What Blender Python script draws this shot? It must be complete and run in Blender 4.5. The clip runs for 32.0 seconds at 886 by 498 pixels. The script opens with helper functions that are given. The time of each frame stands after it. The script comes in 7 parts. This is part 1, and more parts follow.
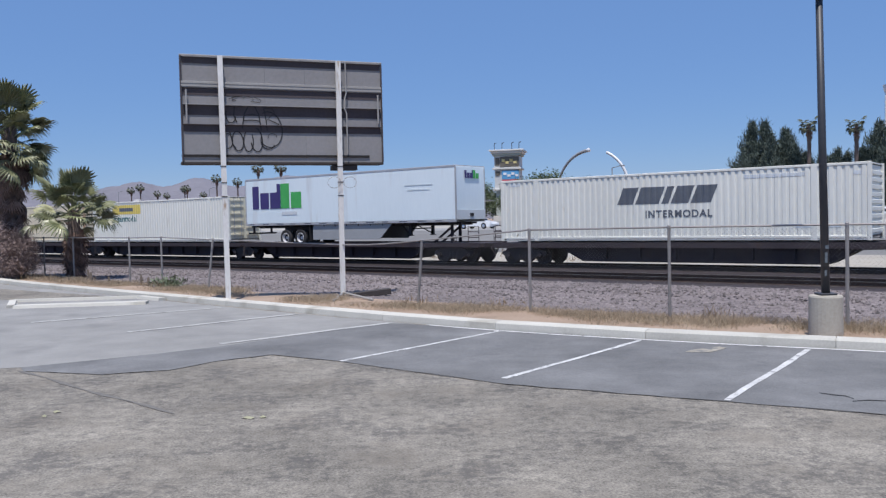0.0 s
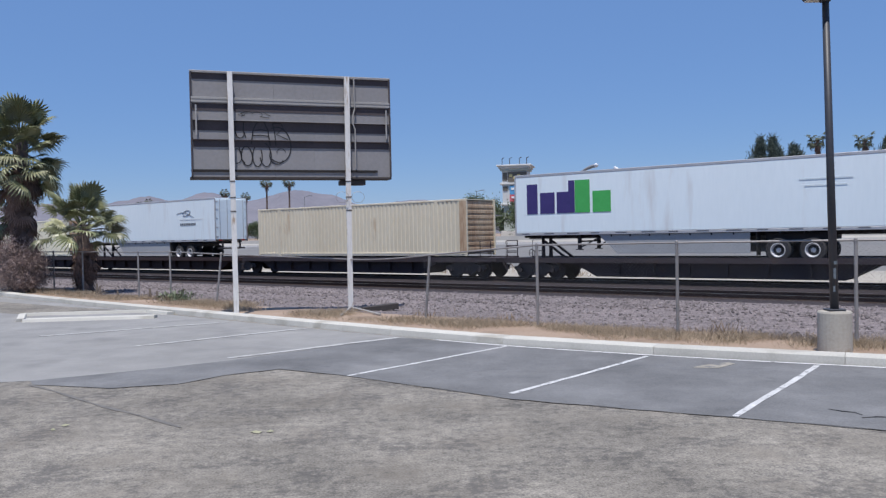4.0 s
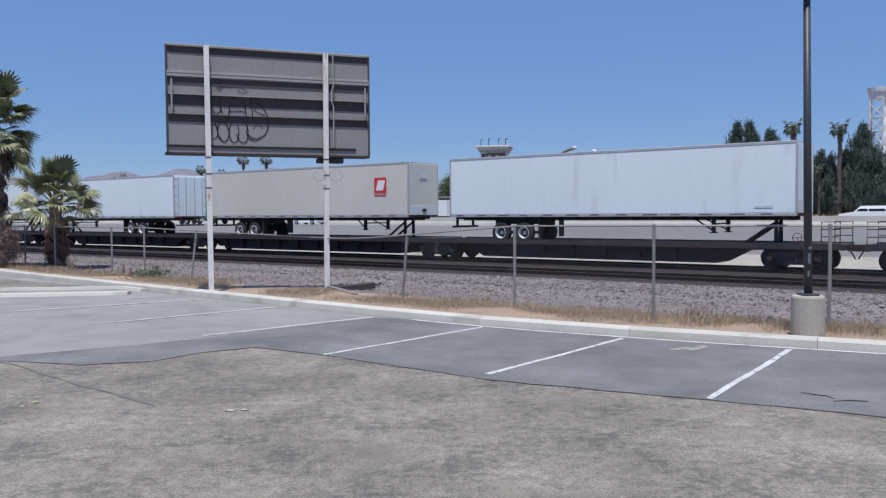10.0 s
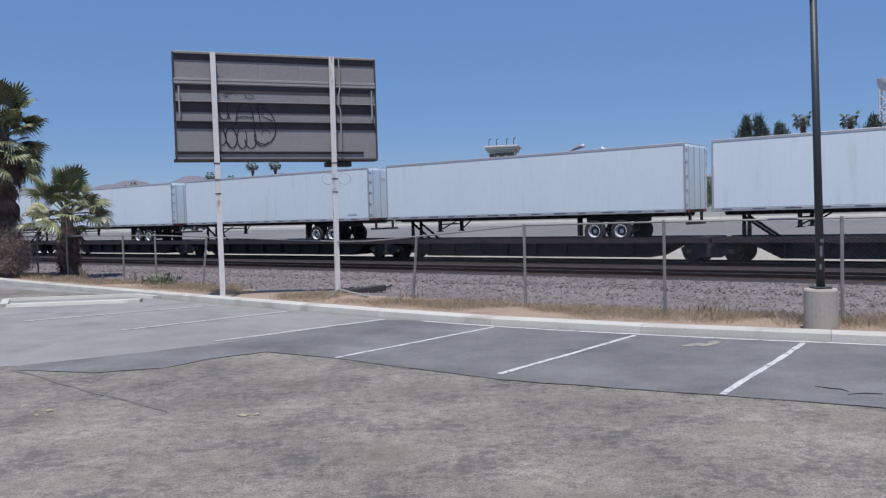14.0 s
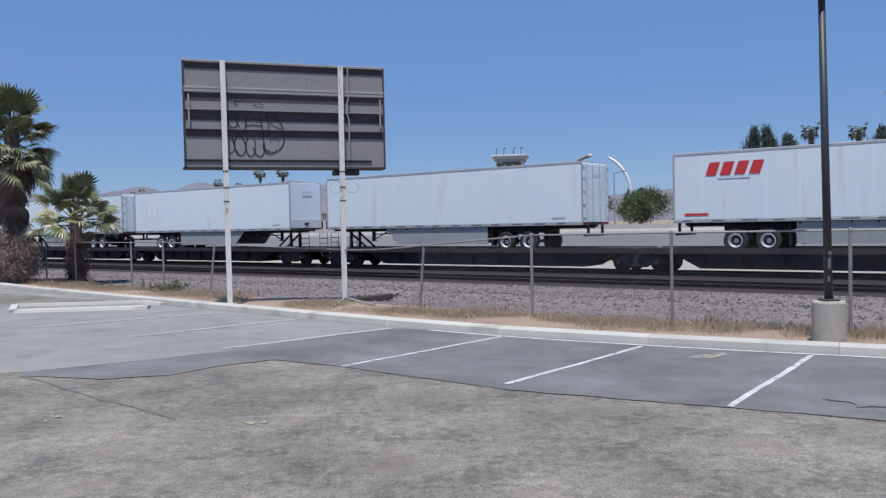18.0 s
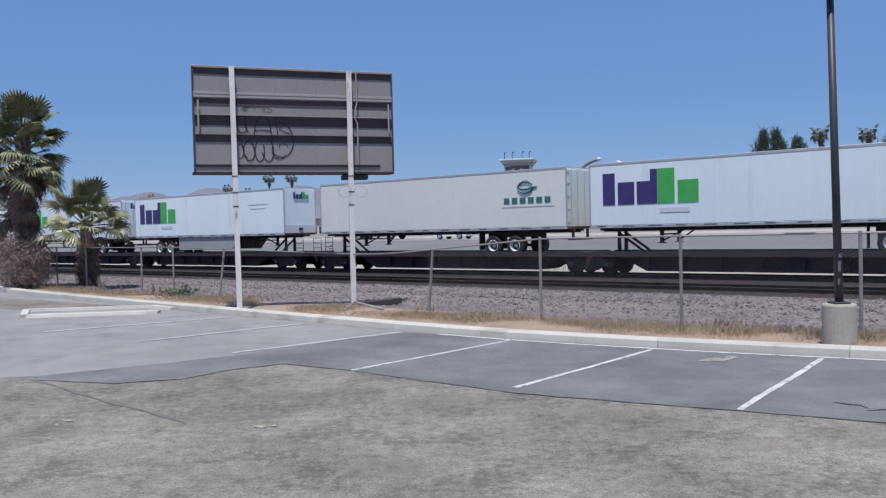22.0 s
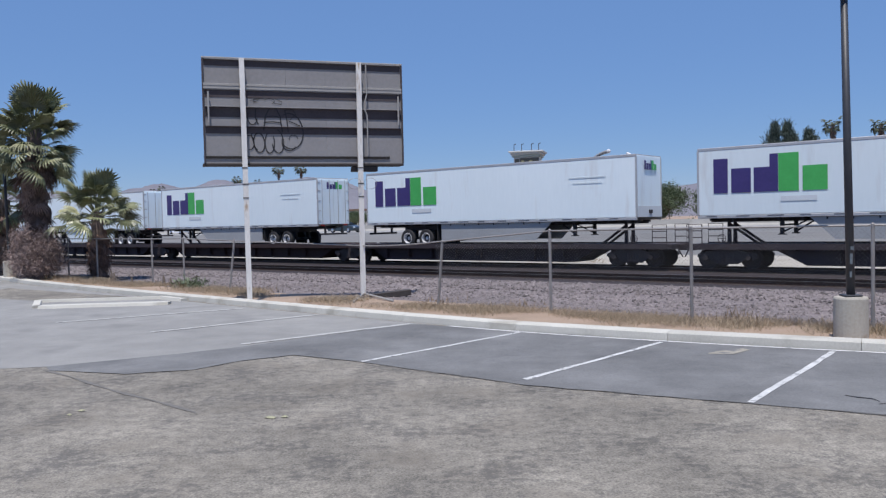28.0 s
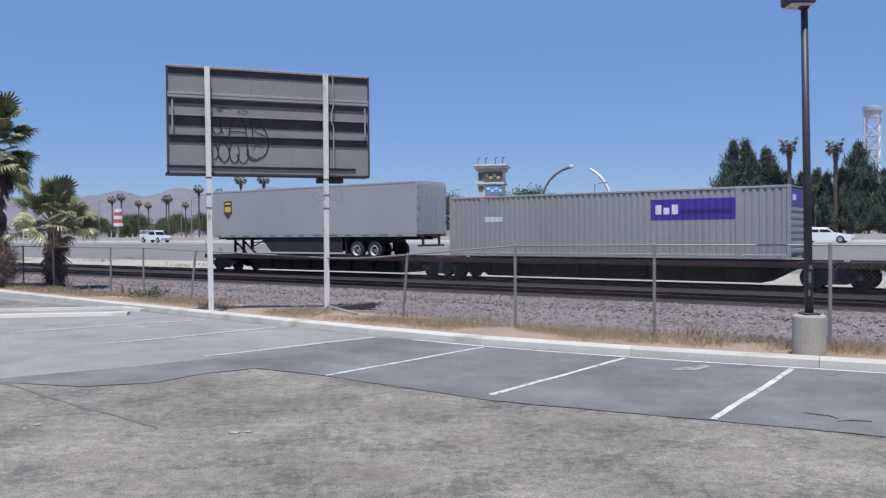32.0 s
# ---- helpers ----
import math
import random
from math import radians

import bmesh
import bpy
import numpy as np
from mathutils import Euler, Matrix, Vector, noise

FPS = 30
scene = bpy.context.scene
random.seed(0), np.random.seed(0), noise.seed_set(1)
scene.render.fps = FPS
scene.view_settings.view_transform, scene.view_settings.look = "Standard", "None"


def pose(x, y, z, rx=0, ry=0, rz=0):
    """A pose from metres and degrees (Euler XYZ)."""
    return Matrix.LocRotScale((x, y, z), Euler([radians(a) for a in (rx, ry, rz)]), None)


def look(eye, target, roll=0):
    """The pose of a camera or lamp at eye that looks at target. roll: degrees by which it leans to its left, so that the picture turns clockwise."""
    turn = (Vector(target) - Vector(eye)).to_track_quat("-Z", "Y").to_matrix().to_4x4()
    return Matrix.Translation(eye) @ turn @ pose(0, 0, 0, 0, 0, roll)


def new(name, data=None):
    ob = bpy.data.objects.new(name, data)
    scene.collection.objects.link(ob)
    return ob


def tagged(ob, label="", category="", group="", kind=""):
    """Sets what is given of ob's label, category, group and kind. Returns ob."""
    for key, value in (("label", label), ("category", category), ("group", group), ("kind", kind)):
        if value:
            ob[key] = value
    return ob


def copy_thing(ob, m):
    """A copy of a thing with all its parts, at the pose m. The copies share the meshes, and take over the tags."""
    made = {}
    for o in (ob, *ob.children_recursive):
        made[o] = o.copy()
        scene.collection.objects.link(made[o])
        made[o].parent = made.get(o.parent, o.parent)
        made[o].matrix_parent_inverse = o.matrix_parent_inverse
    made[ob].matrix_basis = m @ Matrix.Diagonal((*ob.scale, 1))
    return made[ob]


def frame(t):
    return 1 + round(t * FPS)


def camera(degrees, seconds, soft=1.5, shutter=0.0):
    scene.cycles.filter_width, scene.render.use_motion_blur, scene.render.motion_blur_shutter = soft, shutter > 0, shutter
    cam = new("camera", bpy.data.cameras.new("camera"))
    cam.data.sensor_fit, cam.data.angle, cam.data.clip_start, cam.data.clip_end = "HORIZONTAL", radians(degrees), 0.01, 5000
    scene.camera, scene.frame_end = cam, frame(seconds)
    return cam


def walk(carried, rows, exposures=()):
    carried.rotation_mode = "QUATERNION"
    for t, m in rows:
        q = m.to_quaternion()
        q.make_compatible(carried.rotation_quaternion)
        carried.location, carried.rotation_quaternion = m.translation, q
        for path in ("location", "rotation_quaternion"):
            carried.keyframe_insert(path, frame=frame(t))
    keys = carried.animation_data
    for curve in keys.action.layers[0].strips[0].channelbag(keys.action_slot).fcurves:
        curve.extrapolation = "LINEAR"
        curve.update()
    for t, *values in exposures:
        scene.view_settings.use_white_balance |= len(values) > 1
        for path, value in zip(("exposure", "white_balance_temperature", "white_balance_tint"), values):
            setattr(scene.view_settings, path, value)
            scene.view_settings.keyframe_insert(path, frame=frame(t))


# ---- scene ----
# camera: held in the hand at one spot, 2.2 m over the lot
cam = camera(56.8, 32.0, soft=1.3)
TURNS = [  # seconds, yaw, pitch, roll, and where the eye sways to
    (0, 0.03, -2.08, 1.29, 0.017, -0.009, 2.207), (0.5, 0.15, -1.76, 1.33, 0.016, -0.008, 2.213), (1, 0.17, -1.85, 1.35, 0.006, -0.021, 2.212), (1.5, -0.09, -1.47, 1.09, 0.021, -0.014, 2.218),
    (2, -0.19, -1.55, 0.79, 0.007, -0.027, 2.214), (2.5, 0.32, -1.43, 1.24, 0.014, -0.029, 2.216), (3, 0.29, -1.22, 1.06, 0.013, -0.044, 2.208), (3.5, 0.60, -1.02, 1.18, 0.025, -0.045, 2.212),
    (5.5, -0.99, -1.56, 1.39, -0.069, -0.018, 2.195), (6, -1.87, -1.91, 1.45, -0.095, -0.023, 2.203), (6.5, -1.23, -1.97, 1.01, -0.080, -0.009, 2.198), (7, -1.08, -1.92, 0.96, -0.033, 0.019, 2.203),
    (7.5, -0.84, -2.17, 0.64, -0.014, 0.027, 2.203), (8, -0.19, -2.57, 0.73, 0.001, 0.022, 2.200), (8.5, -0.47, -2.63, 0.97, 0.001, 0.021, 2.201), (9, -0.40, -2.65, 1.02, -0.000, 0.009, 2.204),
    (9.5, -0.50, -2.54, 0.93, 0.017, 0.029, 2.200), (10, -0.99, -2.42, 0.34, 0.010, 0.030, 2.196), (10.5, -1.25, -2.83, 0.39, 0.001, 0.019, 2.200), (11, -1.94, -2.83, 0.24, -0.002, 0.012, 2.199),
    (11.5, -2.61, -2.77, 0.18, 0.005, -0.003, 2.213), (12, -2.33, -2.15, 0.69, 0.033, 0.026, 2.204), (12.5, -1.46, -1.76, 1.10, 0.033, 0.029, 2.201), (13, -0.64, -2.23, 1.43, 0.021, 0.032, 2.196),
    (13.5, -0.31, -2.44, 1.47, 0.015, 0.018, 2.207), (14, -0.31, -2.32, 1.60, 0.029, 0.037, 2.188), (14.5, -0.09, -2.36, 1.63, 0.011, 0.007, 2.192), (16.5, 0.17, -2.33, 1.59, 0.001, 0.009, 2.194),
    (17, 0.15, -2.12, 1.46, -0.002, 0.006, 2.200), (17.5, 0.18, -1.90, 1.47, -0.011, -0.005, 2.194), (18, 0.16, -1.71, 1.20, 0.014, 0.013, 2.203), (18.5, 0.27, -1.31, 1.27, 0.018, 0.000, 2.196),
    (19, 0.30, -1.72, 1.10, 0.007, 0.015, 2.195), (19.5, 0.55, -1.88, 1.18, 0.010, 0.015, 2.195), (20, 0.44, -1.72, 1.23, 0.010, 0.011, 2.199), (20.5, 0.54, -1.66, 1.42, 0.022, 0.022, 2.194),
    (21, 0.81, -1.63, 1.25, 0.013, 0.012, 2.193), (21.5, 0.75, -1.43, 1.42, 0.015, 0.008, 2.186), (22, 0.76, -1.40, 1.40, 0.013, -0.009, 2.198), (22.5, 0.76, -1.41, 1.72, 0.008, -0.017, 2.195),
    (23, 0.77, -1.07, 1.55, 0.018, -0.013, 2.193), (23.5, 0.81, -1.21, 1.49, 0.012, -0.014, 2.185), (24, 1.06, -1.18, 1.29, 0.014, -0.026, 2.193), (24.5, 1.15, -1.10, 1.11, 0.004, -0.028, 2.192),
    (25, 0.93, -1.26, 1.07, 0.005, -0.026, 2.198), (25.5, 0.96, -1.66, 1.20, 0.002, -0.031, 2.199), (27.5, 1.51, -2.16, 1.47, -0.001, -0.009, 2.194), (28, 1.39, -1.95, 1.31, -0.003, -0.010, 2.198),
    (28.5, 1.15, -1.94, 1.50, -0.021, -0.018, 2.206), (29, 1.25, -1.95, 1.45, 0.006, 0.008, 2.189), (29.5, 1.09, -2.02, 1.47, 0.002, 0.003, 2.191), (30, 1.17, -1.82, 1.29, -0.009, 0.004, 2.194),
    (30.5, 0.98, -1.77, 1.25, -0.006, 0.008, 2.190), (31, 0.89, -1.59, 1.01, -0.028, -0.001, 2.196), (31.5, 0.78, -0.92, 0.98, -0.050, -0.021, 2.212), (32, -1.20, -1.12, 0.46, -0.069, 0.006, 2.225),
]
BRIGHT = [(0, 0.02), (2, 0.02), (3, 0.0), (6, -0.02), (8, -0.04), (9, 0.0), (10, -0.04), (11, 0.0), (12, -0.04), (13, -0.1), (14, -0.16), (17, -0.11), (20, -0.07), (22, -0.07), (23, -0.02), (25, -0.02), (28, -0.04), (30, -0.07), (31, -0.09), (32, 0.05)]
walk(cam, [(t, pose(x, y, z, 90 + pitch, roll, yaw)) for t, yaw, pitch, roll, x, y, z in TURNS], [(t, ev, 6400, 12) for t, ev in BRIGHT])

# ---- world and light ----
SUN_ELEV, SUN_AZ = 71.5, 185.0   # degrees; azimuth from +y clockwise, towards the sun
world = bpy.data.worlds.new("world")
scene.world = world
world.use_nodes = True
wn = world.node_tree
sky = wn.nodes.new("ShaderNodeTexSky")
sky.sky_type, sky.sun_disc = "NISHITA", False
sky.sun_elevation, sky.sun_rotation = radians(SUN_ELEV), radians(SUN_AZ)
sky.air_density, sky.dust_density, sky.ozone_density, sky.altitude = 1.0, 0.15, 5.0, 300
tint = wn.nodes.new("ShaderNodeHueSaturation")
tint.inputs["Saturation"].default_value, tint.inputs["Hue"].default_value = 1.22, 0.506
wn.links.new(sky.outputs[0], tint.inputs["Color"])
haze = wn.nodes.new("ShaderNodeMix")
haze.data_type = "RGBA"
haze.inputs[0].default_value, haze.inputs[7].default_value = 0.62, (1.92, 3.42, 6.7, 1)
wn.links.new(tint.outputs[0], haze.inputs[6])
wn.links.new(haze.outputs[2], wn.nodes["Background"].inputs[0])
wn.nodes["Background"].inputs[1].default_value = 0.10
sun_data = bpy.data.lights.new("sun", "SUN")
sun_data.energy, sun_data.angle, sun_data.color = 4.8, radians(0.53), (1.0, 0.955, 0.89)
sun = new("sun", sun_data)
sa, se = radians(SUN_AZ), radians(SUN_ELEV)
SUN_DIR = Vector((math.sin(sa) * math.cos(se), math.cos(sa) * math.cos(se), math.sin(se)))
sun.matrix_world = look(tuple(SUN_DIR * 80), (0, 0, 0))
scene.view_settings.exposure = 0.0

# ---- plan ----
# the railway runs along U (away to the left), N points from the camera across the rails
TH = radians(52.616)
U = Vector((-math.sin(TH), math.cos(TH), 0))
N = Vector((math.cos(TH), math.sin(TH), 0))
TURN = math.degrees(TH) - 90          # local x: the train's way, local y: across, away from the camera


def at(u, n, z=0.0):
    """The place u metres up the line and n metres across it."""
    return U * u + N * n + Vector((0, 0, z))


# ---- materials ----
def material(name, low, high, scale=3.0, fine=40.0, rough=0.7, metal=0.0, bump=0.15, depth=0.01, stretch=(1, 1, 1), spread=0.25, coat=0.0, vary=0.0, spots=None, rugged=0.0, broad=None, flecks=None):
    """A surface with stains at one scale and grain at another; low and high are its two colours."""
    m = bpy.data.materials.new(name)
    m.use_nodes = True
    t = m.node_tree
    b = t.nodes["Principled BSDF"]
    co = t.nodes.new("ShaderNodeTexCoord")
    mp = t.nodes.new("ShaderNodeMapping")
    mp.inputs["Scale"].default_value = stretch
    t.links.new(co.outputs["Object"], mp.inputs[0])
    big, small = t.nodes.new("ShaderNodeTexNoise"), t.nodes.new("ShaderNodeTexNoise")
    big.inputs["Scale"].default_value, big.inputs["Detail"].default_value, big.inputs["Roughness"].default_value = scale, 8 if rugged else 5, rugged or 0.5
    small.inputs["Scale"].default_value, small.inputs["Detail"].default_value = fine, 3
    for node in (big, small):
        t.links.new(mp.outputs[0], node.inputs["Vector"])
    if vary:                       # alike things carry their stains in different places
        info, far = t.nodes.new("ShaderNodeObjectInfo"), t.nodes.new("ShaderNodeMath")
        far.operation = "MULTIPLY"
        far.inputs[1].default_value = 90.0
        t.links.new(info.outputs["Random"], far.inputs[0])
        t.links.new(far.outputs[0], mp.inputs["Location"])
    mix = t.nodes.new("ShaderNodeMix")
    mix.data_type = "FLOAT"
    mix.inputs[0].default_value = 0.45
    t.links.new(big.outputs[0], mix.inputs[2])
    t.links.new(small.outputs[0], mix.inputs[3])
    ramp = t.nodes.new("ShaderNodeValToRGB")
    ramp.color_ramp.elements[0].position, ramp.color_ramp.elements[1].position = 0.5 - spread, 0.5 + spread
    ramp.color_ramp.elements[0].color, ramp.color_ramp.elements[1].color = (*low, 1), (*high, 1)
    t.links.new(mix.outputs[0], ramp.inputs[0])
    colour = ramp.outputs[0]
    if spots:                      # (colour, scale, threshold): stains with a shape of their own
        sn = t.nodes.new("ShaderNodeTexNoise")
        sn.inputs["Scale"].default_value, sn.inputs["Detail"].default_value = spots[1], 6
        t.links.new(mp.outputs[0], sn.inputs["Vector"])
        sr = t.nodes.new("ShaderNodeValToRGB")
        sr.color_ramp.elements[0].position, sr.color_ramp.elements[1].position = spots[2], spots[2] + (spots[3] if len(spots) > 3 else 0.08)
        t.links.new(sn.outputs[0], sr.inputs[0])
        sm = t.nodes.new("ShaderNodeMix")
        sm.data_type = "RGBA"
        sm.inputs[7].default_value = (*spots[0], 1)
        t.links.new(sr.outputs[0], sm.inputs[0])
        t.links.new(colour, sm.inputs[6])
        colour = sm.outputs[2]
    if flecks:                     # (colour, scale, threshold, softness, scale of the patches they gather in)
        fa, fb, fr = t.nodes.new("ShaderNodeTexNoise"), t.nodes.new("ShaderNodeTexNoise"), t.nodes.new("ShaderNodeMapRange")
        fa.inputs["Scale"].default_value, fa.inputs["Detail"].default_value, fa.inputs["Roughness"].default_value = flecks[1], 7, 0.78
        fb.inputs["Scale"].default_value, fb.inputs["Detail"].default_value, fb.inputs["Roughness"].default_value = flecks[4], 4, 0.6
        both, fm = t.nodes.new("ShaderNodeMix"), t.nodes.new("ShaderNodeMix")
        both.data_type, fm.data_type = "FLOAT", "RGBA"
        both.inputs[0].default_value = 0.4
        for node, slot in ((fa, 2), (fb, 3)):
            t.links.new(mp.outputs[0], node.inputs["Vector"])
            t.links.new(node.outputs[0], both.inputs[slot])
        fr.inputs[1].default_value, fr.inputs[2].default_value, fr.inputs[3].default_value, fr.inputs[4].default_value = flecks[2], flecks[2] + flecks[3], 0.0, 0.7
        t.links.new(both.outputs[0], fr.inputs[0])
        t.links.new(fr.outputs[0], fm.inputs[0])
        fm.inputs[7].default_value = (*flecks[0], 1)
        t.links.new(colour, fm.inputs[6])
        colour = fm.outputs[2]
    if broad:                      # (scale, darkest, lightest): slow change over a wide surface
        bn, br, bh = t.nodes.new("ShaderNodeTexNoise"), t.nodes.new("ShaderNodeMapRange"), t.nodes.new("ShaderNodeHueSaturation")
        bn.inputs["Scale"].default_value, bn.inputs["Detail"].default_value, bn.inputs["Roughness"].default_value = broad[0], 6, 0.62
        br.inputs[1].default_value, br.inputs[2].default_value, br.inputs[3].default_value, br.inputs[4].default_value = 0.33, 0.67, broad[1], broad[2]
        t.links.new(mp.outputs[0], bn.inputs["Vector"])
        t.links.new(bn.outputs[0], br.inputs[0])
        t.links.new(br.outputs[0], bh.inputs["Value"])
        t.links.new(colour, bh.inputs["Color"])
        colour = bh.outputs[0]
    if vary:
        info, hsv = t.nodes.new("ShaderNodeObjectInfo"), t.nodes.new("ShaderNodeHueSaturation")
        span = t.nodes.new("ShaderNodeMapRange")
        span.inputs[3].default_value, span.inputs[4].default_value = 1 - vary, 1 + vary
        t.links.new(info.outputs["Random"], span.inputs[0])
        t.links.new(span.outputs[0], hsv.inputs["Value"])
        t.links.new(colour, hsv.inputs["Color"])
        colour = hsv.outputs[0]
    t.links.new(colour, b.inputs["Base Color"])
    b.inputs["Roughness"].default_value, b.inputs["Metallic"].default_value = rough, metal
    b.inputs["Coat Weight"].default_value = coat
    if bump:
        bp = t.nodes.new("ShaderNodeBump")
        bp.inputs["Strength"].default_value, bp.inputs["Distance"].default_value = bump, depth
        t.links.new(mix.outputs[0], bp.inputs["Height"])
        t.links.new(bp.outputs[0], b.inputs["Normal"])
    return m


def island(m, amount=0.3):
    """Lets each loose piece of a joined mesh differ in value."""
    t = m.node_tree
    b = t.nodes["Principled BSDF"]
    link = b.inputs["Base Color"].links[0]
    src = link.from_socket
    geo, hsv, span = t.nodes.new("ShaderNodeNewGeometry"), t.nodes.new("ShaderNodeHueSaturation"), t.nodes.new("ShaderNodeMapRange")
    span.inputs[3].default_value, span.inputs[4].default_value = 1 - amount, 1 + amount
    t.links.new(geo.outputs["Random Per Island"], span.inputs[0])
    t.links.new(span.outputs[0], hsv.inputs["Value"])
    t.links.new(src, hsv.inputs["Color"])
    t.links.new(hsv.outputs[0], b.inputs["Base Color"])
    return m


M_OLD = material("old_asphalt", (0.084, 0.077, 0.066), (0.315, 0.289, 0.245), 6.0, 42, 0.95, bump=0.9, depth=0.014, spread=0.14, spots=((0.192, 0.17, 0.139), 0.9, 0.52, 0.3), rugged=0.78, broad=(0.42, 0.72, 1.3), flecks=((0.082, 0.077, 0.072), 9.0, 0.505, 0.07, 1.1))
M_NEW = material("dark_asphalt", (0.105, 0.106, 0.107), (0.19, 0.191, 0.191), 1.3, 40, 0.9, bump=0.5, depth=0.008, spread=0.18, spots=((0.195, 0.195, 0.192), 0.9, 0.56, 0.25), rugged=0.74, broad=(0.5, 0.75, 1.22), flecks=((0.08, 0.08, 0.083), 4.0, 0.56, 0.08, 0.6))
M_PALE = material("pale_asphalt", (0.192, 0.19, 0.184), (0.296, 0.292, 0.28), 1.1, 40, 0.9, bump=0.5, depth=0.008, spread=0.19, spots=((0.17, 0.168, 0.165), 0.7, 0.57, 0.2), rugged=0.7, broad=(0.3, 0.86, 1.13))
M_KERB = material("kerb_concrete", (0.4, 0.387, 0.345), (0.575, 0.56, 0.51), 1.2, 30, 0.85, bump=0.25, vary=0.07, spots=((0.32, 0.3, 0.255), 1.1, 0.6, 0.15))
M_PAINT = material("road_paint", (0.36, 0.36, 0.355), (0.68, 0.68, 0.67), 5, 40, 0.75, bump=0.1, spread=0.2, spots=((0.15, 0.152, 0.158), 7.0, 0.6, 0.05))
M_WORN = material("worn_road_paint", (0.33, 0.33, 0.32), (0.5, 0.5, 0.485), 4, 30, 0.85, bump=0.1, spread=0.16, spots=((0.26, 0.257, 0.245), 4.0, 0.52, 0.12))
M_DIRT = material("dry_dirt", (0.235, 0.165, 0.115), (0.4, 0.305, 0.23), 0.6, 14, 0.95, bump=0.6, depth=0.04, spots=((0.17, 0.12, 0.085), 0.8, 0.57, 0.15))
M_GRAVEL = material("ballast_gravel", (0.088, 0.074, 0.074), (0.278, 0.236, 0.232), 5.0, 17, 0.95, bump=0.9, depth=0.05, spread=0.17, broad=(0.25, 0.85, 1.15))
M_PALEDIRT = material("pale_dry_ground", (0.282, 0.26, 0.22), (0.422, 0.392, 0.343), 0.6, 9, 0.95, bump=0.3)
M_STONE = island(material("gravel_stone", (0.11, 0.096, 0.096), (0.27, 0.236, 0.23), 2, 20, 0.95, bump=0.1), 0.45)
M_BED = material("oily_track_bed", (0.012, 0.0085, 0.01), (0.036, 0.026, 0.03), 0.8, 14, 0.95, bump=0.8, depth=0.05)
M_TIE = material("timber_tie", (0.018, 0.014, 0.013), (0.045, 0.036, 0.032), 3, 25, 0.9, stretch=(1, 6, 1), vary=0.25)
M_RAIL = material("rusty_rail", (0.04, 0.024, 0.019), (0.08, 0.05, 0.038), 3, 30, 0.6, metal=0.4)
M_RAILTOP = material("polished_rail_head", (0.3, 0.28, 0.26), (0.45, 0.43, 0.41), 3, 30, 0.35, metal=0.9, bump=0.02)
M_GALV = material("galvanised_steel", (0.2, 0.19, 0.185), (0.33, 0.315, 0.305), 3, 30, 0.55, metal=0.35, vary=0.12)
M_WIRE = material("chain_link_wire", (0.16, 0.155, 0.15), (0.25, 0.24, 0.235), 3, 30, 0.6, metal=0.4, bump=0)
M_WHITEPOST = material("weathered_white_paint", (0.56, 0.545, 0.52), (0.8, 0.785, 0.755), 1.5, 12, 0.7, stretch=(3, 3, 0.6), spots=((0.4, 0.31, 0.23), 2.2, 0.6))
M_BOARD = material("grey_board_panel", (0.205, 0.2, 0.203), (0.285, 0.278, 0.281), 0.6, 10, 0.8, bump=0.06)
M_STRINGER = material("grey_painted_steel", (0.27, 0.26, 0.25), (0.37, 0.36, 0.345), 1.5, 15, 0.7)
M_DARKSTEEL = material("dark_rusty_steel", (0.025, 0.021, 0.02), (0.06, 0.05, 0.047), 2, 18, 0.75)
M_GRAFFITI = material("black_spray_paint", (0.014, 0.014, 0.016), (0.03, 0.03, 0.033), 6, 40, 0.8, bump=0)
M_DRUM = material("cast_concrete", (0.317, 0.29, 0.246), (0.466, 0.44, 0.387), 1.6, 22, 0.9, bump=0.3, spots=((0.3, 0.25, 0.19), 1.8, 0.6))
M_BRONZE = material("dark_bronze_paint", (0.025, 0.027, 0.034), (0.05, 0.052, 0.06), 2, 18, 0.5, bump=0.05)
M_LENS = material("cream_lamp_lens", (0.6, 0.54, 0.42), (0.75, 0.7, 0.58), 3, 20, 0.3, bump=0)
M_STICKER = material("peeling_blue_stickers", (0.05, 0.06, 0.07), (0.17, 0.2, 0.22), 14, 30, 0.6, bump=0)


# ---- mesh helpers ----
def box(bm, x0, x1, y0, y1, z0, z1, bevel=0.0):
    v = [bm.verts.new(p) for p in ((x0, y0, z0), (x1, y0, z0), (x1, y1, z0), (x0, y1, z0), (x0, y0, z1), (x1, y0, z1), (x1, y1, z1), (x0, y1, z1))]
    f = [bm.faces.new([v[i] for i in q]) for q in ((3, 2, 1, 0), (4, 5, 6, 7), (0, 1, 5, 4), (1, 2, 6, 5), (2, 3, 7, 6), (3, 0, 4, 7))]
    if bevel:
        bmesh.ops.bevel(bm, geom=list({e for q in f for e in q.edges}), offset=bevel, segments=1, affect="EDGES")


def tube(bm, p, q, r0, r1=None, seg=10, caps=True):
    """A round bar from p to q."""
    p, q = Vector(p), Vector(q)
    r1 = r0 if r1 is None else r1
    turn = (q - p).to_track_quat("Z", "Y").to_matrix()
    rings = []
    for c, r in ((p, r0), (q, r1)):
        rings.append([bm.verts.new(c + turn @ Vector((r * math.cos(2 * math.pi * i / seg), r * math.sin(2 * math.pi * i / seg), 0))) for i in range(seg)])
    for i in range(seg):
        j = (i + 1) % seg
        bm.faces.new((rings[0][i], rings[0][j], rings[1][j], rings[1][i]))
    if caps:
        bm.faces.new(rings[0][::-1])
        bm.faces.new(rings[1])


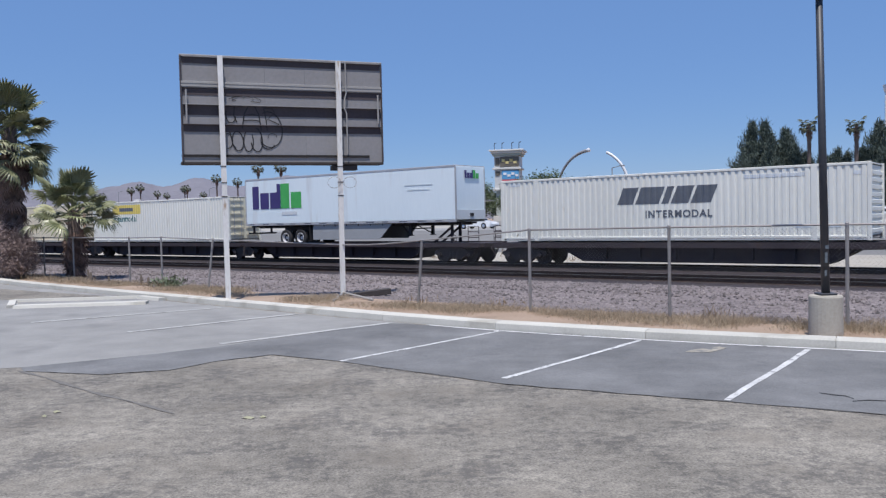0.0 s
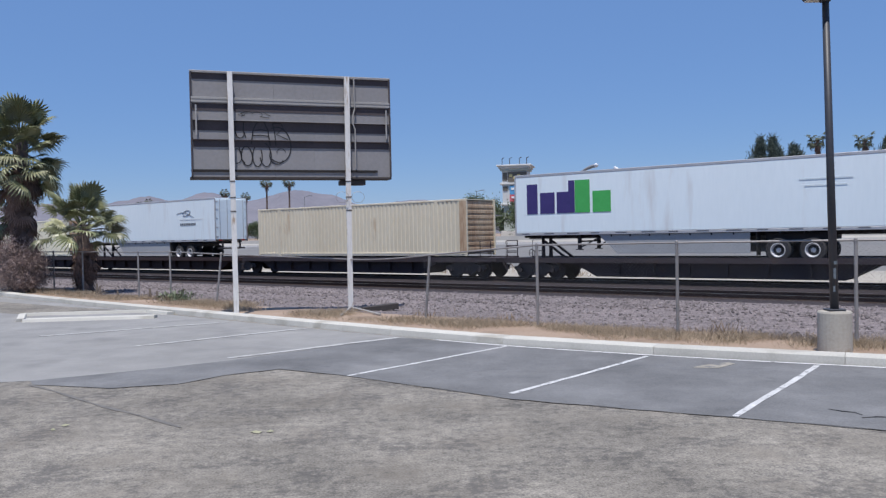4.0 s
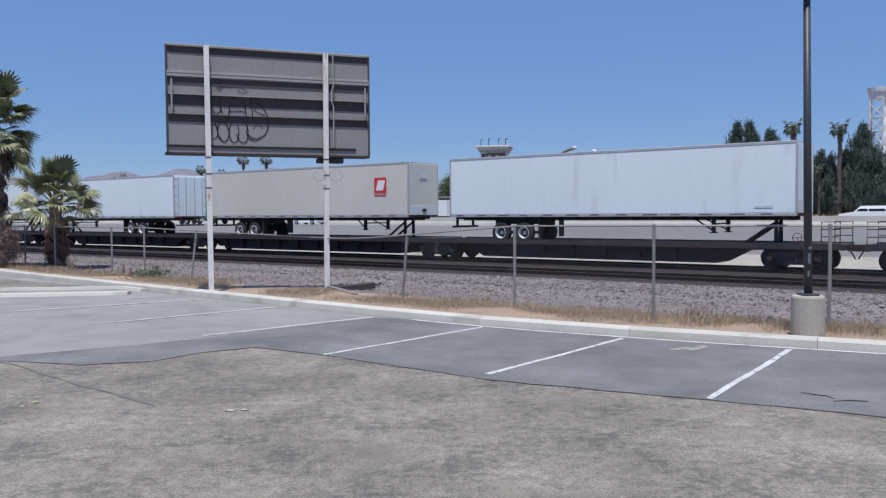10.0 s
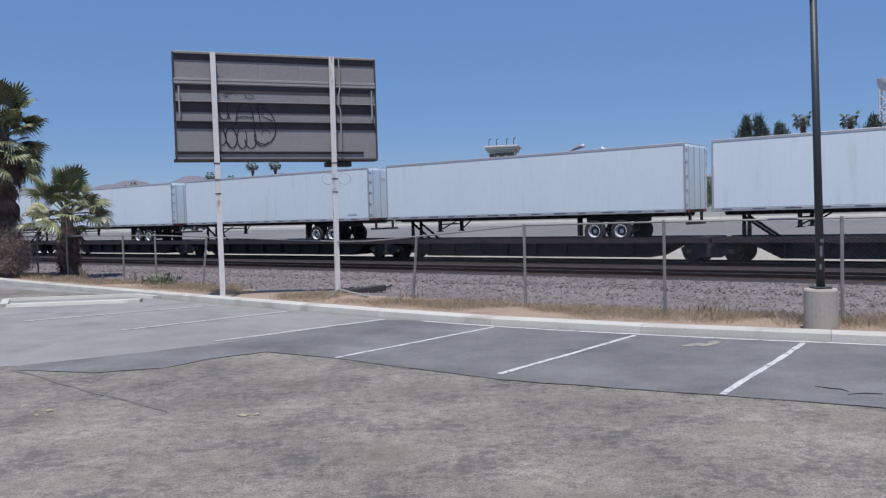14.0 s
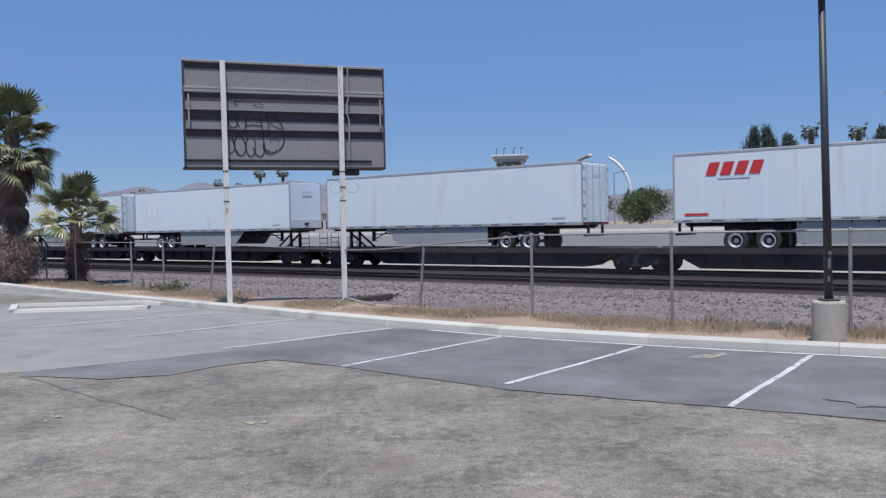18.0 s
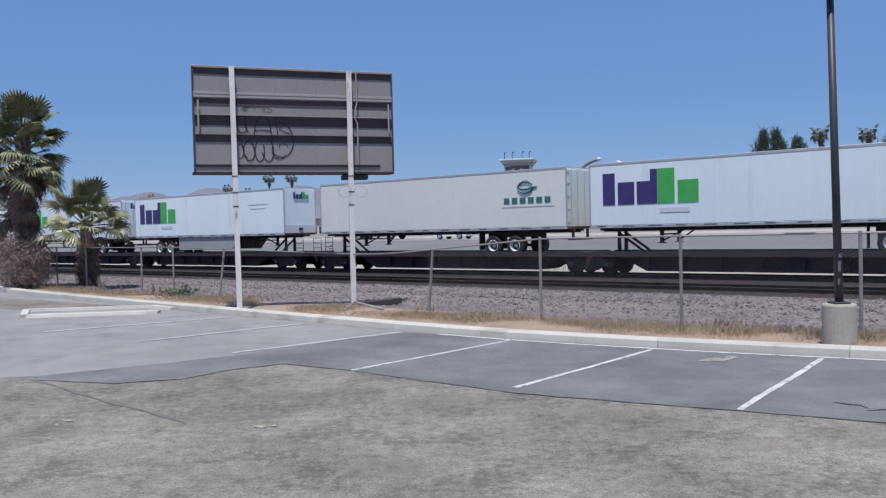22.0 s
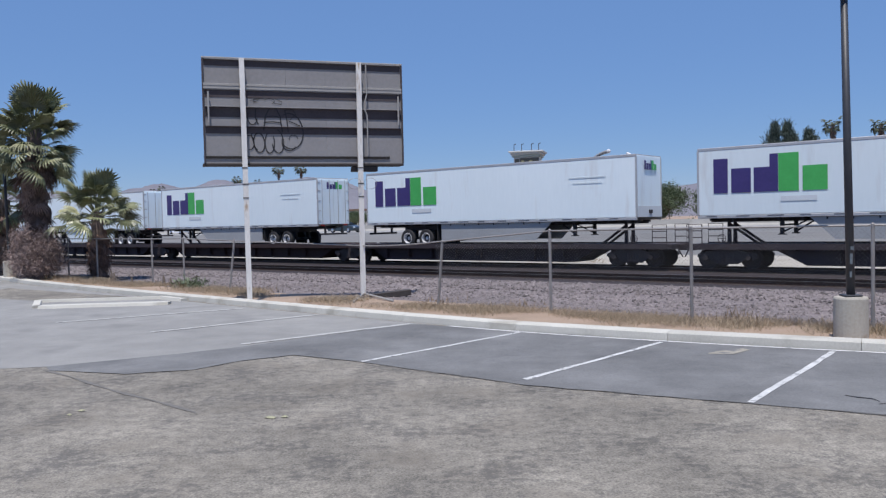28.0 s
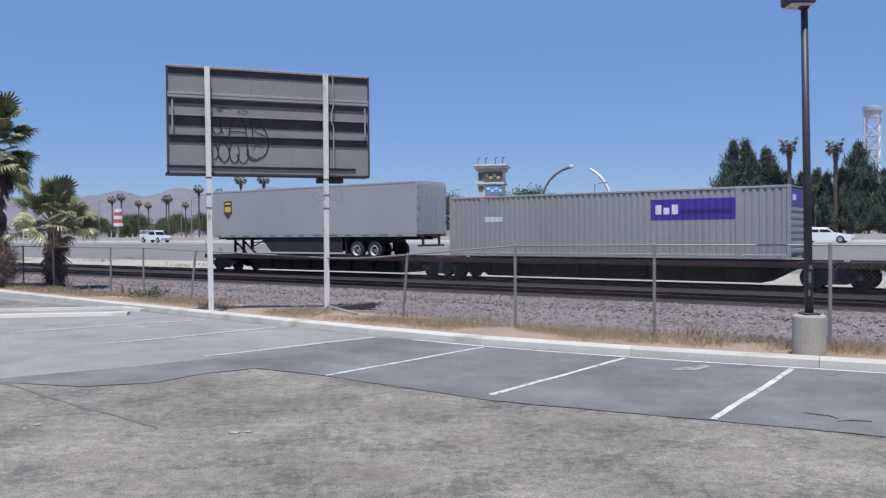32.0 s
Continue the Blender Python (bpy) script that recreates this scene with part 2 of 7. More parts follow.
def pipe(bm, points, radii, seg=8):
    """A bent bar through the points."""
    points = [Vector(p) for p in points]
    radii = radii if isinstance(radii, (list, tuple)) else [radii] * len(points)
    rings = []
    for k, p in enumerate(points):
        d = (points[min(k + 1, len(points) - 1)] - points[max(k - 1, 0)]).normalized()
        turn = d.to_track_quat("Z", "Y").to_matrix()
        rings.append([bm.verts.new(p + turn @ Vector((radii[k] * math.cos(2 * math.pi * i / seg), radii[k] * math.sin(2 * math.pi * i / seg), 0))) for i in range(seg)])
    for a, b in zip(rings, rings[1:]):
        off = min(range(seg), key=lambda o: sum((a[i].co - b[(i + o) % seg].co).length for i in range(0, seg, 2)))
        for i in range(seg):
            j = (i + 1) % seg
            bm.faces.new((a[i], a[j], b[(j + off) % seg], b[(i + off) % seg]))
    bm.faces.new(rings[0][::-1])
    bm.faces.new(rings[-1])


def prism(bm, outline, y0, y1):
    """Extrudes an outline of (x, z) from y0 to y1."""
    a = [bm.verts.new((x, y0, z)) for x, z in outline]
    b = [bm.verts.new((x, y1, z)) for x, z in outline]
    bm.faces.new(a)
    bm.faces.new(b[::-1])
    for i in range(len(a)):
        j = (i + 1) % len(a)
        bm.faces.new((a[j], a[i], b[i], b[j]))
    bmesh.ops.recalc_face_normals(bm, faces=bm.faces[:])


def lathe(bm, profile, seg=20, centre=(0, 0, 0), axis="Z"):
    """Turns a profile of (radius, height) round an axis."""
    rings = []
    for r, h in profile:
        ring = []
        for i in range(seg):
            c, s = r * math.cos(2 * math.pi * i / seg), r * math.sin(2 * math.pi * i / seg)
            ring.append(bm.verts.new(Vector(centre) + Vector({"Z": (c, s, h), "Y": (c, h, -s), "X": (h, c, s)}[axis])))
        rings.append(ring)
    for a, b in zip(rings, rings[1:]):
        for i in range(seg):
            j = (i + 1) % seg
            bm.faces.new((a[i], a[j], b[j], b[i]))
    bm.faces.new(rings[0][::-1])
    bm.faces.new(rings[-1])
    bmesh.ops.recalc_face_normals(bm, faces=bm.faces[:])


def finish(bm, name, mat, smooth=False):
    me = bpy.data.meshes.new(name)
    bm.to_mesh(me)
    bm.free()
    for m in (mat if isinstance(mat, (list, tuple)) else [mat]):
        me.materials.append(m)
    if smooth:
        for p in me.polygons:
            p.use_smooth = True
    return me


def part(name, bm, mat, parent, label="", smooth=False, kind=""):
    ob = new(name, finish(bm, name, mat, smooth) if isinstance(bm, bmesh.types.BMesh) else bm)
    ob.parent = parent
    return tagged(ob, label, kind=kind)


def solid(name, bm, mat, label, category, group="", kind="", smooth=False, m=None):
    """A thing of one mesh."""
    ob = new(name, finish(bm, name, mat, smooth) if isinstance(bm, bmesh.types.BMesh) else bm)
    if m:
        ob.matrix_world = m
    return tagged(ob, label, category, group, kind)


def thing(name, label, category, group="", m=None, kind=""):
    ob = new(name)
    if m:
        ob.matrix_world = m
    return tagged(ob, label, category, group, kind)


def mesh_from(name, verts, faces, mat, smooth=False):
    me = bpy.data.meshes.new(name)
    me.from_pydata(verts, [], faces)
    for m in (mat if isinstance(mat, (list, tuple)) else [mat]):
        me.materials.append(m)
    if smooth:
        for p in me.polygons:
            p.use_smooth = True
    me.update()
    return me


def lettering(name, text, height, mat, parent, m, label="", shear=0.0, space=1.0):
    """Flat raised letters in the built-in font."""
    cu = bpy.data.curves.new(name, "FONT")
    cu.body, cu.size, cu.extrude, cu.shear, cu.space_character = text, height, 0.004, shear, space
    cu.resolution_u, cu.offset = 3, 0.012
    tmp = bpy.data.objects.new(name, cu)
    scene.collection.objects.link(tmp)
    me = bpy.data.meshes.new_from_object(tmp.evaluated_get(bpy.context.evaluated_depsgraph_get()))
    bpy.data.objects.remove(tmp)
    me.materials.clear()
    me.materials.append(mat)
    ob = new(name, me)
    ob.parent = parent
    ob.matrix_basis = m
    return tagged(ob, label)


# ---- ground ----
def strip(bm, profile, u0, u1, cuts=1):
    """A sheet along the railway; profile: (n, z) from near to far."""
    rows = [[bm.verts.new(at(u0 + (u1 - u0) * k / cuts, n, z)) for n, z in profile] for k in range(cuts + 1)]
    for a, b in zip(rows, rows[1:]):
        for i in range(len(profile) - 1):
            bm.faces.new((a[i], a[i + 1], b[i + 1], b[i]))
    bmesh.ops.recalc_face_normals(bm, faces=bm.faces[:])
    if bm.faces and bm.faces[:][0].normal.z < 0:
        bmesh.ops.reverse_faces(bm, faces=bm.faces[:])


bm = bmesh.new()
strip(bm, [(-2500, -0.03), (12, -0.03), (36, -0.3), (44, -0.12), (50, 0.15), (56, 0.5), (59, 0.86), (104, 0.9), (180, 1.1), (4500, 1.2)], -4000, 4500)
solid("ground", bm, M_DIRT, "dry sandy ground reaching to the hills", "ground", kind="structure")

KERB = [(-27.5, 43.6), (-17.72, 32.9), (-7.49, 23.45), (-0.04, 16.9), (3.87, 14.25), (7.2, 12.45), (12.0, 9.6), (19.0, 4.6)]


def along(points, step):
    """Points every step metres along a smooth line through the given ones, with their direction."""
    ps = [Vector((*p, 0)) for p in points]
    dense = []
    for i in range(len(ps) - 1):
        p0, p1, p2, p3 = ps[max(i - 1, 0)], ps[i], ps[i + 1], ps[min(i + 2, len(ps) - 1)]
        for k in range(24):
            t = k / 24
            dense.append(0.5 * ((2 * p1) + (p2 - p0) * t + (2 * p0 - 5 * p1 + 4 * p2 - p3) * t * t + (3 * p1 - p0 - 3 * p2 + p3) * t ** 3))
    dense.append(ps[-1])
    out, left = [], 0.0
    for a, b in zip(dense, dense[1:]):
        d = (b - a).length
        while left <= d and d > 0:
            out.append((a.lerp(b, left / d), (b - a).normalized()))
            left += step
        left -= d
    return out


# the lot: old asphalt up to the kerb, from behind the camera
line = [p for p, d in along(KERB, 1.5)]
bm = bmesh.new()
front = [bm.verts.new(p + Vector((0, 0, 0))) for p in line]
back = [bm.verts.new((p.x * 1.2 - 14 * N.x * 2.2, p.y - 60, 0)) for p in line]
for i in range(len(line) - 1):
    bm.faces.new((front[i], back[i], back[i + 1], front[i + 1]))
bmesh.ops.recalc_face_normals(bm, faces=bm.faces[:])
if bm.faces[:][0].normal.z < 0:
    bmesh.ops.reverse_faces(bm, faces=bm.faces[:])
solid("parking_lot", bm, M_OLD, "worn grey-brown asphalt of the parking lot", "pavement", kind="structure")


def ragged(corners, step, amount, seed):
    """The outline through the corners, cut into short uneven steps."""
    rnd = random.Random(seed)
    out = []
    for i, (x, y) in enumerate(corners):
        x2, y2 = corners[(i + 1) % len(corners)]
        k = max(1, int(math.hypot(x2 - x, y2 - y) / step))
        for j in range(k):
            out.append((x + (x2 - x) * j / k + rnd.uniform(-amount, amount), y + (y2 - y) * j / k + rnd.uniform(-amount, amount)))
    return out


def sheet(name, corners, z, mat, label, category, step=0.35, amount=0.03, seed=1, kind="structure"):
    bm = bmesh.new()
    f = bm.faces.new([bm.verts.new((x, y, z)) for x, y in ragged(corners, step, amount, seed)])
    if f.normal.z < 0:
        f.normal_flip()
    f.normal_update()
    if f.normal.z < 0:
        bmesh.ops.reverse_faces(bm, faces=[f])
    bmesh.ops.triangulate(bm, faces=bm.faces[:])
    return solid(name, bm, mat, label, category, kind=kind)


sheet("pavement_pale", [(-6.72, 12.93), (-5.25, 13.82), (-3.97, 14.76), (-1.2, 17.5), (-0.5, 17.15), (-4.2, 20.35), (-7.6, 23.35), (-17.72, 32.75), (-26, 41.5), (-30, 32), (-22, 20), (-12, 12.0)], 0.004, M_PALE, "pale smooth asphalt with faded bay lines", "pavement")
sheet("pavement_dark", [(10.5, 4.6), (4.71, 8.71), (3.26, 9.48), (0.77, 10.79), (-1.68, 12.83), (-2.91, 13.63), (-3.71, 13.08), (-4.2, 12.39), (-5.13, 12.14), (-6.53, 12.57), (-6.72, 12.93), (-5.25, 13.82), (-3.97, 14.76), (-1.2, 17.5), (-0.1, 16.85), (3.87, 14.15), (7.2, 12.35), (12.0, 9.5), (15.5, 7.0)], 0.008, M_NEW, "dark newer asphalt under the parking bays", "pavement", amount=0.02)

# ---- kerb, bay lines ----
kerb = thing("kerb", "pale cast concrete kerb along the parking lot", "kerb", kind="structure")
stops = along(KERB, 3.05)
for (p, d), (q, d2) in zip(stops, stops[1:]):
    side = Vector((-d.y, d.x, 0))
    side = side if side.dot(N) > 0 else -side
    side2 = Vector((-d2.y, d2.x, 0))
    side2 = side2 if side2.dot(N) > 0 else -side2
    bm = bmesh.new()
    gap = (q - p).normalized() * 0.004
    prof = [(0, -0.05), (0.02, 0.13), (0.05, 0.155), (0.33, 0.16), (0.36, 0.13), (0.36, -0.05)]
    a = [bm.verts.new(p + gap + side * n + Vector((0, 0, z))) for n, z in prof]
    b = [bm.verts.new(q - gap + side2 * n + Vector((0, 0, z))) for n, z in prof]
    bm.faces.new(a), bm.faces.new(b[::-1])
    for i in range(6):
        j = (i + 1) % 6
        bm.faces.new((a[i], a[j], b[j], b[i]))
    bmesh.ops.recalc_face_normals(bm, faces=bm.faces[:])
    part("kerb_stone", bm, M_KERB, kerb)

# a stripe of white paint along the kerb's foot
bm = bmesh.new()
ends = [(p, d) for p, d in along(KERB, 1.0) if p.x > -1.0]
rows = []
for p, d in ends:
    side = Vector((-d.y, d.x, 0))
    side = side if side.dot(N) > 0 else -side
    rows.append((bm.verts.new(p - side * 0.16 + Vector((0, 0, 0.013))), bm.verts.new(p - side * 0.06 + Vector((0, 0, 0.013)))))
for a, b in zip(rows, rows[1:]):
    bm.faces.new((a[0], b[0], b[1], a[1]))
bmesh.ops.recalc_face_normals(bm, faces=bm.faces[:])
solid("parking_line", bm, M_PAINT, "white painted stripe along the foot of the kerb", "road marking", "bay lines")


def bay_line(far, near, width, mat, label, z=0.013):
    a, b = Vector((*far, z)), Vector((*near, z))
    d = (b - a).normalized()
    s = Vector((-d.y, d.x, 0)) * width / 2
    bm = bmesh.new()
    k = 16
    rows = []
    rnd = random.Random(int(far[0] * 100))
    for i in range(k + 1):
        p = a.lerp(b, i / k) + s * (0.14 * math.sin(far[0] * 3 + i * 0.5) + rnd.uniform(-0.1, 0.1))
        rows.append((bm.verts.new(p - s * rnd.uniform(0.75, 1.05)), bm.verts.new(p + s * rnd.uniform(0.75, 1.05))))
    for q, r in zip(rows, rows[1:]):
        bm.faces.new((q[0], q[1], r[1], r[0]))
    bmesh.ops.recalc_face_normals(bm, faces=bm.faces[:])
    if bm.faces[:][0].normal.z < 0:
        bmesh.ops.reverse_faces(bm, faces=bm.faces[:])
    solid("parking_line", bm, mat, label, "road marking", "bay lines")


for far, near in (((5.77, 12.94), (3.29, 9.53)), ((3.4, 14.25), (0.8, 11.14)), ((1.06, 15.84), (-1.65, 12.82))):
    bay_line(far, near, 0.1, M_PAINT, "white painted parking bay line on dark asphalt")
for far, near in (((-1.18, 17.52), (-4.13, 14.99)), ((-3.55, 19.65), (-6.6, 16.97)), ((-5.9, 21.5), (-9.7, 19.09))):
    bay_line(far, near, 0.18, M_WORN, "faded parking bay line on pale asphalt", 0.012)
sheet("worn_road_marking", [(3.82, 12.92), (4.0, 13.2), (4.5, 13.38), (4.62, 13.3), (4.3, 13.05), (4.2, 12.85)], 0.014, material("beige_worn_marking", (0.2, 0.187, 0.16), (0.38, 0.35, 0.29), 4, 30, 0.85, spots=((0.15, 0.15, 0.15), 5.0, 0.5, 0.08)), "small worn beige marking on dark asphalt", "road marking", 0.2, 0.05, kind="")

seam = ragged([(10.5, 4.6), (4.71, 8.71), (3.26, 9.48), (0.77, 10.79), (-1.68, 12.83), (-2.91, 13.63), (-3.71, 13.08), (-4.2, 12.39), (-5.13, 12.14), (-6.53, 12.57), (-9.0, 12.9), (-12.0, 13.4)], 0.3, 0.025, 3)
bm = bmesh.new()
rnd = random.Random(9)
rows = []
seam = seam[:next(i for i, (x, y) in enumerate(seam) if x < -6.4) + 1]
for k, (x, y) in enumerate(seam):
    w = max(0.002, rnd.gauss(0.009, 0.009))
    rows.append((bm.verts.new((x, y - w, 0.011)), bm.verts.new((x, y + w, 0.011))))
for a, b in zip(rows, rows[1:]):
    bm.faces.new((a[0], b[0], b[1], a[1]))
bmesh.ops.recalc_face_normals(bm, faces=bm.faces[:])
solid("tar_seam", bm, material("dark_tar_crack", (0.07, 0.068, 0.065), (0.17, 0.163, 0.155), 3, 20, 0.9), "dark ragged seam where two asphalts meet", "crack", kind="structure")

# a low kerbed island with a nose at the far end of the bays
isl = thing("kerb_island", "low pale concrete island edging between the bays", "kerb", "kerb islands")
for a, b, w in (((-11.95, 22.72), (-8.42, 23.12), 0.42), ((-12.95, 24.6), (-9.3, 24.95), 0.22), ((-12.1, 22.75), (-12.95, 24.5), 0.25), ((-9.3, 24.95), (-8.3, 24.0), 0.25)):
    a, b = Vector((*a, 0)), Vector((*b, 0))
    d = (b - a).normalized()
    s = Vector((-d.y, d.x, 0))
    bm = bmesh.new()
    v = [bm.verts.new(q + s * k + Vector((0, 0, z))) for q in (a, b) for k, z in ((-w / 2, 0), (-w / 2 + 0.03, 0.085), (w / 2 - 0.03, 0.085), (w / 2, 0))]
    for q in ((0, 1, 5, 4), (1, 2, 6, 5), (2, 3, 7, 6), (0, 3, 2, 1), (4, 5, 6, 7)):
        bm.faces.new([v[i] for i in q])
    bmesh.ops.recalc_face_normals(bm, faces=bm.faces[:])
    part("edging", bm, M_KERB, isl)
bm = bmesh.new()
rows = []
for k in range(15):
    f = k / 14
    x, y, w = -6.6 + 3.4 * f, 12.6 - 3.1 * f + 0.03 * math.sin(9 * f), 0.02 + 0.012 * math.sin(23 * f)
    rows.append((bm.verts.new((x - w, y - w, 0.006)), bm.verts.new((x + w, y + w, 0.006))))
for a, b in zip(rows, rows[1:]):
    bm.faces.new((a[0], b[0], b[1], a[1]))
bmesh.ops.recalc_face_normals(bm, faces=bm.faces[:])
solid("tar_crack", bm, material("old_filled_crack", (0.1, 0.095, 0.088), (0.19, 0.18, 0.165), 6, 30, 0.95), "old filled crack in the worn asphalt", "crack", kind="structure")
M_SCRAP = material("pale_paper_scrap", (0.26, 0.26, 0.17), (0.38, 0.37, 0.26), 8, 40, 0.9)
for x, y, r in ((-2.25, 9.19, 0.08), (-2.08, 9.22, 0.05), (-4.66, 9.71, 0.05), (-4.7, 9.5, 0.04)):
    bm = bmesh.new()
    rnd = random.Random(int(x * 100))
    ring = [(r * rnd.uniform(0.5, 1.2) * math.cos(k * 0.9), 0.6 * r * rnd.uniform(0.5, 1.2) * math.sin(k * 0.9)) for k in range(7)]
    mid = bm.verts.new((0, 0, 0.03))
    rim = [bm.verts.new((a, b, rnd.uniform(0.001, 0.015))) for a, b in ring]
    for k in range(7):
        bm.faces.new((mid, rim[k], rim[(k + 1) % 7]))
    solid("litter", bm, M_SCRAP, "crumpled pale scrap lying on the worn asphalt", "litter", "scraps on the lot", m=pose(x, y, 0.002))
for pts in (((4.5, 9.8), (4.6, 9.68), (4.72, 9.6), (4.74, 9.45)), ((4.66, 9.32), (4.85, 9.36), (5.05, 9.3))):
    bm = bmesh.new()
    pipe(bm, [(x, y, 0.016) for x, y in pts], [0.003, 0.006, 0.005, 0.003][:len(pts)], 4)
    solid("tar_thread", bm, M_GRAFFITI, "short black thread of tar on dark asphalt", "tar", "tar threads")
sheet("pavement_dark_bay", [(-17.5, 31.0), (-9.9, 25.3), (-12.9, 24.9), (-17.5, 27.5)], 0.008, M_OLD, "old strip of asphalt behind the low island", "pavement")

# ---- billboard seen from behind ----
# dark tone painting the shade under the lips; also on edge trims and one lip
M_SHADEBAND = material("shade_band_dark", (0.048, 0.039, 0.043), (0.088, 0.074, 0.079), 1.2, 14, 0.85, bump=0.05)
bb = thing("billboard", "grey billboard seen from behind on two white posts", "billboard", m=pose(-7.02, 22.32, 0, 0, 0, 19.9))
BW, BZ0, BZ1 = 5.62, 3.93, 6.82
for i in range(5):
    bm = bmesh.new()
    box(bm, BW * i / 5 + 0.0015, BW * (i + 1) / 5 - 0.0015, 0.0, 0.04, BZ0, BZ1)
    part("panel", bm, M_BOARD, bb)
bm = bmesh.new()
box(bm, -0.02, BW + 0.02, -0.055, 0.06, 6.79, 6.835, 0.008)
part("top_trim", bm, M_STRINGER, bb)
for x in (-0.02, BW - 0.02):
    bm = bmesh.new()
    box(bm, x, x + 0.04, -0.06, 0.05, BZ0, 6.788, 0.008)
    part("edge_trim", bm, M_SHADEBAND, bb)
for z0, z1, d in ((6.6, 6.786, 0.07), (5.74, 5.96, 0.05), (5.2, 5.49, 0.1), (4.745, 4.95, 0.08)):   # shade below each lip, put in as a dark web; the lip runs along its top
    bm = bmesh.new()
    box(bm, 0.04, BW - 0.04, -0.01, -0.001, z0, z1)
    girt = part("girt", bm, M_SHADEBAND, bb, "dark band put in as shade under a lip")
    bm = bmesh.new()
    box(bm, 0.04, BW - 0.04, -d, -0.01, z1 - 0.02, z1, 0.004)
    part("lip", bm, M_SHADEBAND if d == 0.08 else M_BOARD, girt)
bm = bmesh.new()
prism(bm, [(0.01, 5.965), (BW - 0.01, 5.965), (BW - 0.01, 6.11), (0.01, 6.11)], -0.06, -0.001)
part("stringer", bm, M_STRINGER, bb)
bm = bmesh.new()
box(bm, 0.01, BW - 0.01, -0.07, -0.062, 6.05, 6.11, 0.003)
part("stringer_cap", bm, M_STRINGER, bb)
bm = bmesh.new()
box(bm, -0.03, BW - 0.4, -0.03, -0.002, 4.06, 4.125, 0.004)
part("lower_beam", bm, material("blackened_steel", (0.01, 0.009, 0.009), (0.028, 0.024, 0.023), 2, 18, 0.9), bb, "dark rusty lower beam")
bm = bmesh.new()
box(bm, -0.05, BW + 0.02, -0.03, 0.46, 3.86, 3.928, 0.01)
part("walkway", bm, M_DARKSTEEL, bb, "dark walkway under the panel")
bm = bmesh.new()
box(bm, 4.12, 4.86, 0.02, 0.36, 3.7, 3.838, 0.01)
part("lamp_box", bm, M_DARKSTEEL, bb, "dark lamp box under the walkway")
for x, shift in ((1.04, 0.03), (4.32, -0.03)):
    bm = bmesh.new()
    ib = [(s * a, b) for s, a, b in ((-1, 0.068, -0.19), (1, 0.068, -0.19), (1, 0.068, -0.165), (1, 0.02, -0.165), (1, 0.02, -0.115), (1, 0.068, -0.115), (1, 0.068, -0.09), (-1, 0.068, -0.09), (-1, 0.068, -0.115), (-1, 0.02, -0.115), (-1, 0.02, -0.165), (-1, 0.068, -0.165))]
    lo, hi = [bm.verts.new((x + shift + a, b, -0.35)) for a, b in ib], [bm.verts.new((x + a, b, 6.8)) for a, b in ib]
    bm.faces.new(lo[::-1]), bm.faces.new(hi)
    for i in range(12):
        bm.faces.new((lo[i], lo[(i + 1) % 12], hi[(i + 1) % 12], hi[i]))
    leg = part("post", bm, M_WHITEPOST, bb, "white painted steel post with rust stains")
    for z, k in ((3.78, 0.2), (3.33, 0.3), (2.95, 0.36)):
        bm = bmesh.new()
        box(bm, x + shift * k - 0.076, x + shift * k + 0.076, -0.2, -0.08, z, z + 0.025)
        part("band", bm, M_DARKSTEEL, leg)
bm = bmesh.new()
pipe(bm, [(4.54, -0.1, 6.78), (4.55, -0.1, 5.9), (4.5, -0.1, 5.72), (4.49, -0.1, 5.45), (4.55, -0.1, 5.3), (4.55, -0.1, 4.15)], 0.022, 6)
part("conduit", bm, M_STRINGER, bb)
for x, z0, z1 in ((0.13, 5.05, 5.88), (BW - 0.13, 5.05, 5.88)):
    bm = bmesh.new()
    tube(bm, (x, -0.1, z0), (x, -0.1, z1), 0.026, seg=6)
    part("conduit", bm, M_STRINGER, bb)
for x, y in ((3.62, -1.9), (4.62, -2.25)):      # two bars splayed from the foot of a post
    bm = bmesh.new()
    tube(bm, (x, y, 0.1), (4.29, -0.2, 0.16), 0.03, seg=6)
    part("foot_brace", bm, M_STRINGER, bb)
for cx in (4.1, 4.56):                # bent wire hoops on the post
    bm = bmesh.new()
    pipe(bm, [(cx + 0.19 * math.cos(a), -0.25, 3.33 + 0.16 * math.sin(a)) for a in [i * math.pi / 8 for i in range(17)]], 0.006, 5)
    part("wire_hoop", bm, M_GALV, bb)


def stroke(points, width):
    """A sprayed line on the back of the panel."""
    bm = bmesh.new()
    pts = [Vector((x, -0.013, z)) for x, z in points]
    rows = []
    for k, p in enumerate(pts):
        d = (pts[min(k + 1, len(pts) - 1)] - pts[max(k - 1, 0)]).normalized()
        s = Vector((-d.z, 0, d.x)) * width / 2
        rows.append((bm.verts.new(p - s), bm.verts.new(p + s)))
    for a, b in zip(rows, rows[1:]):
        bm.faces.new((a[0], b[0], b[1], a[1]))
    part("spray_line", bm, M_GRAFFITI, bb, "black sprayed scrawl")


def loop(cx, cz, rx, rz, a0=0.0, a1=360.0, tilt=0.0):
    out = []
    for i in range(21):
        a = radians(a0 + (a1 - a0) * i / 20)
        x, z = rx * math.cos(a), rz * math.sin(a)
        out.append((cx + x * math.cos(tilt) - z * math.sin(tilt), cz + x * math.sin(tilt) + z * math.cos(tilt)))
    return out


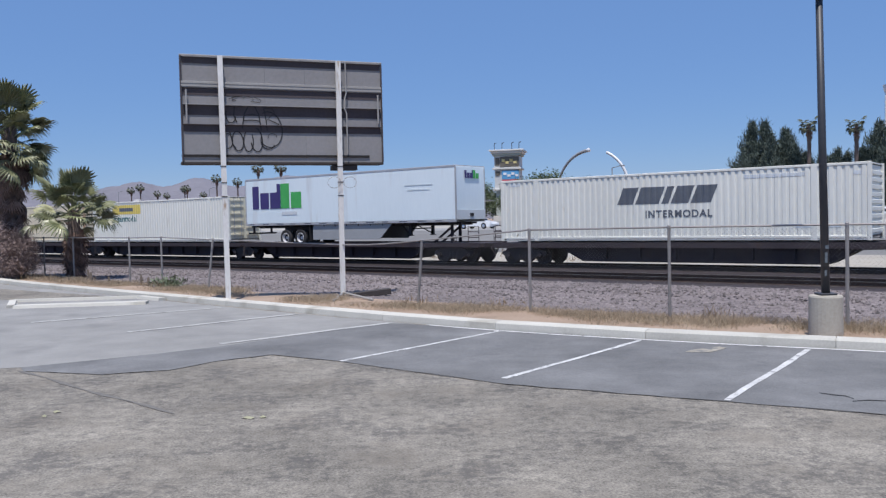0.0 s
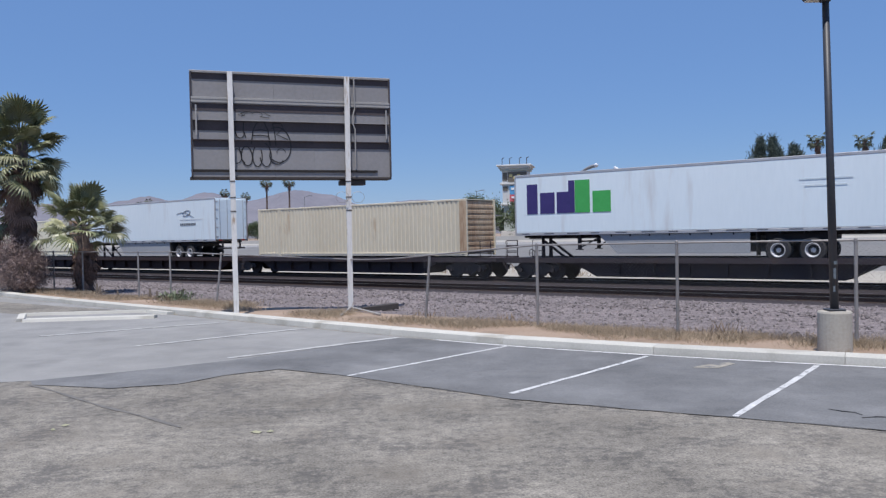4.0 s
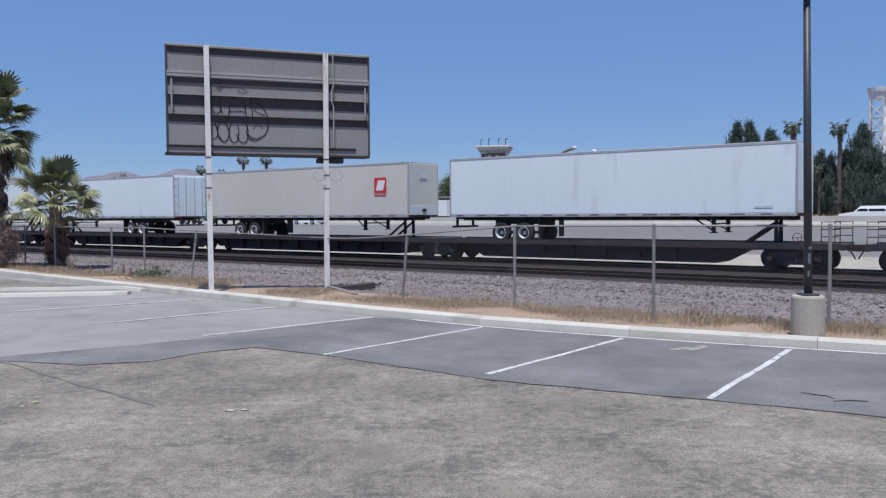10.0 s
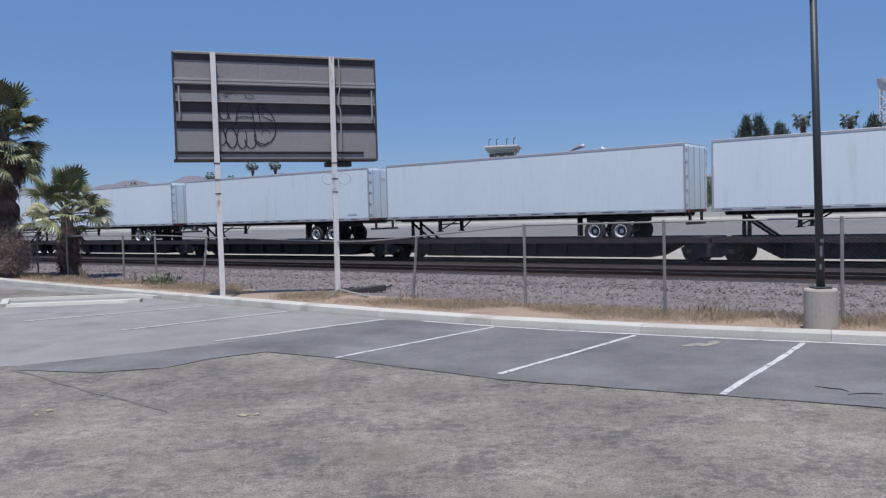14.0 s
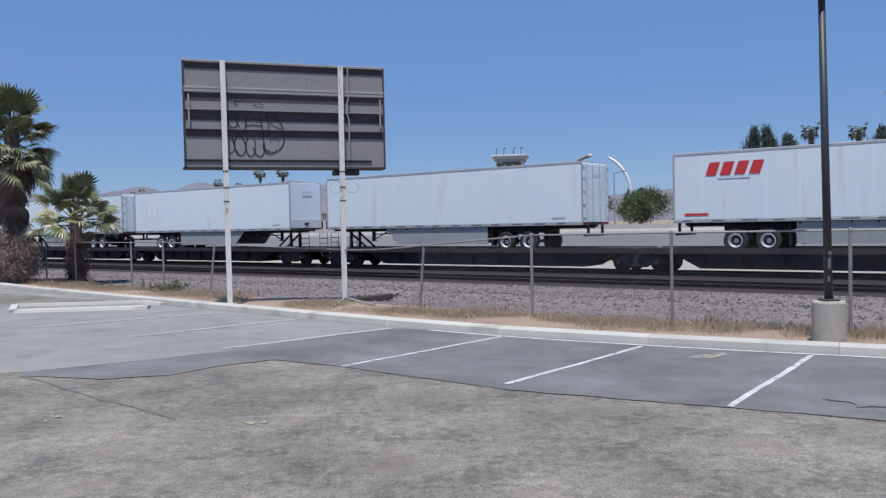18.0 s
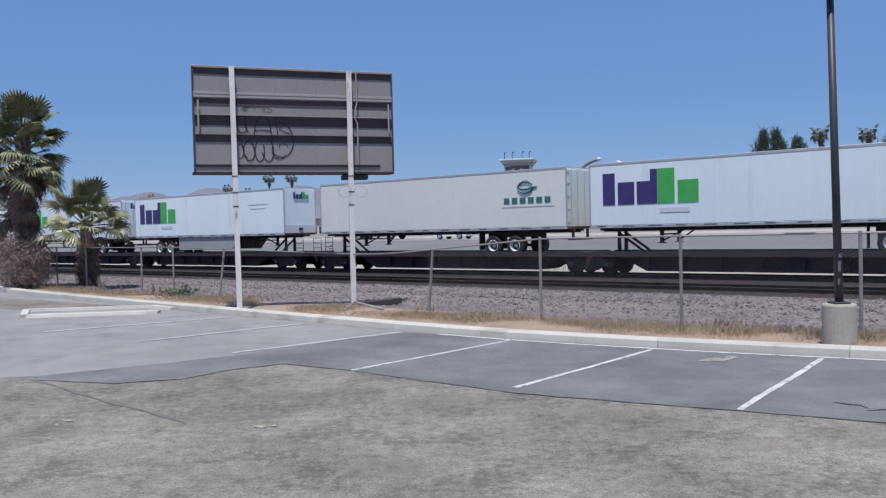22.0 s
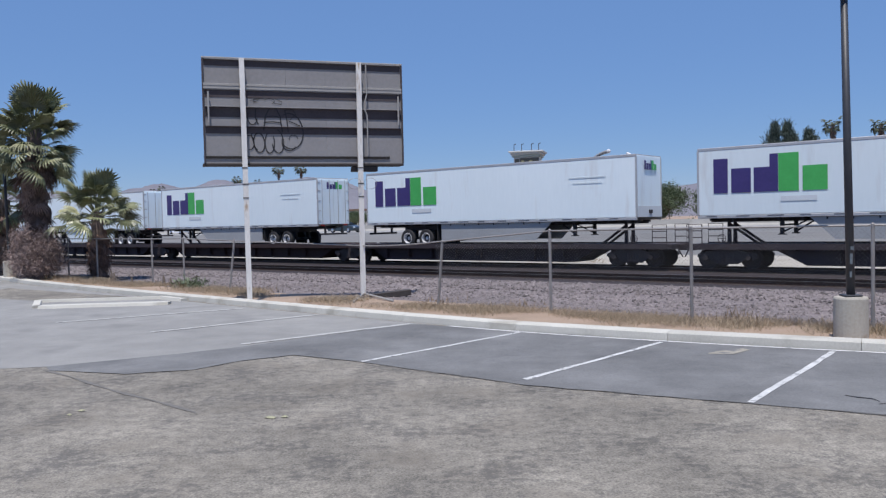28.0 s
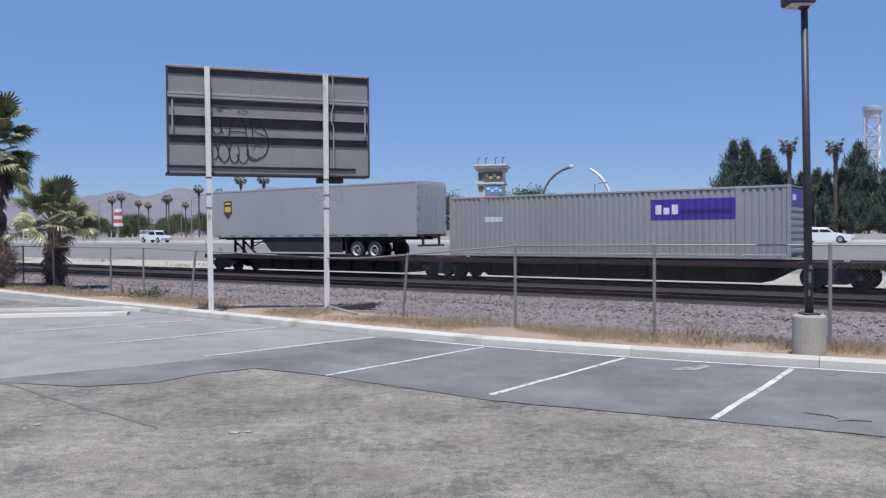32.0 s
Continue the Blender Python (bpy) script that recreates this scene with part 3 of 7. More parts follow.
for pts, w in ((loop(1.2, 4.5, 0.13, 0.2, -100, 110), 0.035), (loop(1.47, 4.5, 0.15, 0.27, tilt=0.1), 0.045), (loop(1.76, 4.5, 0.13, 0.29, 120, 400), 0.042), (loop(1.98, 4.54, 0.16, 0.33, -170, 80, 0.1), 0.042),
               (loop(2.34, 4.83, 0.36, 0.5, -140, 110, 0.12), 0.045), (loop(2.3, 4.52, 0.2, 0.24, 150, 330), 0.04), (loop(2.42, 4.62, 0.12, 0.1, 0, 200), 0.025),
               ([(1.6, 4.85), (1.66, 5.25), (1.78, 5.47), (1.95, 5.48), (2.06, 5.25), (2.12, 4.8)], 0.048), ([(1.64, 5.07), (1.86, 5.09), (2.1, 5.06)], 0.045), ([(1.68, 5.22), (1.88, 5.25), (2.03, 5.22)], 0.035),
               ([(2.28, 4.8), (2.26, 5.1), (2.2, 5.42)], 0.042), ([(2.2, 5.42), (2.42, 5.44), (2.5, 5.3), (2.3, 5.12), (2.62, 4.98)], 0.042), ([(1.4, 5.46), (1.38, 5.2), (1.46, 5.02)], 0.045), (loop(1.3, 5.22, 0.13, 0.22, 150, 350), 0.038), ([(1.26, 4.75), (1.34, 4.4), (1.42, 4.3)], 0.04),
               (loop(1.5, 5.68, 0.16, 0.06, 30, 250), 0.022), (loop(1.78, 5.66, 0.14, 0.07, -60, 170), 0.022), ([(1.25, 5.66), (1.55, 5.74), (1.34, 5.6)], 0.022), ([(1.95, 5.73), (2.14, 5.64), (2.1, 5.58), (1.9, 5.6)], 0.026)):
    stroke(pts, w * 0.68)

# ---- lamp posts on concrete drums ----
def lamp_post(m):
    ob = thing("street_lamp", "dark bronze lamp post on a round concrete drum", "lamp post", "lamp posts", m)
    bm = bmesh.new()
    lathe(bm, [(0.272, -0.1), (0.272, 0.735), (0.257, 0.765), (0.05, 0.775)], 28)
    part("drum", bm, M_DRUM, ob, "weathered round concrete drum", smooth=False)
    bm = bmesh.new()
    box(bm, -0.14, 0.14, -0.14, 0.14, 0.775, 0.805, 0.008)
    part("base_plate", bm, M_BRONZE, ob)
    bm = bmesh.new()
    tube(bm, (0, 0, 0.8), (-0.09, 0.0, 6.04), 0.07, 0.056, 12)
    pole = part("pole", bm, M_BRONZE, ob, smooth=True)
    for x0, x1, z0, z1 in ((-0.045, 0.0, 1.32, 1.5), (-0.05, -0.015, 1.1, 1.2), (-0.035, 0.02, 1.56, 1.62)):
        bm = bmesh.new()
        box(bm, x0, x1, -0.078, -0.069, z0, z1)
        part("sticker", bm, M_STICKER, pole, "torn pale blue sticker")
    bm = bmesh.new()
    box(bm, -0.17, -0.02, -0.06, 0.06, 6.0, 6.07, 0.01)
    part("arm", bm, M_BRONZE, ob)
    bm = bmesh.new()
    box(bm, -0.42, 0.04, -0.2, 0.2, 6.06, 6.27, 0.03)
    head = part("lamp_head", bm, M_BRONZE, ob)
    bm = bmesh.new()
    box(bm, -0.38, 0.0, -0.17, 0.17, 6.04, 6.06)
    part("lens", bm, M_LENS, head, "cream glass lens")
    return ob


lamp = lamp_post(pose(6.515, 13.95, 0.0, 0, 0, 0))
copy_thing(lamp, pose(-20.3, 36.1, 0.1, 0, 0, 20))

# ---- chain-link fence ----
FENCE = [(-44.0, 57.4), (-30.5, 46.0), (-17.58, 36.0), (-15.34, 33.9), (-11.6, 30.2), (-9.95, 28.85), (-7.81, 26.9), (-3.3, 24.2), (-0.69, 20.46), (1.95, 18.55), (4.58, 16.6), (7.28, 14.75), (10.1, 12.7), (12.9, 10.6)]
TOPS = [1.78, 1.78, 1.77, 1.77, 1.76, 1.77, 1.7, 1.52, 1.66, 1.9, 1.92, 1.93, 1.93, 1.93]
LEAN = {6: (0.22, 0.05), 8: (0.16, -0.1), 7: None}
fence = thing("chain_link_fence", "sagging grey chain-link fence on thin steel posts", "fence", m=pose(0, 0, 0.02))
for k, ((x, y), z) in enumerate(zip(FENCE, TOPS)):
    if LEAN.get(k, 0) is None:
        continue
    lx, ly = LEAN.get(k, (0, 0))
    bm = bmesh.new()
    tube(bm, (x, y, -0.3), (x + lx, y + ly, z), 0.034, seg=8)
    lathe(bm, [(0.04, z - 0.02), (0.036, z + 0.03), (0.01, z + 0.05)], 8, (x + lx, y + ly, 0))
    part("post", bm, M_GALV, fence)
for k in range(len(FENCE) - 1):
    (x, y), (x2, y2) = FENCE[k], FENCE[k + 1]
    z, z2 = TOPS[k], TOPS[k + 1]
    bm = bmesh.new()
    drop = {6: 0.0, 7: 0.05}.get(k, 0.0)
    pipe(bm, [Vector((x, y, z)).lerp(Vector((x2, y2, z2)), i / 6) - Vector((0, 0, drop * math.sin(math.pi * i / 6))) for i in range(7)], 0.022, 6)
    part("top_rail", bm, M_GALV, fence)
    # the woven wire, slanting both ways
    length = math.hypot(x2 - x, y2 - y)
    low, high = 0.12, min(z, z2) - 0.02
    if k in (2, 3, 4, 5, 6, 7):
        continue
    h = high - low
    step = 0.085
    verts, faces = [], []
    ex = Vector((x2 - x, y2 - y, 0)) / length
    side = Vector((-ex.y, ex.x, 0)) * 0.002
    for way in (1, -1):
        s = -h
        while s < length:
            a0, b0 = max(0.0, -s), min(h, length - s)
            if b0 > a0:
                za, zb = (low + a0, low + b0) if way == 1 else (high - a0, high - b0)
                p, q = Vector((x, y, za)) + ex * (s + a0), Vector((x, y, zb)) + ex * (s + b0)
                up = Vector((0, 0, 0.0015))
                i = len(verts)
                verts += [p - up, p + up, p + side * 1.4, q - up, q + up, q + side * 1.4]
                faces += [(i, i + 1, i + 4, i + 3), (i + 1, i + 2, i + 5, i + 4), (i + 2, i, i + 3, i + 5)]
            s += step
    part("wire_mesh", mesh_from("wire_mesh", [tuple(v) for v in verts], faces, M_WIRE), M_WIRE, fence, "woven wire mesh", kind="stuff")

# ---- the railway ----
bm = bmesh.new()
strip(bm, [(16.2, 0.0), (16.8, 0.05), (18.2, -0.02), (20.0, -0.03), (23.2, 0.02), (24.3, 0.0), (25.1, -0.17), (27.4, -0.2), (30.0, -0.2), (30.8, -0.2), (33.0, -0.2), (36.4, -0.2), (37.6, -0.28), (39.0, -0.35)], -700, 900)
solid("ballast", bm, M_GRAVEL, "purple-grey crushed stone ballast along the tracks", "gravel", kind="structure")
bm = bmesh.new()
edge = [(at(u, 15.0), N) for u in (300, 120, 70)] + along(KERB, 1.0) + [(at(u, 15.3), N) for u in (-25, -60, -120)]
rows = []
for p, d in edge:
    side = N
    if d != N:
        side = Vector((-d.y, d.x, 0))
        side = side if side.dot(N) > 0 else -side
    far = max(0.9, (16.95 - p.dot(N)) / side.dot(N))
    rows.append([bm.verts.new(p + side * k + Vector((0, 0, z))) for k, z in ((0.3, 0.07), (0.3 + (far - 0.3) * 0.5, 0.07), (far - 0.25, 0.06), (far, -0.03))])
for a, b in zip(rows, rows[1:]):
    for i in range(3):
        bm.faces.new((a[i], a[i + 1], b[i + 1], b[i]))
bmesh.ops.recalc_face_normals(bm, faces=bm.faces[:])
if sum(f.normal.z for f in bm.faces) < 0:
    bmesh.ops.reverse_faces(bm, faces=bm.faces[:])
solid("verge", bm, M_DIRT, "strip of bare tan dirt behind the kerb", "ground", kind="structure")
for n0, n1 in ((24.95, 36.3),):
    bm = bmesh.new()
    strip(bm, [(n0, -0.196), (n0 + 0.3, -0.19), (n1 - 0.3, -0.19), (n1, -0.196)], -700, 900)
    solid("track_bed", bm, M_BED, "dark oily stone bed between the rails", "track bed", kind="structure")

RAIL_Z = -0.03
for c in (28.8, 34.57):
    track = thing("railway_track", "straight railway track on dark timber ties", "railway track", "tracks", kind="structure")
    for g in (-0.7525, 0.7525):
        bm = bmesh.new()
        prof = [(-0.07, -0.17), (-0.07, -0.155), (-0.01, -0.14), (-0.01, -0.04), (-0.036, -0.03), (-0.036, -0.006), (0.036, -0.006), (0.036, -0.03), (0.01, -0.04), (0.01, -0.14), (0.07, -0.155), (0.07, -0.17)]
        a = [bm.verts.new(at(-600, c + g + n, RAIL_Z + z)) for n, z in prof]
        b = [bm.verts.new(at(850, c + g + n, RAIL_Z + z)) for n, z in prof]
        for i in range(len(prof)):
            j = (i + 1) % len(prof)
            bm.faces.new((a[i], a[j], b[j], b[i]))
        bmesh.ops.recalc_face_normals(bm, faces=bm.faces[:])
        part("rail", bm, M_RAIL, track)
        bm = bmesh.new()
        strip(bm, [(c + g - 0.034, RAIL_Z), (c + g + 0.034, RAIL_Z)], -600, 850)
        part("rail_head", bm, M_RAILTOP, track, "polished rail head")
    bm = bmesh.new()
    box(bm, -0.11, 0.11, -1.3, 1.3, -0.12, 0.05, 0.012)
    tie = finish(bm, "tie", M_TIE)
    for i in range(190):
        ob = part("tie", tie, None, track)
        ob.matrix_basis = Matrix.Translation(at(-18 + i * 0.53, c, RAIL_Z - 0.2)) @ pose(0, 0, 0, 0, 0, TURN)

# ---- the train ----
M_CAR = material("black_car_paint", (0.021, 0.0155, 0.0195), (0.047, 0.035, 0.042), 1.2, 14, 0.8, spots=((0.05, 0.03, 0.026), 1.6, 0.62))
M_CARRED = material("brown_red_car_paint", (0.02, 0.01, 0.01), (0.042, 0.021, 0.02), 1.2, 14, 0.8)
M_WHEEL = material("wheel_steel", (0.024, 0.019, 0.02), (0.058, 0.046, 0.046), 2, 20, 0.7, metal=0.1)
M_TYRE = material("black_rubber", (0.018, 0.017, 0.018), (0.038, 0.037, 0.039), 3, 30, 0.85)
M_RIM = material("dull_wheel_rim", (0.46, 0.46, 0.47), (0.68, 0.68, 0.69), 5, 25, 0.6)
M_UNDER = material("underframe_black", (0.018, 0.016, 0.018), (0.046, 0.042, 0.046), 2, 16, 0.8)
M_WHITE = material("white_trailer_skin", (0.715, 0.81, 0.85), (0.8, 0.89, 0.925), 0.35, 8, 0.42, bump=0.03, stretch=(1, 1, 0.16), spread=0.25, vary=0.05, spots=((0.62, 0.645, 0.65), 1.5, 0.6, 0.22))
M_GREYSKIN = material("pale_grey_trailer_skin", (0.56, 0.545, 0.48), (0.68, 0.655, 0.59), 0.35, 8, 0.45, bump=0.03, stretch=(1, 1, 0.35))
M_PALESKIN = material("pale_trailer_skin", (0.68, 0.7, 0.66), (0.78, 0.8, 0.76), 0.35, 8, 0.45, bump=0.03, stretch=(1, 1, 0.35))
M_SILVER = material("silver_grey_skin", (0.33, 0.34, 0.355), (0.42, 0.43, 0.44), 0.35, 8, 0.45, bump=0.03, stretch=(1, 1, 0.35))
M_BOXWHITE = material("off_white_container_paint", (0.7, 0.7, 0.64), (0.82, 0.82, 0.76), 0.5, 8, 0.5, bump=0.03, stretch=(1, 1, 0.3), spots=((0.5, 0.46, 0.4), 0.9, 0.66))
M_BOXTAN = material("tan_container_paint", (0.6, 0.53, 0.395), (0.72, 0.655, 0.51), 0.5, 8, 0.55, bump=0.03, stretch=(1, 1, 0.3), spots=((0.45, 0.32, 0.2), 0.8, 0.66))
M_BOXRUST = material("rusty_tan_paint", (0.3, 0.16, 0.08), (0.58, 0.46, 0.32), 0.9, 8, 0.65, stretch=(1.6, 1.6, 0.25), spread=0.16)
M_BOXCREAM = material("cream_container_paint", (0.66, 0.62, 0.48), (0.78, 0.74, 0.6), 0.5, 8, 0.5, bump=0.03, stretch=(1, 1, 0.3), spots=((0.5, 0.42, 0.3), 0.9, 0.67))
M_BOXGREY = material("grey_container_paint", (0.28, 0.28, 0.29), (0.365, 0.365, 0.375), 0.5, 8, 0.5, bump=0.03, stretch=(1, 1, 0.3))
M_RAILALU = material("aluminium_rail", (0.42, 0.42, 0.43), (0.6, 0.6, 0.61), 1, 15, 0.45, metal=0.5)
M_SKIRTGREY = material("grey_skirt_panel", (0.3, 0.31, 0.32), (0.4, 0.41, 0.42), 0.8, 10, 0.5)
M_PURPLE = material("deep_purple_vinyl", (0.035, 0.025, 0.13), (0.055, 0.04, 0.18), 2, 12, 0.45, bump=0)
M_GREEN = material("bright_green_vinyl", (0.05, 0.36, 0.08), (0.07, 0.45, 0.11), 2, 12, 0.45, bump=0)
M_REDV = material("red_vinyl", (0.55, 0.03, 0.035), (0.68, 0.05, 0.05), 2, 12, 0.5, bump=0)
M_GREYV = material("pale_grey_vinyl", (0.58, 0.62, 0.645), (0.68, 0.72, 0.745), 2, 12, 0.5, bump=0)
M_FAINTV = material("faint_grey_vinyl", (0.62, 0.69, 0.72), (0.69, 0.76, 0.79), 2, 12, 0.5, bump=0)
M_MIDGREYV = material("mid_grey_vinyl", (0.24, 0.26, 0.29), (0.33, 0.35, 0.38), 2, 12, 0.5, bump=0)
M_DKGREYV = material("slate_vinyl", (0.09, 0.105, 0.13), (0.14, 0.155, 0.18), 2, 12, 0.5, bump=0)
M_YELLOWV = material("yellow_vinyl", (0.62, 0.5, 0.11), (0.74, 0.6, 0.17), 2, 12, 0.5, bump=0)
M_TEALV = material("dark_teal_vinyl", (0.03, 0.13, 0.13), (0.05, 0.2, 0.19), 2, 12, 0.5, bump=0)
M_BLUEV = material("violet_blue_vinyl", (0.06, 0.03, 0.3), (0.09, 0.05, 0.38), 2, 12, 0.45, bump=0)
M_BROWNV = material("brown_vinyl", (0.09, 0.04, 0.02), (0.13, 0.06, 0.03), 2, 12, 0.5, bump=0)
M_WHITEV = material("white_vinyl", (0.75, 0.75, 0.76), (0.84, 0.84, 0.84), 2, 12, 0.45, bump=0)
M_TAIL = material("red_tail_lens", (0.4, 0.01, 0.01), (0.5, 0.02, 0.02), 5, 20, 0.3, bump=0)

DSIDE, HALF = 33.269, 1.295       # the near side of the load, and half its width


def run(t):
    """Metres that the train has gone at t seconds."""
    return 22.2294 * t + 1.24463 * (t / 10) ** 2 - 0.45558 * (t / 10) ** 3


RIDERS = []                        # (thing, its place up the line at 0 s, height)


def rides(ob, u, z):
    ob.matrix_world = Matrix.Translation(at(u, DSIDE + HALF, z)) @ pose(0, 0, 0, 0, 0, TURN)
    RIDERS.append((ob, u, z))
    return ob


STORE = {}


def shared(key, make):
    if key not in STORE:
        STORE[key] = make()
    return STORE[key]


def m_wheel_rail():
    bm = bmesh.new()
    lathe(bm, [(0.05, -0.09), (0.12, -0.09), (0.14, -0.03), (0.34, -0.03), (0.36, -0.065), (0.42, -0.065), (0.43, 0.055), (0.46, 0.06), (0.46, 0.09), (0.1, 0.09)], 24, axis="Y")
    return finish(bm, "wheel", M_WHEEL)


def m_sideframe():
    bm = bmesh.new()
    prism(bm, [(-1.25, 0.5), (-1.2, 0.62), (-0.75, 0.68), (-0.4, 0.8), (0.4, 0.8), (0.75, 0.68), (1.2, 0.62), (1.25, 0.5), (1.1, 0.38), (0.75, 0.4), (0.42, 0.2), (-0.42, 0.2), (-0.75, 0.4), (-1.1, 0.38)], -1.12, -0.98)
    for x in (-0.88, 0.88):
        lathe(bm, [(0.11, -1.2), (0.13, -1.15), (0.13, -1.1)], 12, (x, 0, 0.46), "Y")
    for k in range(4):
        tube(bm, (-0.24 + 0.16 * k, -1.1, 0.28), (-0.24 + 0.16 * k, -1.1, 0.6), 0.06, seg=8)
    return finish(bm, "side_frame", M_WHEEL)


def bogie(parent, x):
    """A four-wheel truck under the car."""
    bm = bmesh.new()
    box(bm, x - 0.22, x + 0.22, -1.0, 1.0, 0.5, 0.78, 0.03)
    b = part("bogie", bm, M_CAR, parent)
    for sx in (-0.88, 0.88):
        for s in (-1, 1):
            w = part("wheel", shared("rw", m_wheel_rail), None, b)
            w.matrix_basis = pose(x + sx, s * 0.76, 0.42, 0, 0, 0 if s < 0 else 180)
    for s in (-1, 1):
        f = part("side_frame", shared("sf", m_sideframe), None, b)
        f.matrix_basis = pose(x, 0, 0, 0, 0, 0 if s < 0 else 180)
    return b


def hitch(parent, x, facing):
    """The folding stand that holds a trailer's nose; its strut leans back along the car."""
    bm = bmesh.new()
    for y in (-0.35, 0.35):
        prism(bm, [(x - 0.08, 0.95), (x + 0.08, 0.95), (x + 0.06, 2.0), (x - 0.06, 2.0)], y - 0.05, y + 0.05)
        tube(bm, (x + facing * 1.25, y, 0.98), (x, y, 1.85), 0.06, seg=6)
    box(bm, x - 0.3, x + 0.3, -0.5, 0.5, 1.98, 2.06, 0.02)
    part("hitch_stand", bm, M_CAR, parent)


def flat_car(u0, u1, loaded, double0, double1, hitches, tone):
    """One platform of an articulated car between the joints u0 (leading) and u1 up the line."""
    length, mid = u1 - u0, (u0 + u1) / 2
    ob = thing("flat_car", "black spine flat car of a moving freight train", "railway car", "flat cars of the train")
    e0, e1 = length / 2 - (0.35 if double0 else 0.06), -length / 2 + (0.35 if double1 else 0.06)
    t0, t1 = (3.9 if double0 else 1.75), (3.9 if double1 else 1.75)      # where the deep sill begins
    prof = [(e1, 0.78), (e1, 1.0), (e0, 1.0), (e0, 0.78), (e0 - t0 + 0.2, 0.74), (e0 - t0 - 0.9, 0.17), (e1 + t1 + 0.9, 0.17), (e1 + t1 - 0.2, 0.74)]
    bm = bmesh.new()
    prism(bm, prof, -0.92, 0.92)
    part("sill", bm, tone, ob)
    for s in (-1, 1):
        bm = bmesh.new()
        box(bm, e1 + 0.05, e0 - 0.05, min(s * 0.921, s * 1.262), max(s * 0.921, s * 1.262), 0.8, 0.85)
        ledge = part("side_ledge", bm, tone, ob)
        bm = bmesh.new()
        box(bm, e1 + 0.05, e0 - 0.05, min(s * 1.263, s * 1.28), max(s * 1.263, s * 1.28), 0.8, 1.04)
        part("lip", bm, tone, ledge)
        bm = bmesh.new()
        for k in range(int(length / 1.6)):
            xx = e1 + 1.2 + k * 1.6
            if xx < e0 - 1:
                box(bm, xx - 0.04, xx + 0.04, min(s * 0.92, s * 1.12), max(s * 0.92, s * 1.12), 0.3 if e1 + t1 + 1 < xx < e0 - t0 - 1 else 0.74, 0.8)
        part("sill_ribs", bm, tone, ob, kind="stuff")
    if double0:
        bogie(ob, length / 2 - 2.1)
    if double1:
        bogie(ob, -length / 2 + 2.1)
    elif u1 < 750:
        bogie(ob, -length / 2)
    for dbl, x, w in ((double0, e0, 1), (double1, e1, -1)):
        if dbl:
            bm = bmesh.new()
            box(bm, min(x, x + w * 0.75), max(x, x + w * 0.75), -0.16, 0.16, 0.72, 0.98, 0.03)
            part("coupler", bm, M_CAR, ob)
            for y in (-1.22, 1.22):
                bm = bmesh.new()
                pipe(bm, [(x - w * 0.1, y, 1.0), (x - w * 0.1, y, 1.85), (x - w * 0.75, y, 1.85), (x - w * 0.75, y, 1.0)], 0.022, 5)
                part("grab_rail", bm, M_CAR, ob)
                for z in (1.3, 1.58):
                    bm = bmesh.new()
                    tube(bm, (x - w * 0.1, y, z), (x - w * 0.75, y, z), 0.02, seg=5)
                    part("rung", bm, M_CAR, ob)
            bm = bmesh.new()
            tube(bm, (x + w * 0.1, -0.5, 0.8), (x + w * 0.3, -0.45, 0.45), 0.03, seg=5)
            part("air_hose", bm, M_CAR, ob)
            bm = bmesh.new()
            pipe(bm, [(x - w * 1.6 + 0.17 * math.cos(a), -1.26, 1.26 + 0.17 * math.sin(a)) for a in [i * math.pi / 7 for i in range(15)]], 0.014, 4)
            tube(bm, (x - w * 1.6 - 0.16, -1.26, 1.26), (x - w * 1.6 + 0.16, -1.26, 1.26), 0.012, seg=4)
            tube(bm, (x - w * 1.6, -1.28, 1.26), (x - w * 1.6, -1.1, 1.0), 0.014, seg=4)
            part("brake_wheel", bm, M_CAR, ob)
    for x, f in hitches:
        hitch(ob, x, f)
    return rides(ob, mid, RAIL_Z)


def m_tyre():
    bm = bmesh.new()
    lathe(bm, [(0.25, 0.0), (0.27, -0.13), (0.44, -0.14), (0.49, -0.1), (0.49, 0.1), (0.44, 0.14), (0.26, 0.13)], 26, axis="Y")
    return finish(bm, "tyre", M_TYRE)


def m_rim():
    bm = bmesh.new()
    lathe(bm, [(0.05, -0.05), (0.09, -0.045), (0.1, 0.02), (0.19, 0.05), (0.235, -0.06), (0.262, -0.15), (0.288, -0.145), (0.288, -0.02), (0.05, 0.09)], 24, axis="Y")
    return finish(bm, "rim", M_RIM)


def m_axle_box():
    bm = bmesh.new()
    box(bm, -1.25, 1.25, -0.75, 0.75, 0.9, 1.18, 0.02)
    for x in (-0.64, 0.64):
        tube(bm, (x, -0.95, 0.5), (x, 0.95, 0.5), 0.07, seg=8)
        box(bm, x - 0.12, x + 0.12, -0.6, -0.45, 0.45, 1.2)
        box(bm, x - 0.12, x + 0.12, 0.45, 0.6, 0.45, 1.2)
    return finish(bm, "axle_carriage", M_UNDER)


def m_landing():
    bm = bmesh.new()
    box(bm, -0.07, 0.07, -0.07, 0.07, 0.12, 1.05)
    box(bm, -0.14, 0.14, -0.12, 0.12, 0.1, 0.14)
    return finish(bm, "landing_leg", M_UNDER)


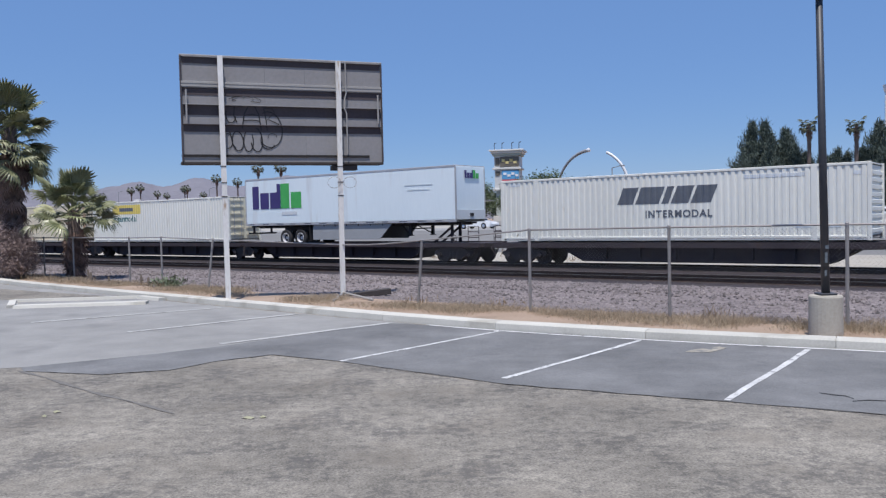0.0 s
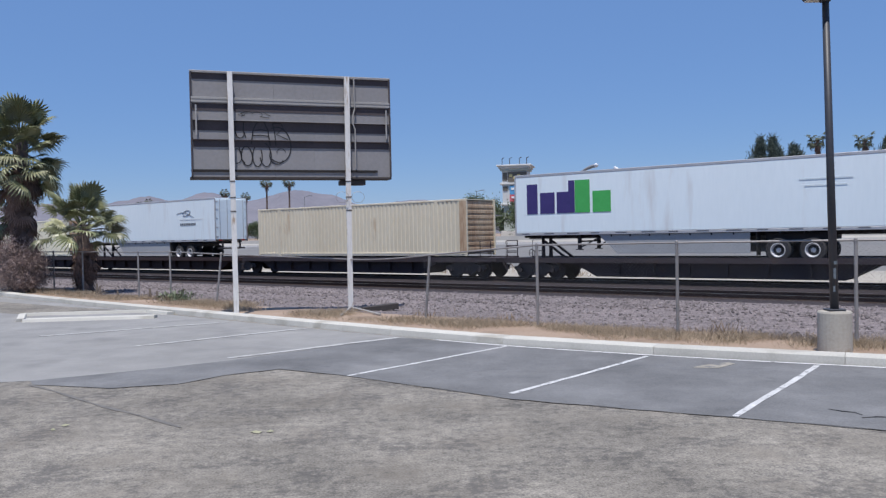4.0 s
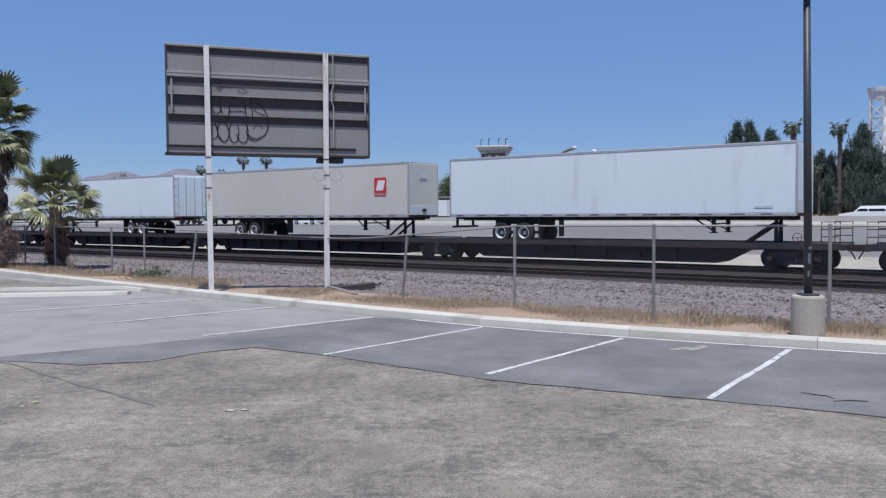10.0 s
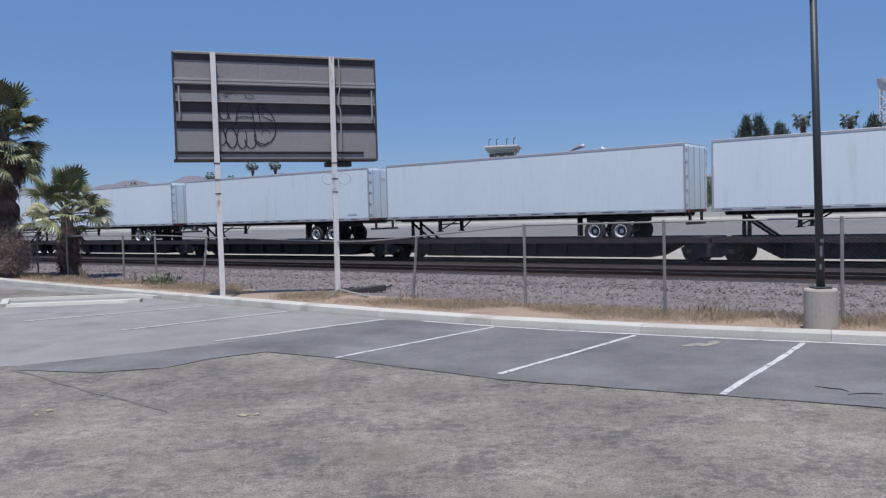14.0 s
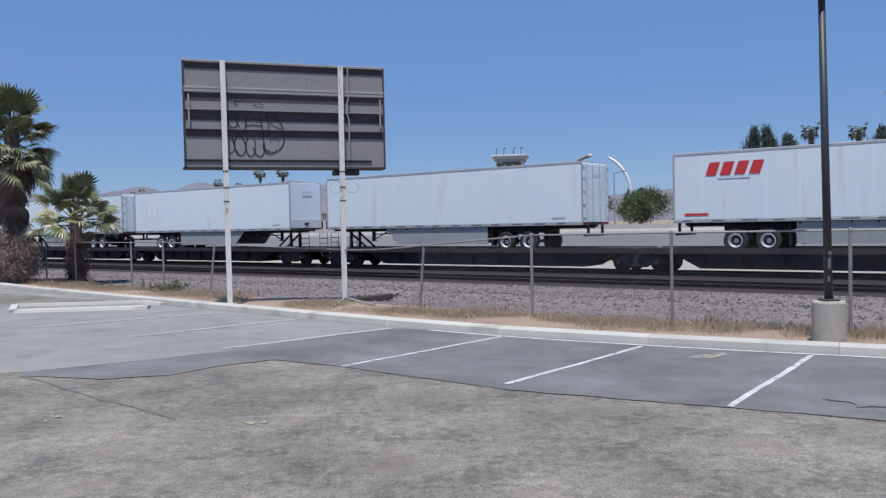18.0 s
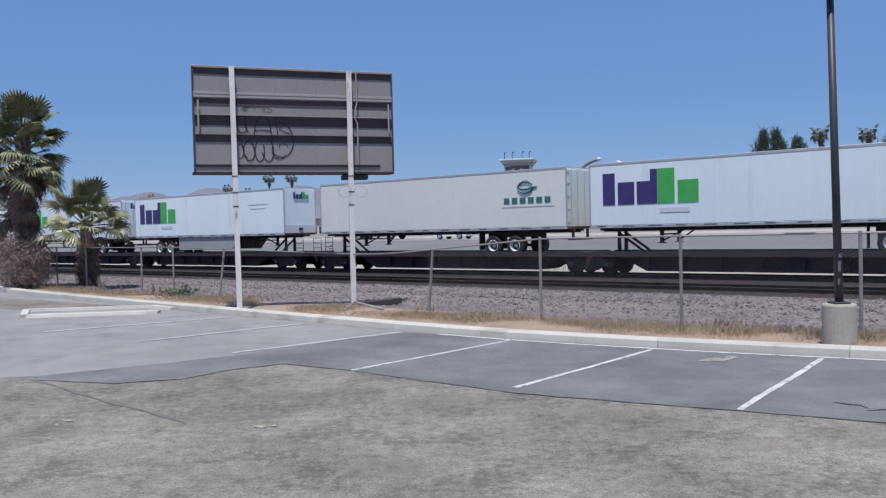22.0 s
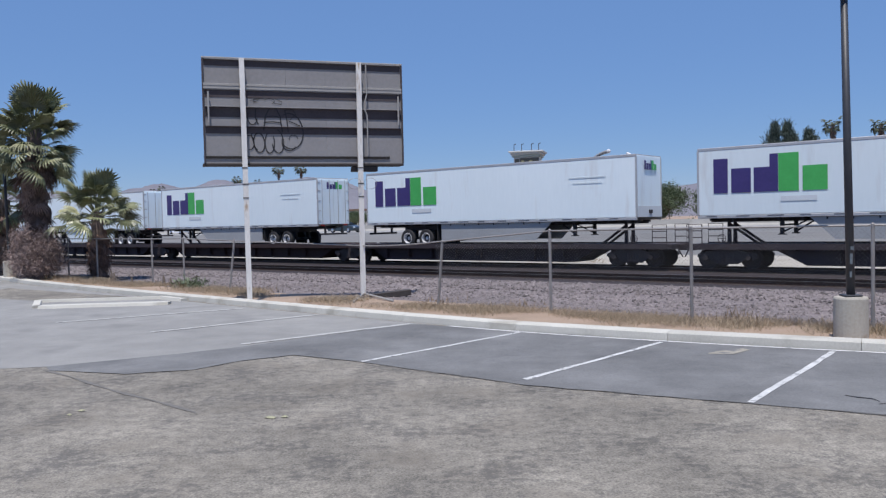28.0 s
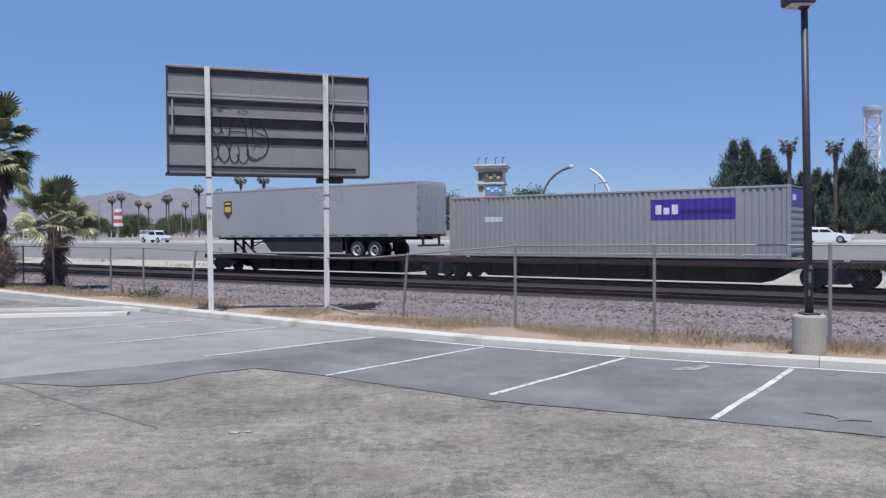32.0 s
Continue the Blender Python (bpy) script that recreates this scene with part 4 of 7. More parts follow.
def block(parent, x0, x1, z0, z1, mat, y, label, name="marking", slant=0.0, end=False, thick=0.004):
    """A flat coloured shape on the near side, or on the leading end."""
    bm = bmesh.new()
    if end:
        box(bm, y, y + thick, x0, x1, z0, z1)
    else:
        s = slant * (z1 - z0)
        prism(bm, [(x0, z0), (x1, z0), (x1 + s, z1), (x0 + s, z1)], y - thick, y)
    return part(name, bm, mat, parent, label)


def two_tone_mark(ob, x, z, h, y, second, sub=True, end=False):
    """Plain solid blocks in two colours, in place of a trade mark, and a pale bar under them."""
    lb = "solid block of a two-colour trade mark"
    for x0, x1, tall, mat in ((0.0, 0.42, 1.0, M_PURPLE), (0.52, 1.08, 0.7, M_PURPLE), (1.16, 1.6, 0.7, M_PURPLE), (1.6, 1.83, 1.06, M_PURPLE), (1.84, 2.38, 1.06, second), (2.48, 3.12, 0.68, second)):
        block(ob, x + x0 * h, x + x1 * h, z, z + h * tall, mat, y, lb, "logo_block", end=end)
    if sub:
        block(ob, x + 1.9 * h, x + 2.85 * h, z - 0.28 * h, z - 0.14 * h, M_GREYV, y, "pale grey bar under the trade mark", "logo_bar", end=end)


def trailer(a, length=16.15, tandem="L", skin=None, label="white road trailer on a flat car", skirt=None, mark=None, posts=0, single=False, top=4.95, low=2.05, setback=3.6):
    """A road trailer whose leading end stands a metres up the line at 0 s."""
    skin = skin or M_WHITE
    ob = thing("semi_trailer", label, "trailer", "trailers on the train")
    z0, z1, hx = low - 0.98, top - 0.98, length / 2
    bm = bmesh.new()
    box(bm, -hx + 0.03, hx - 0.03, -HALF + 0.01, HALF - 0.01, z0 + 0.12, z1 - 0.04, 0.03)
    part("body", bm, skin, ob)
    bm = bmesh.new()
    box(bm, -hx + 0.04, hx - 0.04, -HALF + 0.02, HALF - 0.02, z1 - 0.039, z1, 0.012)
    part("roof", bm, M_RAILALU, ob)
    for s in (-1, 1):
        y0, y1 = sorted((s * HALF, s * (HALF - 0.05)))
        bm = bmesh.new()
        box(bm, -hx + 0.02, hx - 0.02, y0, y1, z0, z0 + 0.118, 0.01)
        part("bottom_rail", bm, M_RAILALU, ob)
        bm = bmesh.new()
        for k in range(int(length / 1.22)):
            x = -hx + 0.4 + 1.22 * k
            box(bm, x, x + 0.42 + 0.1 * (k % 3), y0 - 0.003, y0 + 0.02, z0 + 0.055, z0 + 0.112)
        if s < 0:
            part("marker_strip", bm, M_DKGREYV, ob, "dashed dark reflector strip", kind="stuff")
        else:
            bm.free()
        bm = bmesh.new()
        box(bm, -hx + 0.02, hx - 0.02, y0, y1, z1 - 0.12, z1 - 0.005, 0.01)
        part("top_rail", bm, M_RAILALU, ob)
    for x in (-hx, hx):
        x0, x1 = sorted((x, x - math.copysign(0.09, x)))
        for y0 in (-HALF, HALF - 0.06):
            bm = bmesh.new()
            box(bm, x0, x1, y0, y0 + 0.06, z0 + 0.119, z1 - 0.121, 0.01)
            part("corner_post", bm, M_RAILALU, ob)
    for k in range(1, posts):
        bm = bmesh.new()
        x = -hx + length * k / posts
        box(bm, x - 0.025, x + 0.025, -HALF + 0.006, -HALF + 0.012, z0 + 0.12, z1 - 0.121)
        part("side_post", bm, skin, ob)
    # ends: doors with rods at the tail, a plain nose with sockets at the front
    tail = hx if tandem == "R" else -hx
    w = math.copysign(1, tail)
    for s in (-1, 1):
        bm = bmesh.new()
        x0, x1 = sorted((tail - w * 0.028, tail + w * 0.012))
        y0, y1 = sorted((s * 0.01, s * (HALF - 0.075)))
        box(bm, x0, x1, y0, y1, z0 + 0.12, z1 - 0.13, 0.008)
        door = part("door", bm, skin, ob)
        for yy in (s * 0.35, s * 0.95):
            bm = bmesh.new()
            tube(bm, (tail + w * 0.03, yy, z0 + 0.12), (tail + w * 0.03, yy, z1 - 0.13), 0.018, seg=6)
            part("lock_rod", bm, M_RAILALU, door)
        for zz in (0.3, 0.9, 1.5, 2.1, 2.6):
            bm = bmesh.new()
            box(bm, min(tail, tail + w * 0.03), max(tail, tail + w * 0.03), min(s * 1.08, s * 1.24), max(s * 1.08, s * 1.24), z0 + zz, z0 + zz + 0.05)
            part("hinge", bm, M_RAILALU, door)
    bm = bmesh.new()
    box(bm, tail - w * 0.1 if w > 0 else tail, tail if w > 0 else tail + 0.1, -1.1, 1.1, 0.55, 0.65, 0.01)
    for yy in (-0.7, 0.7):
        box(bm, min(tail - w * 0.1, tail), max(tail - w * 0.1, tail), yy - 0.05, yy + 0.05, 0.65, z0)
    part("bumper_guard", bm, M_UNDER, ob)
    for s in (-1, 1):
        bm = bmesh.new()
        box(bm, min(tail, tail + w * 0.02), max(tail, tail + w * 0.02), min(s * 0.8, s * 1.05), max(s * 0.8, s * 1.05), z0 + 0.03, z0 + 0.1)
        part("tail_light", bm, M_TAIL, ob)
    nose = -tail
    bm = bmesh.new()
    x0, x1 = sorted((nose, nose - w * 0.012))
    box(bm, x0, x1, -HALF + 0.08, HALF - 0.08, z0 + 0.13, z0 + 0.62, 0.004)
    part("nose_plate", bm, M_GREYV, ob)
    bm = bmesh.new()
    box(bm, x0 - (0.05 if w > 0 else 0), x1 + (0.05 if w < 0 else 0), -0.15, 0.15, z0 + 0.3, z0 + 0.45)
    part("hose_box", bm, M_UNDER, ob)
    # underneath
    bm = bmesh.new()
    for y in (-0.45, 0.45):
        box(bm, -hx + 0.3, hx - 0.3, y - 0.06, y + 0.06, z0 - 0.16, z0, 0)
    for k in range(int(length / 0.9)):
        box(bm, -hx + 0.5 + 0.9 * k, -hx + 0.56 + 0.9 * k, -HALF + 0.06, HALF - 0.06, z0 - 0.1, z0 - 0.002)
    part("underframe", bm, M_UNDER, ob)
    tx = tail - w * (1.5 if single else setback)
    car = part("axle_carriage", shared("ax", m_axle_box), None, ob)
    car.matrix_basis = pose(tx, 0, -0.17) @ Matrix.Diagonal((0.55 if single else 1, 1, 1, 1))
    for dx in ((0,) if single else (-0.64, 0.64)):
        for s in (-1, 1):
            wh = part("tyre", shared("ty", m_tyre), None, ob)
            wh.matrix_basis = pose(tx + dx, s * 1.1, 0.33, 0, 0, 0 if s < 0 else 180)
            part("rim", shared("ri", m_rim), None, wh)
    for y0 in (-1.25, 0.75):
        bm = bmesh.new()
        box(bm, tx - w * 1.45 - 0.01, tx - w * 1.45 + 0.01, y0, y0 + 0.5, 0.12, z0)
        part("mud_flap", bm, M_TYRE, ob)
    lx = nose + w * (2.0 if single else 3.3)
    for s in (-1, 1):
        leg = part("landing_leg", shared("lg", m_landing), None, ob)
        leg.matrix_basis = pose(lx, s * 0.95, z0 - 1.07 + 0.28)
    bm = bmesh.new()
    tube(bm, (lx, -0.95, z0 - 0.3), (lx, 0.95, z0 - 0.3), 0.04, seg=6)
    tube(bm, (lx, -0.95, z0 - 0.6), (lx + w * 0.9, -0.6, z0 - 0.1), 0.035, seg=6)
    tube(bm, (lx, 0.95, z0 - 0.6), (lx + w * 0.9, 0.6, z0 - 0.1), 0.035, seg=6)
    part("landing_brace", bm, M_UNDER, ob)
    if skirt:
        for s in (-1, 1):
            bm = bmesh.new()
            x0, x1 = lx + w * 1.1, tx - w * 1.7
            prism(bm, [(x0, z0 - 0.01), (x1, z0 - 0.01), (x1, z0 - 0.86), (x0 + w * 0.9, z0 - 0.86)], s * 1.2 - 0.012, s * 1.2 + 0.012)
            part("side_skirt", bm, skirt, ob)
    if mark:
        mark(ob, hx, z0, z1)
    return rides(ob, a + hx, 0.98)


RIB = ((0.0, 0), (0.46, 0), (0.58, 1), (0.88, 1))       # the ribs' section: part of the pitch, and in or out


def ribbed(mark, hx, pitch=0.28, depth=0.03):
    """Lays a flat mark on the ribs of a container's near wall."""
    bm = bmesh.new()
    bm.from_mesh(mark.data)
    bm.transform(mark.matrix_basis)
    mark.matrix_basis = Matrix()
    xs = [v.co.x for v in bm.verts]
    k = math.floor((min(xs) + hx - 0.15) / pitch)
    while -hx + 0.15 + k * pitch < max(xs):
        for f, d in RIB:
            bmesh.ops.bisect_plane(bm, geom=bm.verts[:] + bm.edges[:] + bm.faces[:], plane_co=(-hx + 0.15 + (k + f) * pitch, 0, 0), plane_no=(1, 0, 0), dist=1e-5)
        k += 1
    for v in bm.verts:
        f = ((v.co.x + hx - 0.15) / pitch + 1e-5) % 1.0
        v.co.y += 0.012 + depth * (0 if f <= 0.46 else (f - 0.46) / 0.12 if f < 0.58 else 1 if f <= 0.88 else (1 - f) / 0.12)
    bm.to_mesh(mark.data)
    bm.free()


def corrugated(bm, x0, x1, y, z0, z1, pitch=0.28, depth=0.03, out=-1):
    """A wall of pressed ribs."""
    xs = []
    x = x0
    while x < x1 - 0.001:
        for f, d in RIB:
            if x + f * pitch < x1:
                xs.append((x + f * pitch, d))
        x += pitch
    xs.append((x1, 0))
    lo = [bm.verts.new((x, y - out * depth * d, z0)) for x, d in xs]
    hi = [bm.verts.new((x, y - out * depth * d, z1)) for x, d in xs]
    for i in range(len(xs) - 1):
        bm.faces.new((lo[i], lo[i + 1], hi[i + 1], hi[i]))


def container(a, paint, label, mark=None, tail_rust=None, ends="ribs", length=16.15, end_paint=None):
    """A corrugated steel container whose leading end stands a metres up the line at 0 s."""
    ob = thing("shipping_container", label, "container", "containers on the train")
    hx, h = length / 2, 2.9
    bm = bmesh.new()
    corrugated(bm, -hx + 0.15, hx - 0.15, -HALF + 0.012, 0.2, h - 0.1)
    part("near_wall", bm, paint, ob, "wall of vertical pressed ribs")
    bm = bmesh.new()
    corrugated(bm, -hx + 0.15, hx - 0.15, HALF - 0.012, 0.2, h - 0.1, out=1)
    part("far_wall", bm, paint, ob)
    bm = bmesh.new()
    box(bm, -hx + 0.05, hx - 0.05, -HALF + 0.06, HALF - 0.06, h - 0.06, h - 0.015)
    part("roof", bm, paint, ob)
    bm = bmesh.new()
    box(bm, -hx + 0.05, hx - 0.05, -HALF + 0.06, HALF - 0.06, 0.12, 0.19)
    part("floor_panel", bm, M_UNDER, ob)
    for s in (-1, 1):
        y0, y1 = sorted((s * HALF, s * (HALF - 0.06)))
        bm = bmesh.new()
        box(bm, -hx + 0.15, hx - 0.15, y0, y1, h - 0.1, h, 0.012)
        part("top_rail", bm, paint, ob)
        bm = bmesh.new()
        box(bm, -hx + 0.15, hx - 0.15, y0, y1, 0.1, 0.2, 0.012)
        part("bottom_rail", bm, paint, ob)
        bm = bmesh.new()
        box(bm, -hx + 0.15, hx - 0.15, y0 + 0.02, y1 - 0.01, 0.02, 0.06, 0.008)
        for k in range(6):
            xx = -hx + 0.3 + (length - 0.8) * k / 5
            box(bm, xx, xx + 0.12, y0 + 0.02, y1 - 0.01, 0.06, 0.1)
        part("under_rail", bm, M_RAILALU if paint is M_BOXGREY else paint, ob)
    for x in (-hx, hx, -hx + 1.85, hx - 1.85):
        for s in (-1, 1):
            y0, y1 = sorted((s * (HALF + 0.002), s * (HALF - 0.12)))
            w = 0.15 if abs(x) > hx - 0.1 else 0.24
            x0 = x if x < 0 else x - w
            bm = bmesh.new()
            box(bm, x0, x0 + w, y0, y1, 0.0, h + 0.004, 0.012)
            part("corner_post" if abs(x) > hx - 0.1 else "lift_post", bm, paint, ob)
    ep = end_paint or paint
    for w in (-1, 1):
        x = w * (hx - 0.05)
        bm = bmesh.new()
        if (ends == "ribs") == (w > 0):
            step = (h - 0.45) / 9
            front = [(x - w * 0.05, 0.15)]
            for i in range(9):
                z = 0.25 + step * i
                front += [(x - w * 0.05, z), (x, z + 0.03), (x, z + 0.16), (x - w * 0.05, z + 0.19)]
            front += [(x - w * 0.05, h - 0.1), (x - w * 0.08, h - 0.1), (x - w * 0.08, 0.15)]
            prism(bm, front, -HALF + 0.121, HALF - 0.121)
            part("front_wall", bm, ep, ob, "end wall with level ribs")
        else:
            for s in (-1, 1):
                bm2 = bmesh.new()
                box(bm2, min(x - w * 0.06, x), max(x - w * 0.06, x), min(s * 0.01, s * (HALF - 0.125)), max(s * 0.01, s * (HALF - 0.125)), 0.15, h - 0.1, 0.01)
                d = part("door", bm2, ep, ob)
                bm2 = bmesh.new()
                for yy in (s * 0.3, s * 0.85):
                    tube(bm2, (x + w * 0.03, yy, 0.15), (x + w * 0.03, yy, h - 0.1), 0.022, seg=6)
                part("lock_rod", bm2, M_RAILALU, d)
                bm2 = bmesh.new()
                for zz in (0.4, 0.85, 1.3, 1.75, 2.2, 2.6):
                    box(bm2, min(x, x + w * 0.04), max(x, x + w * 0.04), min(s * 0.15, s * 1.1), max(s * 0.15, s * 1.1), zz, zz + 0.09)
                part("door_bars", bm2, ep, d)
            bm.free()
    if tail_rust:
        bm = bmesh.new()
        box(bm, hx - 0.45, hx - 0.02, -HALF - 0.006, -HALF + 0.002, 0.2, h - 0.1)
        part("rusty_panel", bm, tail_rust, ob, "rust-streaked panel by the end post")
    if mark:
        mark(ob, hx, 0.0, h)
        for m in list(ob.children):
            if m.name.split(".")[0] in ("logo_block", "logo_plate", "logo_bar", "caption", "caption_bar") and min(v.co.x for v in m.data.vertices) < hx - 0.2:
                ribbed(m, hx)
    return rides(ob, a + hx, 1.08)


SY = -HALF - 0.003


def mark_two_tone(second=None, sub=True, h=1.4, end=True):
    second = second or M_GREEN

    def put(ob, hx, z0, z1):
        two_tone_mark(ob, -hx + 0.7, z1 - 1.88, h, SY, second, sub)
        if end:
            two_tone_mark(ob, -0.55, z1 - 0.66, 0.4, hx + 0.013, second, False, end=True)
        block(ob, hx - 3.4, hx - 1.5, z1 - 0.94, z1 - 0.89, M_FAINTV, SY, "faint grey bar", "caption_bar")
        block(ob, hx - 3.2, hx - 1.7, z1 - 1.19, z1 - 1.15, M_FAINTV, SY, "faint grey bar", "caption_bar")
    return put


def mark_slate_letters(ob, hx, z0, z1):
    for x, w in ((-1.98, 0.72), (-1.14, 1.06), (0.04, 0.3), (0.46, 0.74), (1.32, 0.84)):
        block(ob, x, x + w, z1 - 1.32, z1 - 0.6, M_DKGREYV, SY - 0.001, "slanted slate block of a trade mark", "logo_block", slant=0.4)
    lettering("caption", "INTERMODAL", 0.42, M_DKGREYV, ob, pose(-0.7, SY - 0.004, z1 - 1.9, 90, 0, 0), "grey painted word", space=1.15)
    for x, w, z in ((hx - 4.6, 2.3, z1 - 0.42), (hx - 2.7, 0.7, 0.5), (hx - 1.6, 0.6, 0.5), (hx - 0.6, 0.25, z1 - 0.45), (-hx + 0.5, 0.6, z1 - 0.3)):
        block(ob, x, x + w, z, z + 0.13, M_GREYV, SY - 0.001, "small grey bar", "caption_bar")


def mark_yellow_plate(x):
    def put(ob, hx, z0, z1):
        block(ob, x - 0.2, x + 3.4, z1 - 0.9, z1 - 0.24, M_YELLOWV, SY - 0.001, "yellow plate of a trade mark", "logo_plate")
        block(ob, x + 0.75, x + 2.5, z1 - 0.7, z1 - 0.45, M_DKGREYV, SY - 0.006, "dark bar on a yellow plate", "logo_bar")
        lettering("caption", "Intermodal", 0.62, M_TEALV, ob, pose(x - 0.05, SY - 0.004, z1 - 1.42, 90, 0, 0), "dark green painted word", space=1.1)
        block(ob, -hx + 1.9, -hx + 3.1, z1 - 0.45, z1 - 0.36, M_GREYV, SY - 0.001, "small grey bar", "caption_bar")
        block(ob, 0.55, 1.1, 2.35, 2.75, M_YELLOWV, hx - 0.045, "small yellow plate", "logo_plate", end=True)
    return put


def mark_red_letters(mat, x, number=False):
    def put(ob, hx, z0, z1):
        for k in range(4):
            xx = x + 0.1 + k * 0.58
            block(ob, xx, xx + 0.42, z1 - 0.98, z1 - 0.45, mat, SY, "slanted block of a trade mark", "logo_block", slant=0.35)
        block(ob, x + 0.6, x + 1.9, z1 - 1.13, z1 - 1.05, M_GREYV, SY, "thin grey bar", "caption_bar")
        if number:
            bm = bmesh.new()
            lathe(bm, [(0.47, -0.004), (0.47, 0.0)], 28, (x + 1.65, SY, z0 + 0.5), "Y")
            disc = part("logo_disc", bm, M_MIDGREYV, ob, "grey round badge")
            lettering("badge_number", "25", 0.55, M_WHITEV, disc, pose(x + 1.32, SY - 0.009, z0 + 0.32, 90, 0, 0), "white number", shear=0.2)
        else:
            block(ob, -hx + 0.5, -hx + 1.5, z0 + 0.3, z0 + 0.4, M_REDV, SY, "small red bar", "caption_bar")
    return put


def mark_oval(x):
    def put(ob, hx, z0, z1):
        bm = bmesh.new()
        pipe(bm, [(x + 0.85 + 0.42 * math.cos(a), SY, z1 - 0.95 + 0.17 * math.sin(a) + 0.06 * math.cos(a)) for a in [i * math.pi / 12 for i in range(25)]], 0.022, 4)
        pipe(bm, [(x - 0.3 + 0.16 * i, SY, z1 - 0.98 + 0.18 * math.sin(i * 0.28) - 0.02 * i) for i in range(13)], 0.016, 4)
        part("logo_swirl", bm, M_DKGREYV, ob, "dark oval swirl mark")
        for z, w, h, mt in ((z1 - 1.42, 2.6, 0.07, M_GREYV), (z1 - 1.8, 1.9, 0.17, M_DKGREYV)):
            for i in range(int(w / 0.2)):
                block(ob, x + 0.1 + i * 0.2, x + 0.1 + i * 0.2 + 0.15, z, z + h, mt, SY, "short bar in place of small writing", "caption_bar")
    return put


def mark_teal(ob, hx, z0, z1):
    x = hx - 3.5
    bm = bmesh.new()
    pipe(bm, [(x + 1.25 + 0.42 * math.cos(a), SY, z1 - 0.85 + 0.27 * math.sin(a)) for a in [0.5 + i * 0.25 for i in range(23)]], 0.05, 4)
    pipe(bm, [(x + 0.9 + 0.2 * i, SY, z1 - 0.9 - 0.05 * math.sin(i)) for i in range(6)], 0.04, 4)
    part("logo_swirl", bm, M_TEALV, ob, "teal open ring mark")
    for i in range(6):
        block(ob, x + i * 0.46, x + i * 0.46 + 0.32, z1 - 1.62, z1 - 1.34, M_TEALV, SY, "teal block of a trade mark", "logo_block")
    block(ob, x - 0.1, x + 2.8, z1 - 1.78, z1 - 1.74, M_GREYV, SY, "thin grey bar", "caption_bar")


def mark_red_square(ob, hx, z0, z1):
    x = hx - 2.35
    block(ob, x, x + 0.85, z1 - 1.6, z1 - 0.78, M_REDV, SY, "red square badge", "logo_plate")
    block(ob, x + 0.12, x + 0.62, z1 - 1.46, z1 - 0.93, M_WHITEV, SY - 0.005, "white shape on a red badge", "logo_block", slant=0.3)
    block(ob, x, x + 0.85, z1 - 1.75, z1 - 1.68, M_REDV, SY, "thin red bar", "caption_bar")
    block(ob, -0.4, 0.3, z1 - 0.75, z1 - 0.6, M_GREYV, hx + 0.013, "grey bar on the nose", "caption_bar", end=True)


def mark_end_badge(ob, hx, z0, z1):
    for i in range(3):
        block(ob, -0.55 + i * 0.34, -0.3 + i * 0.34, z1 - 0.75, z1 - 0.4, M_DKGREYV, hx + 0.013, "dark block of a trade mark", "logo_block", end=True)
    block(ob, -0.5, 0.4, z1 - 0.95, z1 - 0.85, M_REDV, hx + 0.013, "orange-red bar", "logo_bar", end=True)
    block(ob, -hx + 0.4, -hx + 1.0, z0 + 0.5, z0 + 0.62, M_GREYV, SY, "small grey bar", "caption_bar")


def mark_plain(ob, hx, z0, z1):
    block(ob, hx - 1.6, hx - 0.9, z0 + 0.33, z0 + 0.42, M_GREYV, SY, "small grey bar", "caption_bar")
    block(ob, -0.3, 0.5, z1 - 0.7, z1 - 0.55, M_GREYV, hx + 0.014, "grey bar on the end", "caption_bar", end=True)


def mark_shield(ob, hx, z0, z1):
    x = -hx + 1.1
    bm = bmesh.new()
    prism(bm, [(x, z1 - 0.65), (x + 0.75, z1 - 0.65), (x + 0.75, z1 - 1.4), (x + 0.38, z1 - 1.75), (x, z1 - 1.4)], SY - 0.004, SY)
    part("logo_shield", bm, M_BROWNV, ob, "brown and gold shield mark")
    block(ob, x + 0.1, x + 0.65, z1 - 1.32, z1 - 1.0, M_YELLOWV, SY - 0.006, "gold block on a brown shield", "logo_block")
    block(ob, x + 0.1, x + 0.65, z1 - 0.86, z1 - 0.75, M_YELLOWV, SY - 0.006, "gold block on a brown shield", "logo_block")


def mark_violet(ob, hx, z0, z1):
    block(ob, 2.45, 6.15, z1 - 1.28, z1 - 0.42, M_BLUEV, SY - 0.001, "violet-blue plate of a trade mark", "logo_plate")
    for k, (w, h) in enumerate(((0.26, 0.4), (0.26, 0.28), (0.26, 0.4))):
        block(ob, 2.65 + k * 0.36, 2.65 + k * 0.36 + w, z1 - 1.05, z1 - 1.05 + h, M_WHITEV, SY - 0.006, "white block on a violet plate", "logo_block")
    block(ob, 3.75, 5.9, z1 - 1.02, z1 - 0.86, M_PURPLE, SY - 0.006, "dark bar on a violet plate", "logo_bar")
    block(ob, -1.15, 1.15, 2.12, 2.74, M_BLUEV, hx - 0.045, "violet-blue plate on the end", "logo_plate", end=True)
    block(ob, -0.85, -0.3, 2.32, 2.55, M_WHITEV, hx - 0.04, "white block on a violet plate", "logo_block", end=True)
    block(ob, -hx + 1.9, -hx + 3.1, 1.65, 1.9, M_GREYV, SY - 0.001, "faded grey mark", "caption_bar")


W_LAB = "white road trailer riding on a flat car"
LOADS = []


def load(kind, a, length=16.15, nose=None):
    LOADS.append((a, length, nose))


